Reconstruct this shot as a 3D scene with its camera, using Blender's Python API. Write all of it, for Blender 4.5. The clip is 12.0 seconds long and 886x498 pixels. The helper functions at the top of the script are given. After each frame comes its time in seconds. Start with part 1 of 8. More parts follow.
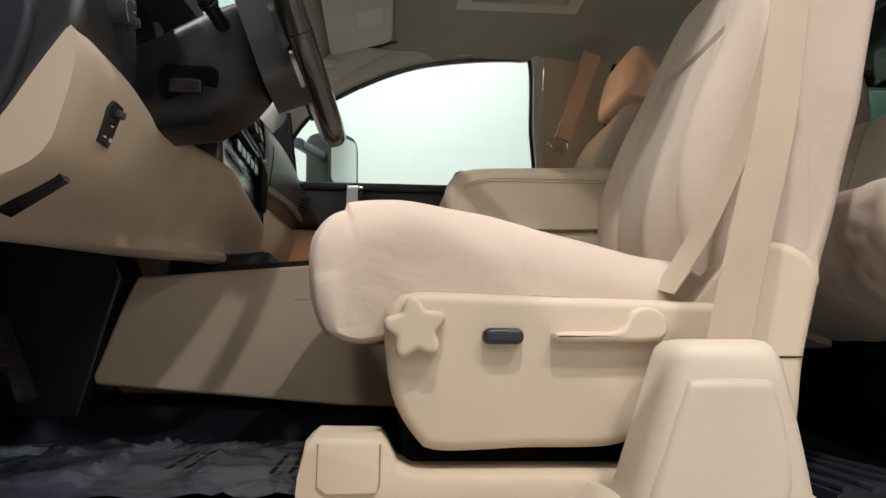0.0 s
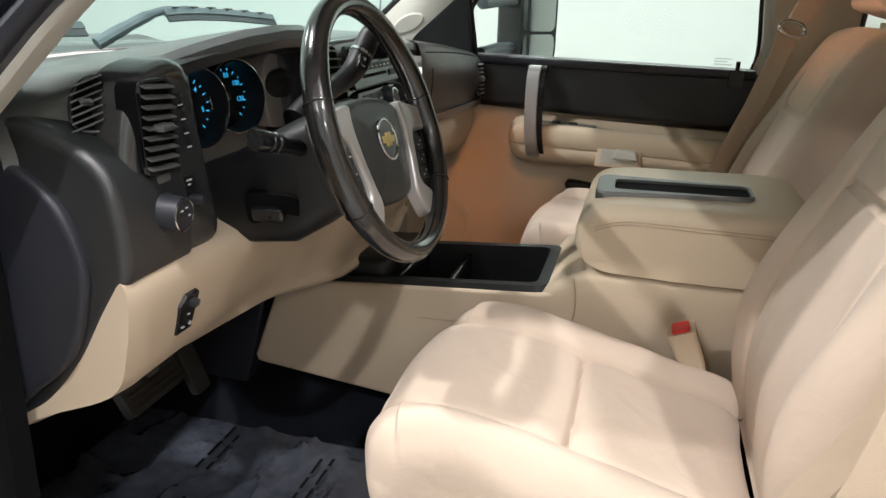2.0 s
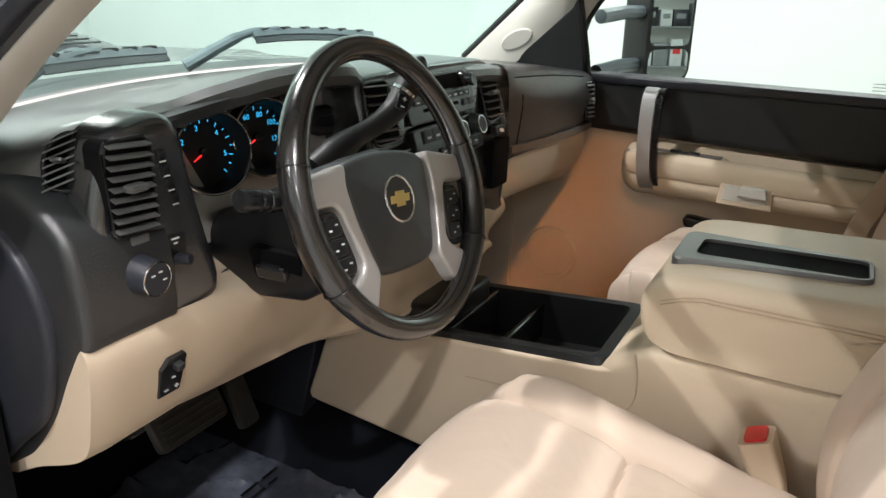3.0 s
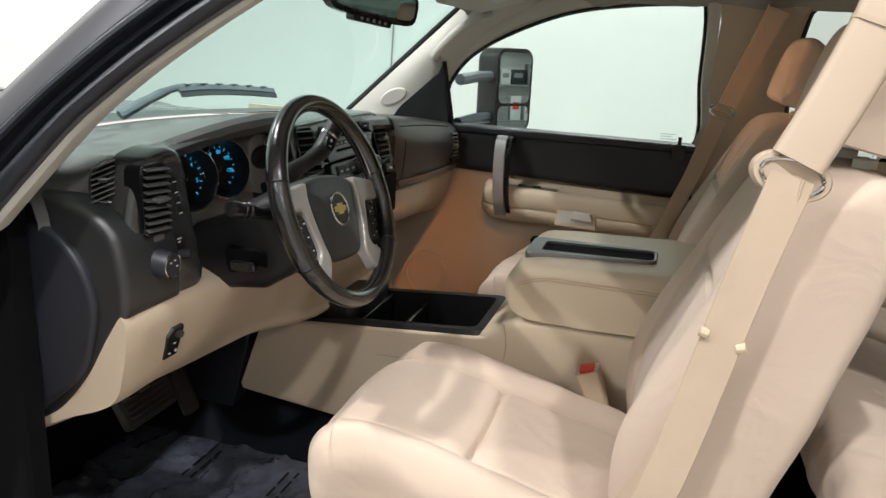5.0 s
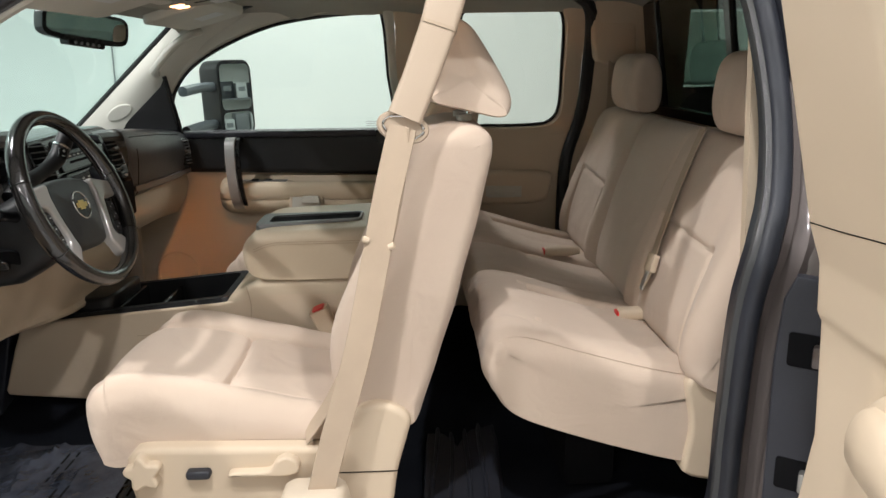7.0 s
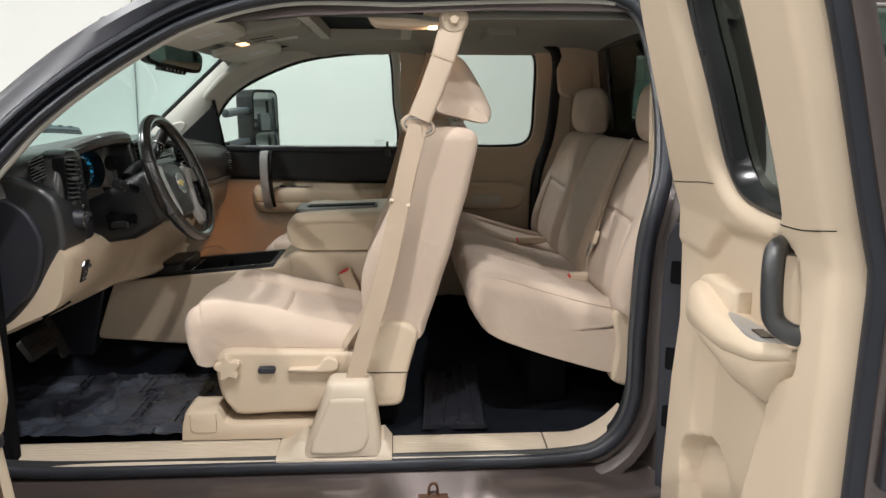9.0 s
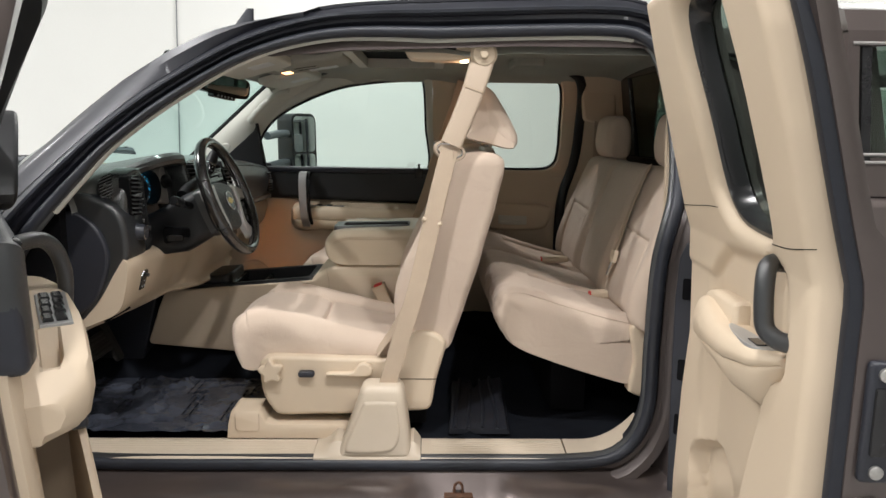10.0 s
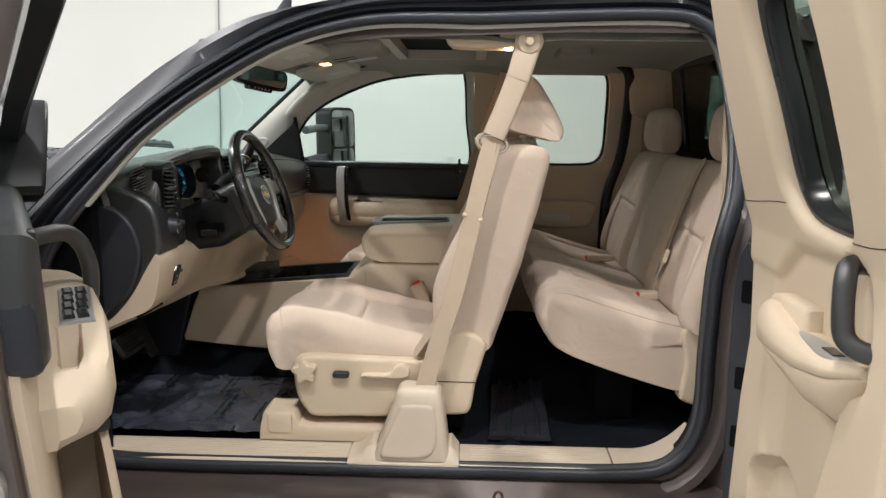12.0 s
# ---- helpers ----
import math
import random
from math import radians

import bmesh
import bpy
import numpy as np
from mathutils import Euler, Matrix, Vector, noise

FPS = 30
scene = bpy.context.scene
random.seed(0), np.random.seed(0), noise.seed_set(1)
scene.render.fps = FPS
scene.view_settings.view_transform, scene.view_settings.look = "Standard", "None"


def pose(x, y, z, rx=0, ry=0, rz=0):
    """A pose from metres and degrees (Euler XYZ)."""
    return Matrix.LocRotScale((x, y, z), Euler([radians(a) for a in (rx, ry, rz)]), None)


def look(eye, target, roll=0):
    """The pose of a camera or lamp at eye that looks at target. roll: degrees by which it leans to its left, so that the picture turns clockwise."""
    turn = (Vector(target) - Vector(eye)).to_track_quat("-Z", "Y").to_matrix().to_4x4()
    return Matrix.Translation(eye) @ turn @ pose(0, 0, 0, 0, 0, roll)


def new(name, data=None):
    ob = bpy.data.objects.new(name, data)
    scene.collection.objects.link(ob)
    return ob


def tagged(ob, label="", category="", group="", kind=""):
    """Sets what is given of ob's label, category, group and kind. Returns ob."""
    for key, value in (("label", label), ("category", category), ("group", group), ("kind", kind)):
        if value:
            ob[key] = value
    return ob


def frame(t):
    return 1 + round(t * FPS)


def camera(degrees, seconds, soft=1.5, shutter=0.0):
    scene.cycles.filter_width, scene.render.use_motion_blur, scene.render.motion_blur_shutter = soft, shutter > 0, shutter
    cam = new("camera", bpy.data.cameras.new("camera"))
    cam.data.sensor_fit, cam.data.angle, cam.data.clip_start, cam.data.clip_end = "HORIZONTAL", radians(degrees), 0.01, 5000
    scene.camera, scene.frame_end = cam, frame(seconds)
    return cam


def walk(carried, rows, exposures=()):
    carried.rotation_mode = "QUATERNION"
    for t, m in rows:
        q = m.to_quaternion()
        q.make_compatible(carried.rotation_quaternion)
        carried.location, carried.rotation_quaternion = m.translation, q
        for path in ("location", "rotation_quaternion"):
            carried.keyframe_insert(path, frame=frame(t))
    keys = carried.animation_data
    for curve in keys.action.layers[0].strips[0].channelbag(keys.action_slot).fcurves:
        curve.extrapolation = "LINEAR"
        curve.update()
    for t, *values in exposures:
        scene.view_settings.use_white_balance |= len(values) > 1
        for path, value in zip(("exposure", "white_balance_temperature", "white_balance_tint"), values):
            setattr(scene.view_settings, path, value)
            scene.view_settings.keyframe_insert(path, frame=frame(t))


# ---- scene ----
cam = camera(62.2, 12.0)
PATH = [
    (0, (1.831, -1.6, 0.853), (1.99, 0.376, 1.122), 0.3),
    (0.5, (1.869, -1.592, 1.021), (1.863, 0.408, 1.022), 0.5),
    (1, (1.97, -1.633, 1.313), (1.811, 0.319, 0.903), 1.4),
    (1.5, (2.022, -1.585, 1.451), (1.771, 0.295, 0.816), 4.7),
    (2, (2.041, -1.457, 1.551), (1.566, 0.375, 0.903), 2.4),
    (2.5, (2.114, -1.297, 1.587), (1.379, 0.442, 0.927), 1.1),
    (3, (2.174, -1.231, 1.618), (1.288, 0.426, 0.935), 1.7),
    (3.2, (2.195, -1.237, 1.634), (1.285, 0.407, 0.949), 1.9),
    (4.8, (2.223, -1.615, 1.645), (1.612, 0.163, 1.115), 3.9),
    (5, (2.245, -1.657, 1.652), (1.716, 0.149, 1.13), 3.4),
    (5.5, (2.357, -1.772, 1.65), (2.109, 0.104, 1.166), 4.3),
    (6, (2.449, -1.86, 1.657), (2.455, 0.039, 1.196), 2),
    (6.5, (2.474, -1.899, 1.655), (2.536, -0.002, 1.193), -0.4),
    (7, (2.407, -2.032, 1.642), (2.477, -0.142, 1.155), -0.9),
    (7.2, (2.357, -2.114, 1.64), (2.481, -0.229, 1.143), -0.7),
    (8.8, (2.349, -2.608, 1.597), (2.481, -0.7, 1.205), 0.2),
    (9, (2.337, -2.673, 1.581), (2.453, -0.76, 1.206), 0.2),
    (9.5, (2.326, -2.795, 1.594), (2.41, -0.875, 1.249), 0.7),
    (10, (2.325, -2.832, 1.596), (2.369, -0.906, 1.275), 0.7),
    (10.5, (2.318, -2.825, 1.59), (2.319, -0.897, 1.282), 1),
    (11, (2.305, -2.814, 1.584), (2.268, -0.884, 1.283), 1.1),
    (11.5, (2.301, -2.795, 1.582), (2.244, -0.868, 1.274), 1),
    (12, (2.322, -2.736, 1.578), (2.262, -0.812, 1.25), 0.7),
]
walk(cam, [(t, look(eye, target, roll)) for t, eye, target, roll in PATH],
     ((0.0, -0.03), (1.5, 0.06), (2.2, 0.46), (3.0, 0.54), (5.0, 0.2), (6.5, 0.09), (7.0, 0.11), (9.0, -0.07), (12.0, -0.13)))

# ---- world and lights ----
world = bpy.data.worlds.new("world")
scene.world = world
world.use_nodes = True
bg = world.node_tree.nodes["Background"]
bg.inputs["Color"].default_value = (0.95, 0.97, 1.0, 1)
bg.inputs["Strength"].default_value = 0.03


def area_lamp(name, at, target, sx, sy, watts, colour):
    data = bpy.data.lights.new(name, "AREA")
    data.shape, data.size, data.size_y, data.energy, data.color = "RECTANGLE", sx, sy, watts, colour
    ob = new(name, data)
    ob.matrix_world = look(at, target)
    return ob


LED = (1.0, 0.985, 0.985)
LAMPS = ((2.05, -2.35, 95, 0.1), (-1.5, -2.5, 190, 0.1), (3.7, -2.9, 85, 0.1), (-0.2, -0.5, 95, 0.1), (0.4, -6.2, 70, 0.7), (4.6, -6.2, 60, 0.7), (2.0, 3.2, 100, 0.7), (-3.6, 1.6, 80, 0.7), (7.0, 3.0, 100, 0.7))
for lx, ly, watts, size in LAMPS:
    area_lamp("ceiling_lamp", (lx, ly, 4.6), (lx, ly + 0.001, 0.0), size, size, watts, LED)

# ---- materials ----


def material(name, base, rough=0.6, metal=0.0, second=None, blotch=3.0, grain=400.0, bump=0.15, spread=0.5, coat=0.0, specular=0.5, sheen=0.0, crease=0.0):
    """Base colour mottled at two scales with a second one, roughness varied, and fine relief."""
    m = bpy.data.materials.new(name)
    m.use_nodes = True
    nt = m.node_tree
    b = nt.nodes["Principled BSDF"]
    b.inputs["Metallic"].default_value = metal
    b.inputs["Specular IOR Level"].default_value = specular
    b.inputs["Coat Weight"].default_value = coat
    b.inputs["Sheen Weight"].default_value = sheen
    co = nt.nodes.new("ShaderNodeTexCoord")
    big = nt.nodes.new("ShaderNodeTexNoise")
    big.inputs["Scale"].default_value, big.inputs["Detail"].default_value = blotch, 5.0
    small = nt.nodes.new("ShaderNodeTexNoise")
    small.inputs["Scale"].default_value, small.inputs["Detail"].default_value = grain, 3.0
    nt.links.new(co.outputs["Object"], big.inputs["Vector"])
    nt.links.new(co.outputs["Object"], small.inputs["Vector"])
    add = nt.nodes.new("ShaderNodeMath")
    add.operation = "MULTIPLY_ADD"
    add.inputs[1].default_value = 0.35
    nt.links.new(small.outputs["Fac"], add.inputs[0])
    nt.links.new(big.outputs["Fac"], add.inputs[2])
    ramp = nt.nodes.new("ShaderNodeValToRGB")
    ramp.color_ramp.elements[0].position, ramp.color_ramp.elements[1].position = 0.67 - spread / 2, 0.67 + spread / 2
    two = second or [c * 0.86 for c in base]
    ramp.color_ramp.elements[0].color = (*two, 1)
    ramp.color_ramp.elements[1].color = (*base, 1)
    nt.links.new(add.outputs[0], ramp.inputs["Fac"])
    nt.links.new(ramp.outputs["Color"], b.inputs["Base Color"])
    rr = nt.nodes.new("ShaderNodeMapRange")
    rr.inputs["To Min"].default_value, rr.inputs["To Max"].default_value = max(rough - 0.07, 0.02), min(rough + 0.07, 1.0)
    nt.links.new(big.outputs["Fac"], rr.inputs["Value"])
    nt.links.new(rr.outputs["Result"], b.inputs["Roughness"])
    if bump:
        bp = nt.nodes.new("ShaderNodeBump")
        bp.inputs["Strength"].default_value, bp.inputs["Distance"].default_value = bump, 0.002
        nt.links.new(small.outputs["Fac"], bp.inputs["Height"])
        nt.links.new(bp.outputs["Normal"], b.inputs["Normal"])
        if crease:
            folds = nt.nodes.new("ShaderNodeTexNoise")
            folds.inputs["Scale"].default_value, folds.inputs["Detail"].default_value, folds.inputs["Distortion"].default_value = 9.0, 3.0, 1.2
            nt.links.new(co.outputs["Object"], folds.inputs["Vector"])
            b2 = nt.nodes.new("ShaderNodeBump")
            b2.inputs["Strength"].default_value, b2.inputs["Distance"].default_value = crease, 0.02
            nt.links.new(folds.outputs["Fac"], b2.inputs["Height"])
            nt.links.new(b2.outputs["Normal"], bp.inputs["Normal"])
    return m


def glass(name, tint, rough=0.0, clear=0.85):
    """A thin pane: tinted see-through with a mirror's gloss by Fresnel."""
    m = bpy.data.materials.new(name)
    m.use_nodes = True
    nt = m.node_tree
    nt.nodes.remove(nt.nodes["Principled BSDF"])
    t = nt.nodes.new("ShaderNodeBsdfTransparent")
    t.inputs["Color"].default_value = (*tint, 1)
    g = nt.nodes.new("ShaderNodeBsdfGlossy")
    g.inputs["Roughness"].default_value = rough
    f = nt.nodes.new("ShaderNodeLayerWeight")
    f.inputs["Blend"].default_value = 0.5
    p5 = nt.nodes.new("ShaderNodeMath")
    p5.operation = "POWER"
    p5.inputs[1].default_value = 5.0
    nt.links.new(f.outputs["Facing"], p5.inputs[0])
    ms = nt.nodes.new("ShaderNodeMath")
    ms.operation = "MULTIPLY_ADD"
    ms.inputs[1].default_value, ms.inputs[2].default_value = 0.8, 0.045
    nt.links.new(p5.outputs[0], ms.inputs[0])
    mix = nt.nodes.new("ShaderNodeMixShader")
    nt.links.new(ms.outputs[0], mix.inputs[0])
    nt.links.new(t.outputs[0], mix.inputs[1])
    nt.links.new(g.outputs[0], mix.inputs[2])
    nt.links.new(mix.outputs[0], nt.nodes["Material Output"].inputs["Surface"])
    return m


def glowing(name, colour, strength):
    m = bpy.data.materials.new(name)
    m.use_nodes = True
    b = m.node_tree.nodes["Principled BSDF"]
    b.inputs["Base Color"].default_value = (*colour, 1)
    b.inputs["Emission Color"].default_value = (*colour, 1)
    b.inputs["Emission Strength"].default_value = strength
    return m


FABRIC = material("beige_seat_fabric", (0.605, 0.494, 0.398), 0.92, second=(0.55, 0.437, 0.35), blotch=6, grain=850, bump=0.28, spread=0.6, specular=0.2, sheen=0.15, crease=0.22)
LEATHER = material("beige_vinyl", (0.60, 0.50, 0.37), 0.42, second=(0.55, 0.455, 0.33), blotch=5, grain=450, bump=0.25, specular=0.4, crease=0.06)
BEIGE = material("beige_plastic", (0.62, 0.507, 0.38), 0.54, second=(0.575, 0.466, 0.344), blotch=3, grain=900, bump=0.1, specular=0.35)
SILL = material("sill_plastic", (0.60, 0.51, 0.405), 0.42, second=(0.55, 0.465, 0.36), blotch=9, grain=500, bump=0.08, specular=0.4)
WEB = material("beige_webbing", (0.50, 0.395, 0.295), 0.75, second=(0.44, 0.345, 0.255), blotch=12, grain=900, bump=0.4, specular=0.3)
SLEEVE = material("belt_sleeve_plastic", (0.50, 0.40, 0.305), 0.55, second=(0.46, 0.365, 0.275), blotch=8, grain=700, bump=0.1, specular=0.35)
HEADLINER = material("headliner_cloth", (0.40, 0.40, 0.355), 0.95, second=(0.36, 0.36, 0.32), blotch=5, grain=1400, bump=0.3, specular=0.1)
GREYTRIM = material("grey_beige_trim", (0.62, 0.61, 0.55), 0.65, second=(0.57, 0.56, 0.505), blotch=5, grain=900, bump=0.15, specular=0.2)
BLACK = material("black_grained_plastic", (0.026, 0.028, 0.031), 0.31, second=(0.019, 0.021, 0.023), blotch=7, grain=700, bump=0.35, specular=0.85)
# black dash plastic with its base lifted to paint in sheen from the windscreen
DASHTOP = material("sheen_lifted_dash_skin", (0.05, 0.053, 0.052), 0.36, second=(0.04, 0.043, 0.042), blotch=6, grain=650, bump=0.4, specular=1.0, coat=0.3)
GLOSS = material("black_gloss_plastic", (0.012, 0.012, 0.013), 0.22, second=(0.02, 0.02, 0.021), blotch=9, grain=200, bump=0.0, specular=0.5)
NIGHT = material("soft_black_plastic", (0.013, 0.0135, 0.015), 0.42, second=(0.009, 0.0095, 0.0105), blotch=7, grain=900, bump=0.15, specular=0.38)
SLATS = material("charcoal_vent_plastic", (0.12, 0.125, 0.125), 0.35, second=(0.09, 0.094, 0.094), blotch=20, grain=500, bump=0.0)
# near-black: puts shade of hidden places and recesses into colour; also gaps and print
DARK = material("shade_gap_and_print_black", (0.006, 0.006, 0.007), 0.9, blotch=4, grain=200, bump=0.0, specular=0.1)
RUBBER = material("slate_rubber_seal", (0.020, 0.023, 0.032), 0.42, second=(0.014, 0.016, 0.022), blotch=14, grain=500, bump=0.2, specular=0.45)
SLATE = material("slate_plastic", (0.026, 0.028, 0.037), 0.40, second=(0.019, 0.021, 0.028), blotch=9, grain=700, bump=0.25, specular=0.45)
CARPET = material("black_carpet", (0.012, 0.014, 0.019), 1.0, second=(0.006, 0.007, 0.01), blotch=10, grain=500, bump=1.0, specular=0.1)
PAINT = material("brown_grey_metallic_paint", (0.115, 0.092, 0.086), 0.3, 0.55, second=(0.1, 0.08, 0.075), blotch=2, grain=1500, bump=0.0, coat=0.8)
JAMBPAINT = material("flat_jamb_paint", (0.10, 0.082, 0.078), 0.5, 0.4, second=(0.085, 0.07, 0.066), blotch=3, grain=1200, bump=0.0, coat=0.1)
# body paint again, darkened and cooled to put low light into the colour
SHADEDPAINT = material("shaded_body_paint", (0.018, 0.019, 0.027), 0.42, 0.1, second=(0.014, 0.015, 0.021), blotch=3, grain=900, bump=0.0, coat=0.12)
LEATHERBLACK = material("black_leather", (0.016, 0.015, 0.015), 0.2, second=(0.011, 0.010, 0.010), blotch=20, grain=500, bump=0.1, specular=0.7, coat=0.5)
SILVER = material("silver_trim", (0.47, 0.455, 0.44), 0.3, 0.4, second=(0.42, 0.405, 0.39), blotch=6, grain=900, bump=0.03)
STRAP = material("satin_silver_grip", (0.42, 0.42, 0.415), 0.3, 0.45, second=(0.37, 0.37, 0.365), blotch=6, grain=900, bump=0.03)
DARKSILVER = material("dull_silver_trim", (0.15, 0.148, 0.145), 0.38, 0.6, second=(0.12, 0.119, 0.116), blotch=6, grain=900, bump=0.03)
CHROME = material("chrome", (0.75, 0.75, 0.76), 0.12, 1.0, second=(0.68, 0.68, 0.69), blotch=10, grain=300, bump=0.0)
ZINC = material("zinc_plated_steel", (0.55, 0.54, 0.52), 0.4, 0.9, second=(0.35, 0.34, 0.32), blotch=40, grain=300, bump=0.15)
RUST = material("rusty_steel", (0.16, 0.075, 0.04), 0.7, 0.3, second=(0.07, 0.04, 0.028), blotch=60, grain=400, bump=0.4)
RED = material("red_button", (0.75, 0.03, 0.03), 0.4, bump=0.0)
WHITEPRINT = material("white_print", (0.7, 0.72, 0.72), 0.6, bump=0.0)
GREYPRINT = material("grey_print", (0.25, 0.26, 0.27), 0.6, bump=0.0)
GOLD = material("gold_badge", (0.75, 0.55, 0.2), 0.35, 0.8, bump=0.0)
BLUE = material("blue_sticker", (0.02, 0.05, 0.5), 0.4, bump=0.0)
YELLOW = material("yellow_sticker_print", (0.75, 0.7, 0.2), 0.5, bump=0.0)
WALLPAINT = material("white_wall_paint", (0.82, 0.83, 0.80), 0.85, second=(0.78, 0.79, 0.765), blotch=0.7, grain=60, bump=0.1, specular=0.2)
CONCRETE = material("sealed_concrete", (0.50, 0.49, 0.475), 0.35, second=(0.42, 0.41, 0.40), blotch=1.3, grain=40, bump=0.1)
CEILPAINT = material("white_ceiling_paint", (0.75, 0.75, 0.74), 0.9, second=(0.7, 0.7, 0.69), blotch=1, grain=40, bump=0.05)
HOODPAINT = material("hood_paint", (0.13, 0.125, 0.13), 0.3, 0.5, second=(0.11, 0.105, 0.11), blotch=2, grain=900, bump=0.0, coat=0.8)
CLEAR = glass("side_glass", (0.74, 0.87, 0.83))
WSGLASS = glass("windshield_glass", (0.60, 0.79, 0.76))
TINT = glass("privacy_glass", (0.36, 0.44, 0.41))
LIGHTTINT = glass("rear_door_glass", (0.62, 0.70, 0.66))
MIRROR = material("mirror_glass", (0.80, 0.84, 0.82), 0.02, 1.0, second=(0.80, 0.84, 0.82), bump=0.0)
for link in [q for q in MIRROR.node_tree.links if q.to_socket.name == "Roughness"]:
    MIRROR.node_tree.links.remove(link)
MIRROR.node_tree.nodes["Principled BSDF"].inputs["Roughness"].default_value = 0.01
LAMPGLOW = glowing("warm_lamp_glow", (1.0, 0.52, 0.25), 4.0)
CYAN = glowing("cyan_gauge_glow", (0.03, 0.45, 0.85), 0.9)
REDGLOW = glowing("red_needle_glow", (1.0, 0.03, 0.03), 0.9)
DOME = glowing("dome_lamp_lens", (1.0, 0.85, 0.6), 5.0)

# ---- mesh helpers ----


def part(name, bm, mat, parent=None, label="", smooth=True, sharp=35):
    """Links a bmesh as one mesh object, under a thing or part."""
    bmesh.ops.recalc_face_normals(bm, faces=bm.faces)
    me = bpy.data.meshes.new(name)
    if smooth:
        for f in bm.faces:
            f.smooth = True
        lim = radians(sharp)
        for e in bm.edges:
            if len(e.link_faces) == 2 and e.calc_face_angle(0) > lim:
                e.smooth = False
    bm.to_mesh(me)
    bm.free()
    me.materials.append(mat)
    ob = new(name, me)
    if parent:
        ob.parent = parent
    if label:
        ob["label"] = label
    return ob


def thing(name, label, category, at=(0, 0, 0), rz=0.0, group="", kind=""):
    """An Empty at the thing's base. Its parts are given in the world's axes unless rz turns them."""
    ob = new(name)
    ob.empty_display_size = 0.05
    ob.matrix_world = pose(*at, 0, 0, rz)
    return tagged(ob, label, category, group, kind)


def curve_loop(pts, n, closed=True):
    """Catmull-Rom through points, n samples at even lengths."""
    P = [Vector(p) for p in pts]
    m = len(P)
    dense = []
    for i in range(m if closed else m - 1):
        a, b, c, d = (P[(i + k) % m] if closed else P[min(max(i + k, 0), m - 1)] for k in (-1, 0, 1, 2))
        for s in range(12):
            t = s / 12
            dense.append(0.5 * (2 * b + (c - a) * t + (2 * a - 5 * b + 4 * c - d) * t * t + (3 * b - a - 3 * c + d) * t ** 3))
    dense.append(P[0].copy() if closed else P[-1].copy())
    length = [0.0]
    for a, b in zip(dense, dense[1:]):
        length.append(length[-1] + (b - a).length)
    out, j = [], 0
    for k in range(n):
        want = length[-1] * k / (n if closed else n - 1)
        while j < len(dense) - 2 and length[j + 1] < want:
            j += 1
        span = length[j + 1] - length[j]
        out.append(dense[j].lerp(dense[j + 1], (want - length[j]) / span if span > 1e-9 else 0))
    return out


def loft(bm, loops, close_u=True, cap=True, close_v=False):
    """Quads between loops of equal length."""
    vs = [[bm.verts.new(p) for p in lp] for lp in loops]
    n = len(vs[0])
    pairs = list(zip(vs, vs[1:])) + ([(vs[-1], vs[0])] if close_v else [])
    for a, b in pairs:
        for i in range(n if close_u else n - 1):
            j = (i + 1) % n
            bm.faces.new((a[i], a[j], b[j], b[i]))
    if cap and close_u and not close_v:
        bm.faces.new(list(reversed(vs[0])))
        bm.faces.new(vs[-1])
    return vs


def tube(bm, path, radius, sides=10, closed=False, flat=1.0, up=(0, 0, 1)):
    """Sweeps an ellipse along a path; radius may be a list. flat: ratio across 'up'."""
    P = [Vector(p) for p in path]
    loops = []
    for i, p in enumerate(P):
        a = P[(i - 1) % len(P)] if closed or i else P[0]
        b = P[(i + 1) % len(P)] if closed or i < len(P) - 1 else P[-1]
        d = (b - a).normalized()
        side = d.cross(Vector(up))
        if side.length < 1e-4:
            side = d.cross(Vector((1, 0, 0)))
        side.normalize()
        top = side.cross(d).normalized()
        r = radius[i] if isinstance(radius, (list, tuple)) else radius
        loops.append([p + side * r * math.cos(k * math.tau / sides) + top * r * flat * math.sin(k * math.tau / sides) for k in range(sides)])
    loft(bm, loops, cap=not closed, close_v=closed)


def ribbon(bm, path, width, thick, across):
    """A flat strap along a path: 'across' is the direction of its width at each point (one vector or a list)."""
    P = [Vector(p) for p in path]
    loops = []
    for i, p in enumerate(P):
        d = (P[min(i + 1, len(P) - 1)] - P[max(i - 1, 0)]).normalized()
        w = Vector(across[i] if isinstance(across, list) else across)
        w = (w - d * w.dot(d)).normalized()
        n = d.cross(w).normalized()
        wd = width[i] if isinstance(width, (list, tuple)) else width
        h, t = wd / 2, thick / 2
        loops.append([p + w * a + n * b for a, b in ((-h, 0), (-h * 0.96, -t), (-h * 0.5, -t), (h * 0.5, -t), (h * 0.96, -t), (h, 0), (h * 0.96, t), (h * 0.5, t), (-h * 0.5, t), (-h * 0.96, t))])
    loft(bm, loops)


def box(bm, lo, hi, bevel=0.0, segs=2):
    """A block with rounded edges between two corners."""
    r = bmesh.ops.create_cube(bm, size=1.0)
    for v in r["verts"]:
        v.co = Vector([(a + b) / 2 + c * (b - a) for a, b, c in zip(lo, hi, v.co)])
    if bevel:
        es = list({e for v in r["verts"] for e in v.link_edges})
        bmesh.ops.bevel(bm, geom=es, offset=bevel, segments=segs, affect="EDGES", profile=0.5)


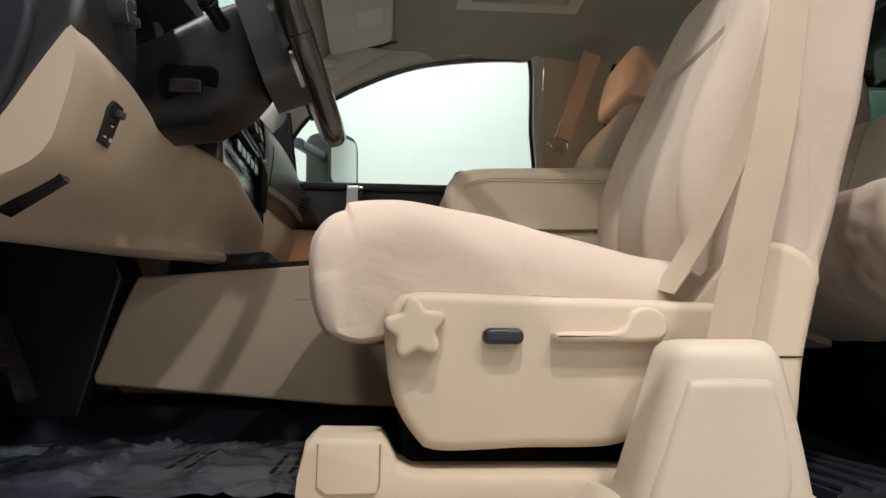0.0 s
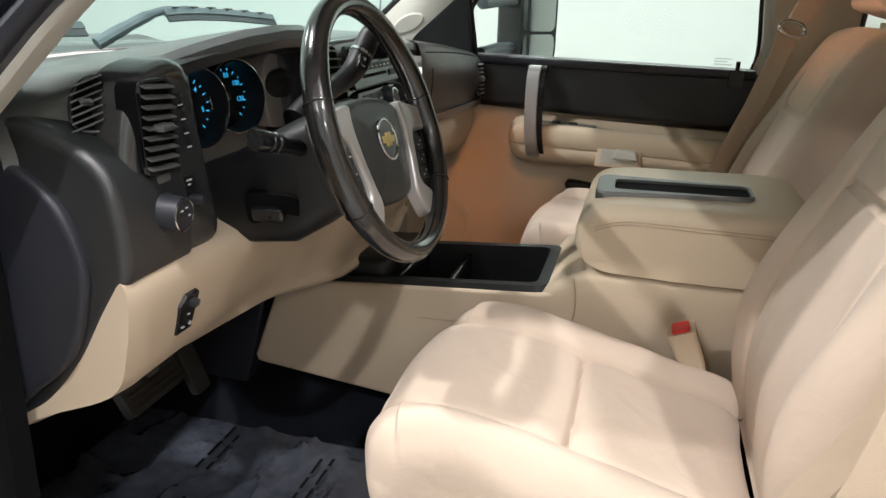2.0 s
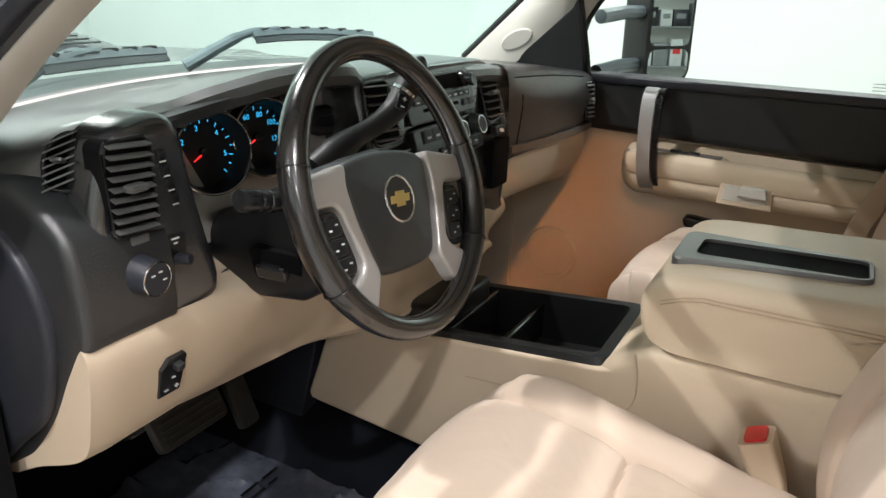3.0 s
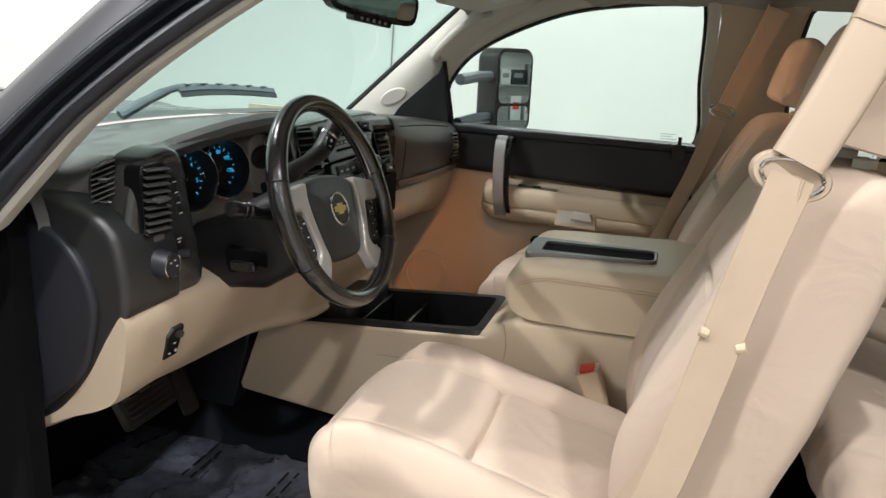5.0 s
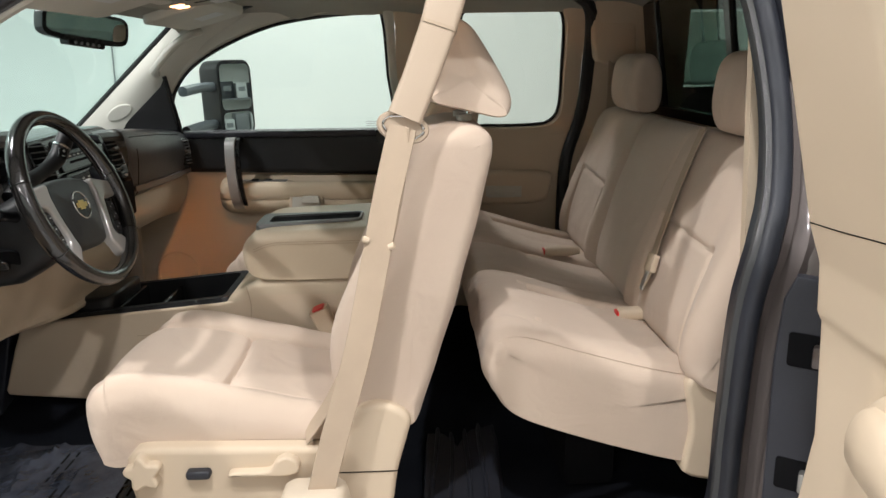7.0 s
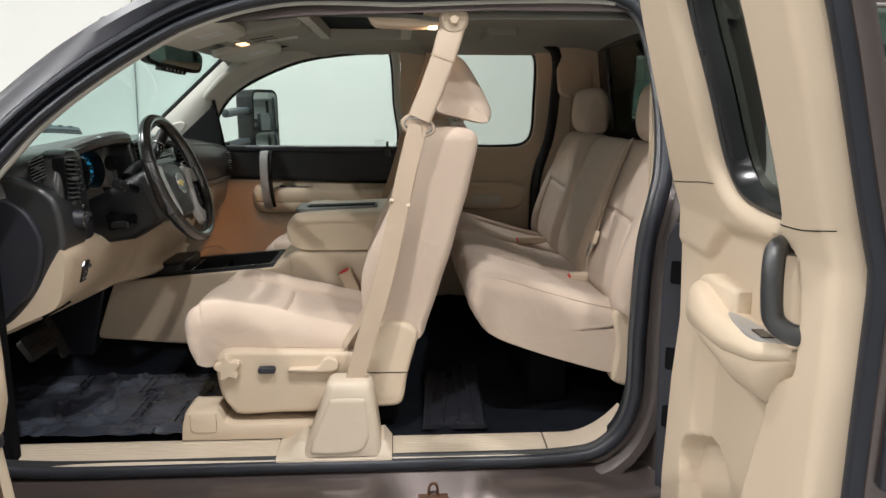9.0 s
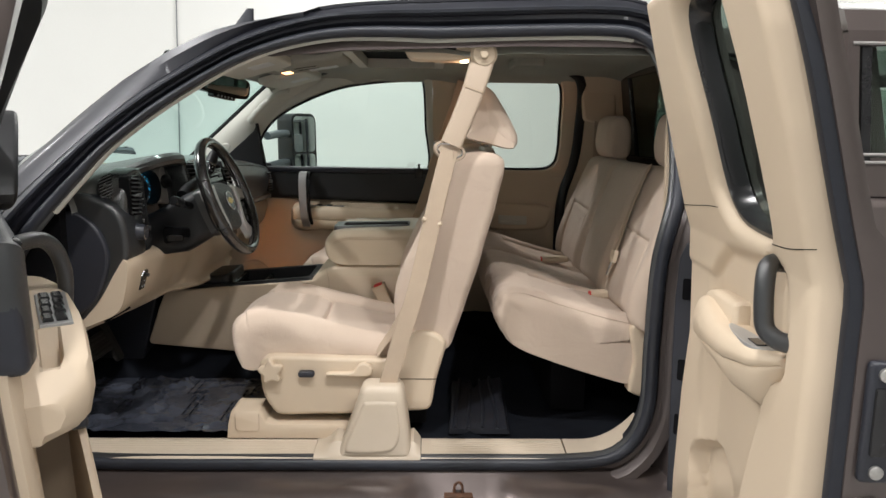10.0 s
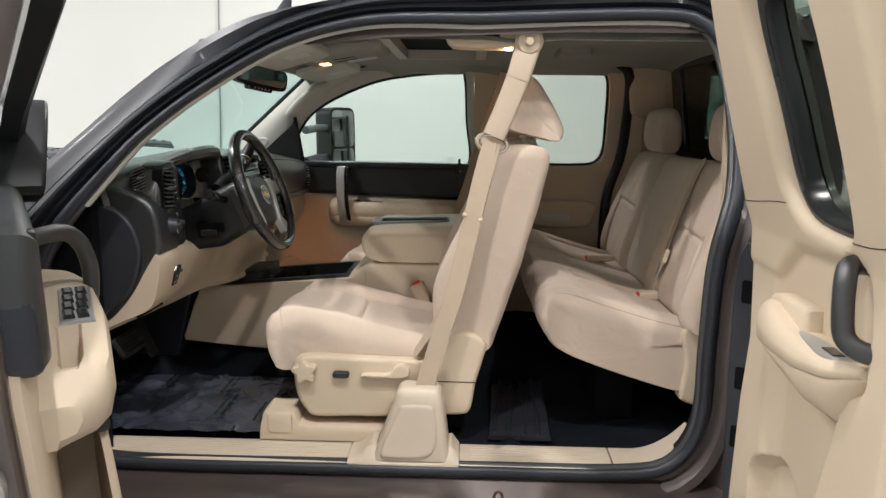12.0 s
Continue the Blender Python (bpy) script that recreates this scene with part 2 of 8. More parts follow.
def slab(bm, outline, to3, lo, hi, round_by=0.0, steps=4, crown=0.0):
    """A plate of a 2D outline between depths lo and hi, its rim at hi rounded. to3(a, b, depth) gives the place."""
    n = len(outline)
    cx, cy = sum(p[0] for p in outline) / n, sum(p[1] for p in outline) / n
    nor = []
    area = sum(outline[i][0] * outline[(i + 1) % n][1] - outline[(i + 1) % n][0] * outline[i][1] for i in range(n))
    sg = 1 if area > 0 else -1
    for i in range(n):
        a, b = outline[i - 1], outline[(i + 1) % n]
        d = Vector((b[0] - a[0], b[1] - a[1])).normalized()
        nor.append((d.y * sg, -d.x * sg))
    dirn = 1 if hi > lo else -1
    loops = [[to3(p[0], p[1], lo) for p in outline]]
    for s in range(steps + 1):
        ang = s / steps * math.pi / 2 if round_by else math.pi / 2
        ins = round_by * (1 - math.cos(ang))
        dep = hi - dirn * round_by * (1 - math.sin(ang))
        loops.append([to3(p[0] - q[0] * ins, p[1] - q[1] * ins, dep) for p, q in zip(outline, nor)])
        if not round_by:
            break
    if round_by:
        loops.append([to3(p[0] - q[0] * round_by * 1.2, p[1] - q[1] * round_by * 1.2, hi) for p, q in zip(outline, nor)])
    if crown:
        for f in (0.25, 0.5, 0.75, 0.93):
            loops.append([to3(p[0] - q[0] * round_by * (1 - f) + (cx - p[0]) * f, p[1] - q[1] * round_by * (1 - f) + (cy - p[1]) * f, hi + dirn * crown * (1 - (1 - f) ** 2)) for p, q in zip(outline, nor)])
    loft(bm, loops)


def pillow(bm, outline, s_list, shrink, place, relief=None, n=72):
    """A stuffed body: the outline (in a plane) repeated across stations s in -1..1, shrunk towards the ends, with relief(a, b, s, nx, ny) along its normal."""
    L = curve_loop([(p[0], p[1], 0) for p in outline], n)
    area = sum(L[i].x * L[(i + 1) % n].y - L[(i + 1) % n].x * L[i].y for i in range(n))
    sg = 1 if area > 0 else -1
    N = []
    for i in range(n):
        d = (L[(i + 1) % n] - L[i - 1]).normalized()
        N.append((d.y * sg, -d.x * sg))
    loops = []
    for s in s_list:
        e = shrink(s)
        lp = []
        for p, q in zip(L, N):
            g = relief(p.x, p.y, s, q[0], q[1]) if relief else 0.0
            k = e * min(1.0, max(0.12, 1.0 + 1.1 * q[1]))
            lp.append(place(p.x + q[0] * (g - k), p.y + q[1] * (g - k), s))
        loops.append(lp)
    ends = []
    for lp in (loops[0], loops[-1]):
        c = sum(lp, Vector()) / n
        ends.append([[p.lerp(c, f) for p in lp] for f in (0.25, 0.55, 0.85, 0.98)])
    loft(bm, list(reversed(ends[0])) + loops + ends[1])


def rim_round(r, half):
    """Shrink that rounds the ends of a pillow of the given half width."""
    def f(s):
        d = abs(s) * half - (half - r)
        return r - math.sqrt(max(r * r - d * d, 0.0)) if d > 0 else 0.0
    return f


def stations(half, r, mid=17, ends=6):
    core = [(-(half - r) + 2 * (half - r) * i / (mid - 1)) / half for i in range(mid)]
    tail = [((half - r) + r * math.sin((k + 1) / ends * math.pi / 2 * 0.985)) / half for k in range(ends)]
    return [-t for t in reversed(tail)] + core + tail


def dip(x, at, wide):
    return math.exp(-((x - at) / wide) ** 2)


def step01(v, lo, hi):
    """Smooth rise from 0 at lo to 1 at hi."""
    t = min(1.0, max(0.0, (v - lo) / (hi - lo)))
    return t * t * (3 - 2 * t)


def lathe(bm, profile, place, sides=24):
    """Turns (radius, height) pairs round an axis; place(x, y, h)."""
    loft(bm, [[place(r * math.cos(k * math.tau / sides), r * math.sin(k * math.tau / sides), h) for k in range(sides)] for r, h in profile])


def axes_place(at, normal, up=(0, 0, 1)):
    """place(a, b, depth) on a plane: a to the right seen from the front, b up, depth along the normal."""
    nrm = Vector(normal).normalized()
    u = Vector(up)
    v = (u - nrm * u.dot(nrm)).normalized()
    h = v.cross(nrm)
    o = Vector(at)
    return lambda a, b, d=0.0: o + h * a + v * b + nrm * d


def round_rect(w, h, r, k=5):
    pts = []
    for cx, cy, a0 in ((w / 2 - r, h / 2 - r, 0), (-w / 2 + r, h / 2 - r, 90), (-w / 2 + r, -h / 2 + r, 180), (w / 2 - r, -h / 2 + r, 270)):
        for i in range(k + 1):
            a = radians(a0 + 90 * i / k)
            pts.append((cx + r * math.cos(a), cy + r * math.sin(a)))
    return pts


def circle(r, n=24, ry=None):
    return [(r * math.cos(k * math.tau / n), (ry or r) * math.sin(k * math.tau / n)) for k in range(n)]


def flange_y(z):
    """Depth of the near door opening's flange at height z."""
    return float(np.interp(z, [0.6, 1.32, 1.9], [-0.84, -0.90, -0.70]))


def far_y(z):
    """Inner face of the far side at height z."""
    return float(np.interp(z, [0.6, 1.0, 1.38, 1.9], [0.80, 0.82, 0.83, 0.66]))

# ---- garage ----


def room():
    def plane(name, lo, hi, mat, label, cat):
        bm = bmesh.new()
        box(bm, lo, hi)
        return tagged(part(name, bm, mat, smooth=False), label, cat, kind="structure")
    plane("ground", (-9, -9, -0.2), (12, 6, 0.0), CONCRETE, "sealed grey concrete garage floor", "floor")
    plane("wall_far", (-6.2, 4.1, 0.0), (12, 4.3, 4.9), WALLPAINT, "plain white painted garage wall", "wall")
    plane("wall_nose", (-5.2, -9, 0.0), (-5.0, 4.1, 4.9), WALLPAINT, "plain white painted end wall of the garage", "wall")
    plane("wall_behind", (-6.0, -9, 0.0), (12, -8.8, 4.9), WALLPAINT, "white painted wall on the open side", "wall")
    plane("wall_tail", (11.8, -8.8, 0.0), (12, 4.1, 4.9), WALLPAINT, "white painted wall behind the truck", "wall")
    plane("ceiling", (-6.2, -9, 4.9), (12, 4.3, 5.0), CEILPAINT, "white garage ceiling", "ceiling")
    for lx, ly, watts, size in LAMPS:
        fx = thing("ceiling_light", "square white LED ceiling fixture", "ceiling light", (lx, ly, 4.66), group="ceiling lights")
        bm = bmesh.new()
        box(bm, (-size / 2 - 0.04, -size / 2 - 0.04, 0.0), (size / 2 + 0.04, size / 2 + 0.04, 0.24), 0.01)
        part("housing", bm, WALLPAINT, fx)
    bm = bmesh.new()
    tube(bm, [(0.0, 4.09, 0.1), (0.06, 4.09, 2.75)], 0.006, 6)
    tagged(part("cable", bm, GREYPRINT), "thin grey cable hanging down the white wall", "cable")


def wall_shelf():
    """Steel rack with cartons against the tail wall."""
    t = thing("storage_rack", "grey steel storage rack with mixed cartons", "shelving", (11.55, 3.55, 0.0))
    for x in (-0.2, 0.2):
        for y in (-0.5, 0.5):
            bm = bmesh.new()
            box(bm, (x - 0.02, y - 0.02, 0.0), (x + 0.02, y + 0.02, 2.0), 0.003)
            part("post", bm, SLATE, t)
    for z in (0.15, 0.75, 1.35, 1.95):
        bm = bmesh.new()
        box(bm, (-0.22, -0.52, z), (0.22, 0.52, z + 0.03), 0.004)
        part("shelf", bm, GREYPRINT, t)
    rng = random.Random(4)
    for z in (0.181, 0.781, 1.381):
        y = -0.47
        while y < 0.3:
            w, h, d = rng.uniform(0.14, 0.28), rng.uniform(0.18, 0.42), rng.uniform(0.24, 0.36)
            c = thing("carton", "cardboard carton standing on a steel shelf", "box", (11.53, 3.55 + y + w / 2, z), group="cartons on the rack")
            bm = bmesh.new()
            box(bm, (-d / 2, -w / 2, 0), (d / 2, w / 2, h), 0.004)
            part("body", bm, rng.choice((WHITEPRINT, GREYPRINT, WHITEPRINT, SLATE, WHITEPRINT)), c)
            bm = bmesh.new()
            box(bm, (-d / 2 - 0.003, -w * 0.32, h * 0.45), (-d / 2 + 0.002, w * 0.32, h * 0.75))
            part("label_patch", bm, RED if h > 0.38 else GREYPRINT, c, "printed patch")
            y += w + rng.uniform(0.02, 0.08)


room()
wall_shelf()

# ---- cab shell ----
OPENING = [(1.17, 0.80), (1.175, 1.05), (1.22, 1.22), (1.31, 1.335), (1.43, 1.455), (1.57, 1.58), (1.72, 1.685), (1.87, 1.768), (2.02, 1.818), (2.18, 1.841), (2.49, 1.857),
           (2.83, 1.866), (2.935, 1.843), (2.985, 1.765), (3.01, 1.58), (3.0, 1.42), (2.968, 1.31), (2.955, 1.2), (2.955, 1.0), (2.955, 0.80), (2.90, 0.685), (2.78, 0.645), (2.4, 0.64), (2.03, 0.64), (1.40, 0.642), (1.23, 0.685)]
LOOP = curve_loop([(x, z, 0) for x, z in OPENING], 150)
NORM = []
for i in range(150):
    d = (LOOP[(i + 1) % 150] - LOOP[i - 1]).normalized()
    NORM.append(Vector((d.y, -d.x)))
if sum((LOOP[i] - Vector((2.1, 1.2, 0))).xy.dot(NORM[i]) for i in range(150)) < 0:
    NORM = [-v for v in NORM]
# the windscreen pillar is slimmer than the roof rail: there the opening lies further out and its steps are narrower
for i in range(150):
    p = LOOP[i]
    if p.y > 1.25 and p.x < 2.4 and NORM[i].y > 0.1:
        slim = 0.034 * float(np.interp(p.x, [1.25, 1.36, 1.48, 1.80, 2.05, 2.35], [0, 0.45, 1, 1, 0.6, 0]))
        LOOP[i] = p + Vector((NORM[i].x, NORM[i].y, 0)) * slim
        NORM[i] = NORM[i] * (1 - slim / 0.1)


def ring(off, dy, z_in=0.0):
    """The opening's loop pushed outward by off and in depth by dy."""
    return [Vector((p.x + n.x * off, flange_y(p.y + n.y * off) + dy, p.y + n.y * off)) for p, n in zip(LOOP, NORM)]


def side_weights(p, n):
    """How far a point of the loop belongs to the top and to the bottom."""
    return max(0.0, n.y), max(0.0, -n.y)


cab = thing("truck_cab", "brown-grey metallic extended cab pickup body with open doors", "truck cab", kind="structure")


def body_ring(name, offs, mat, label=""):
    bm = bmesh.new()
    loops = []
    for off, dy in offs:
        lp = []
        for p, n in zip(LOOP, NORM):
            t, b = side_weights(p, n)
            z = p.y + n.y * off
            if name == "inner_flange" and dy > 0.05 and n.x < -0.25 and n.y > 0.25 and p.y > 1.38:
                z += n.y * 0.045
                lp.append(Vector((p.x + n.x * (off + 0.045), flange_y(z) + 0.075, z)))
                continue
            y = flange_y(z) + dy * (0.35 + 0.65 * b if dy < 0 else 1.0)
            lp.append(Vector((p.x + n.x * off, y, z)))
        loops.append(lp)
    loft(bm, loops, cap=False)
    return part(name, bm, mat, cab, label)


body_ring("inner_flange", [(-0.006, 0.06), (-0.006, 0.004), (0.02, 0.0), (0.02, 0.03)], SHADEDPAINT, "flange round the door opening, body paint darkened as in shade")
body_ring("door_frame", [(0.018, 0.02), (0.024, -0.004), (0.036, -0.006), (0.045, -0.03), (0.052, -0.045), (0.075, -0.05)], JAMBPAINT, "brown-grey painted door frame with a stepped rebate")

# roof with its crowned skin, drip rail and front and rear edges
bm = bmesh.new()
loops = []
for k in range(41):
    u = k / 40
    lp = []
    for j in range(33):
        s = -1 + 2 * j / 32
        x0 = 1.50 + 0.10 * s * s
        x = x0 + (3.27 - x0) * u
        zc = float(np.interp(u, [0.0, 0.04, 0.12, 0.3, 0.6, 0.9, 1.0], [1.822, 1.852, 1.893, 1.922, 1.94, 1.94, 1.915]))
        drop = 0.05 * abs(s) ** 2.2 * min(1.0, 0.65 + 4 * u) + 0.07 * max(0, (abs(s) - 0.86) / 0.14) ** 2 * min(1.0, 6 * u)
        lp.append(Vector((x, 0.725 * s, zc - drop)))
    loops.append(lp)
loft(bm, loops, close_u=False, cap=False)
part("roof", bm, PAINT, cab, "crowned brown-grey roof")


# indices of the loop along the windscreen pillar and the roof
TOP0 = min(range(150), key=lambda i: (LOOP[i].xy - Vector((1.2, 1.17))).length)
TOP1 = min(range(150), key=lambda i: (LOOP[i].xy - Vector((3.0, 1.62))).length)
STEP = 1 if TOP1 > TOP0 else -1


def strip(name, offs, mat, parent=None, i0=None, i1=None, label=""):
    bm = bmesh.new()
    a, b = (TOP0 if i0 is None else i0), (TOP1 if i1 is None else i1)
    loops = []
    for off, dy in offs:
        loops.append([Vector((LOOP[i].x + NORM[i].x * off, flange_y(LOOP[i].y + NORM[i].y * off) + dy, LOOP[i].y + NORM[i].y * off)) for i in range(a, b + STEP, STEP)])
    loft(bm, loops, close_u=False, cap=False)
    return part(name, bm, mat, parent or cab, label)


# the rail's shade is in its paint colour, the roof keeps the plain paint
strip("roof_rail", [(0.02, -0.002), (0.032, -0.018), (0.044, -0.018), (0.048, -0.03), (0.066, -0.034), (0.082, -0.02), (0.094, 0.02), (0.1, 0.09)], SHADEDPAINT, label="stepped roof rail and windscreen pillar, body paint darkened as in shade")
strip("drip_moulding", [(0.049, -0.033), (0.053, -0.04), (0.061, -0.041), (0.066, -0.036)], RUBBER, label="black rubber moulding along the roof rail")

# rocker panel below the sill
bm = bmesh.new()
loops = []
for k in range(60):
    x = 1.0 + 2.1 * k / 59
    notch = max(0.0, 1 - abs(x - 2.43) / 0.17)
    notch = min(1.0, notch * 2.4)
    prof = [(-0.845, 0.628), (-0.862, 0.615), (-0.905, 0.605 - 0.02 * notch), (-0.945, 0.60 - 0.045 * notch), (-0.965, 0.588 - 0.048 * notch), (-0.972, 0.565 - 0.02 * notch), (-0.974, 0.545), (-0.968, 0.50), (-0.95, 0.45), (-0.91, 0.42), (-0.84, 0.41)]
    loops.append([Vector((x, y, z)) for y, z in prof])
loft(bm, loops, close_u=False, cap=False)
part("rocker_panel", bm, PAINT, cab, "brown-grey rocker panel with a notch at the striker")
for x in (2.05, 2.80):
    bm = bmesh.new()
    lathe(bm, [(0.013, 0), (0.013, 0.004), (0.008, 0.006), (0.0005, 0.006)], axes_place((x, -0.973, 0.553), (0, -1, 0.05)), 16)
    part("plug", bm, RUBBER, cab, "round black rubber plug")
# door striker on the sill
striker = thing("door_striker", "rusty wire striker bolted to the sill", "striker", (2.42, -0.90, 0.6))
bm = bmesh.new()
box(bm, (-0.04, -0.03, -0.03), (0.04, 0.02, -0.018), 0.003)
part("plate", bm, RUST, striker)
bm = bmesh.new()
tube(bm, curve_loop([(-0.012, -0.012, -0.02), (-0.010, -0.014, 0.006), (0, -0.016, 0.016), (0.010, -0.014, 0.006), (0.012, -0.012, -0.02)], 16, False), 0.004, 8)
part("loop", bm, RUST, striker)

# rear body corner between the opening and the open rear door
bm = bmesh.new()
loops = []
for k in range(25):
    z = 0.42 + (1.86 - 0.42) * k / 24
    fy = flange_y(max(z, 0.62))
    xo = float(np.interp(z, [0.42, 0.8, 1.2, 1.31, 1.42, 1.58, 1.76, 1.86], [2.99, 2.99, 2.99, 3.005, 3.04, 3.05, 3.03, 3.0]))
    loops.append([Vector((xo, fy + 0.01, z)), Vector((xo + 0.02, fy - 0.01, z)), Vector((xo + 0.03, fy - 0.03, z)), Vector((xo + 0.055, fy - 0.045, z)), Vector((xo + 0.075, fy - 0.035, z)), Vector((xo + 0.085, fy - 0.01, z)), Vector((xo + 0.085, fy + 0.04, z)), Vector((xo + 0.20, fy + 0.05, z)), Vector((xo + 0.21, fy - 0.03, z)), Vector((xo + 0.24, fy - 0.06, z)), Vector((3.55, fy - 0.06, z))])
loft(bm, loops, close_u=False, cap=False)
part("rear_pillar", bm, PAINT, cab, "brown-grey rear pillar with a folded jamb")
# slate jamb cover with the two hinge pockets
jamb = thing("hinge_cover", "slate plastic cover over the rear door hinges in the jamb", "trim", (2.996, -0.918, 0.0), -35)
bm = bmesh.new()
slab(bm, [(0.012, 0.60), (0.125, 0.60), (0.125, 1.24), (0.11, 1.275), (0.06, 1.298), (0.022, 1.300), (0.006, 1.26), (0.0, 1.15), (0.004, 0.9)], lambda a, b, d: Vector((a, -d, b)), -0.02, 0.008, 0.004, 2)
part("cover", bm, SLATE, jamb)
for z in (1.178, 0.955, 0.80):
    # flat near-black plate stands in for the shade of the hinge hole
    bm = bmesh.new()
    slab(bm, [(x * 1.0 + 0.055, y + z) for x, y in round_rect(0.07, 0.058, 0.006)], lambda a, b, d: Vector((a, -d, b)), 0.0, 0.0095)
    pk = part("hinge_pocket", bm, DARK, jamb, "flat plate with the shade of a hinge pocket in its colour")
    bm = bmesh.new()
    box(bm, (0.058, -0.03, z - 0.02), (0.12, -0.009, z + 0.016), 0.004)
    part("hinge_arm", bm, PAINT if z > 1.1 else ZINC, jamb, "painted hinge arm" if z > 1.1 else "bare steel check link")

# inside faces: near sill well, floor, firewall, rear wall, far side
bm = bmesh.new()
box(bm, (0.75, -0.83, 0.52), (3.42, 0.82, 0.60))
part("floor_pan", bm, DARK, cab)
# firewall in near-black, so the footwell's shade is in its colour
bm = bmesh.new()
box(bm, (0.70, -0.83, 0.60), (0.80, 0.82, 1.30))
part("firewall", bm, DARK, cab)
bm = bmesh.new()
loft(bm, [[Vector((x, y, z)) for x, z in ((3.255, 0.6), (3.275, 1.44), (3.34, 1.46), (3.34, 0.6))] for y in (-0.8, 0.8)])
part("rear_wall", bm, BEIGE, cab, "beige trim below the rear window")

# far kick panel stays beige; the near one is blackened for footwell shade
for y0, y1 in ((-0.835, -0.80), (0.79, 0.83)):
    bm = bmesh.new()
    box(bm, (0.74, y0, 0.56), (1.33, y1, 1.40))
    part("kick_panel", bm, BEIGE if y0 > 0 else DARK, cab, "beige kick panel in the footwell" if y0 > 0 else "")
# carpet: one lumpy sheet with the tunnel
bm = bmesh.new()
loops = []
for k in range(70):
    x = 0.80 + 2.55 * k / 69
    lp = []
    for j in range(45):
        y = -0.728 + 1.528 * j / 44
        z = 0.655 + 0.10 * math.exp(-(y / 0.22) ** 4) * (1 if x < 2.5 else max(0.0, 1 - (x - 2.5) / 0.3))
        z += 0.40 * max(0.0, (1.08 - x) / 0.28) ** 1.3
        z += 0.015 * max(0, (y - 0.74) / 0.06) - 0.02 * max(0.0, min(1.0, (-0.68 - y) / 0.04))
        z += 0.006 * noise.noise(Vector((x * 6, y * 6, 0)))
        if x > 2.35:
            z += 0.02 * dip(x, 2.52 + 0.08 * y, 0.02) * (1 if -0.72 < y < -0.2 else 0.3)
        lp.append(Vector((x, y, z)))
    loops.append(lp)
loft(bm, loops, close_u=False, cap=False)
tagged(part("floor", bm, CARPET), "black carpet over the cab floor", "carpet", kind="structure")

fm = thing("rear_floor_mat", "black ribbed rubber mat edge lying on the rear carpet", "floor mat", (2.50, -0.45, 0.665))
bm = bmesh.new()
loft(bm, [[Vector((a + 0.05 * b, b, h + 0.004 * noise.noise(Vector((a * 9, b * 9, 3)))) ) for a, h in ((-0.09, -0.004), (-0.085, 0.010), (0.09, 0.012), (0.10, -0.004))] for b in [-0.24 + 0.03 * k for k in range(17)]])
part("mat", bm, SLATE, fm)
for k in range(4):
    bm = bmesh.new()
    tube(bm, [Vector((-0.065 + 0.04 * k + 0.05 * b + 0.006 * math.sin(9 * b + k), b, 0.013)) for b in [-0.235 + 0.047 * q for q in range(11)]], 0.006, 8)
    part("rib", bm, SLATE, fm)

# headliner
bm = bmesh.new()
loops = []
for k in range(49):
    x = 1.60 + 1.65 * k / 48
    lp = []
    for j in range(41):
        s = -1 + 2 * j / 40
        y = 0.70 * s
        z = 1.862 - 0.03 * abs(s) ** 3 - 0.06 * max(0, (abs(s) - 0.9) / 0.1) ** 2 * 0.5
        z -= 0.085 * max(0.0, (1.78 - x) / 0.18) ** 1.3
        z -= 0.03 * max(0.0, (x - 3.12) / 0.13) ** 2
        z -= 0.014 * dip(x, 2.0, 0.05) + 0.012 * dip(x, 2.46, 0.06)
        lp.append(Vector((x, y, z)))
    loops.append(lp)
vs = loft(bm, loops, close_u=False, cap=False)
gone = [f for f in bm.faces if 2.06 < f.calc_center_median().x < 2.36 and -0.40 < f.calc_center_median().y < 0.40]
bmesh.ops.delete(bm, geom=gone, context="FACES")
tagged(part("ceiling_headliner", bm, HEADLINER), "grey-beige cloth headliner with a sunroof opening", "headliner", kind="structure")

sunroof = thing("sunroof", "closed sunroof shade panel in the headliner", "sunroof", (2.21, 0, 1.87))
bm = bmesh.new()
outer = [(-0.18, -0.44), (0.18, -0.44), (0.18, 0.44), (-0.18, 0.44)]
inner = [(-0.14, -0.38), (0.14, -0.38), (0.14, 0.38), (-0.14, 0.38)]
loft(bm, [[Vector((a, b, z)) for a, b in o] for o, z in ((outer, -0.012), (outer, -0.026), (inner, -0.03), (inner, 0.012))], cap=False)
part("frame", bm, GREYTRIM, sunroof)
bm = bmesh.new()
box(bm, (-0.15, -0.39, 0.008), (0.15, 0.39, 0.016))
part("shade", bm, DARK, sunroof, "dark sliding shade")

# weatherstrip
bm = bmesh.new()
path = [Vector((p.x + n.x * 0.002, flange_y(p.y) - 0.008, p.y + n.y * 0.002)) for p, n in zip(LOOP, NORM)]
loops = []
for i, p in enumerate(path):
    n = Vector((NORM[i].x, 0, NORM[i].y))
    o = Vector((0, -1, 0))
    loops.append([p + n * 0.017 * math.cos(a) + o * 0.015 * math.sin(a) * (1.0 if math.sin(a) > 0 else 0.6) for a in [k * math.tau / 12 for k in range(12)]])
loft(bm, loops, cap=False, close_v=True)
seal = thing("door_seal", "slate rubber weatherstrip round the whole door opening", "weatherstrip")
part("bulb", bm, RUBBER, seal, "hollow slate rubber bulb")
bm = bmesh.new()
loft(bm, [[p + Vector((NORM[i].x, 0, NORM[i].y)) * off + Vector((0, dy, 0)) for i, p in enumerate(path)] for off, dy in ((-0.012, 0.006), (-0.022, 0.012), (-0.024, 0.018), (-0.012, 0.016))], cap=False, close_v=True)
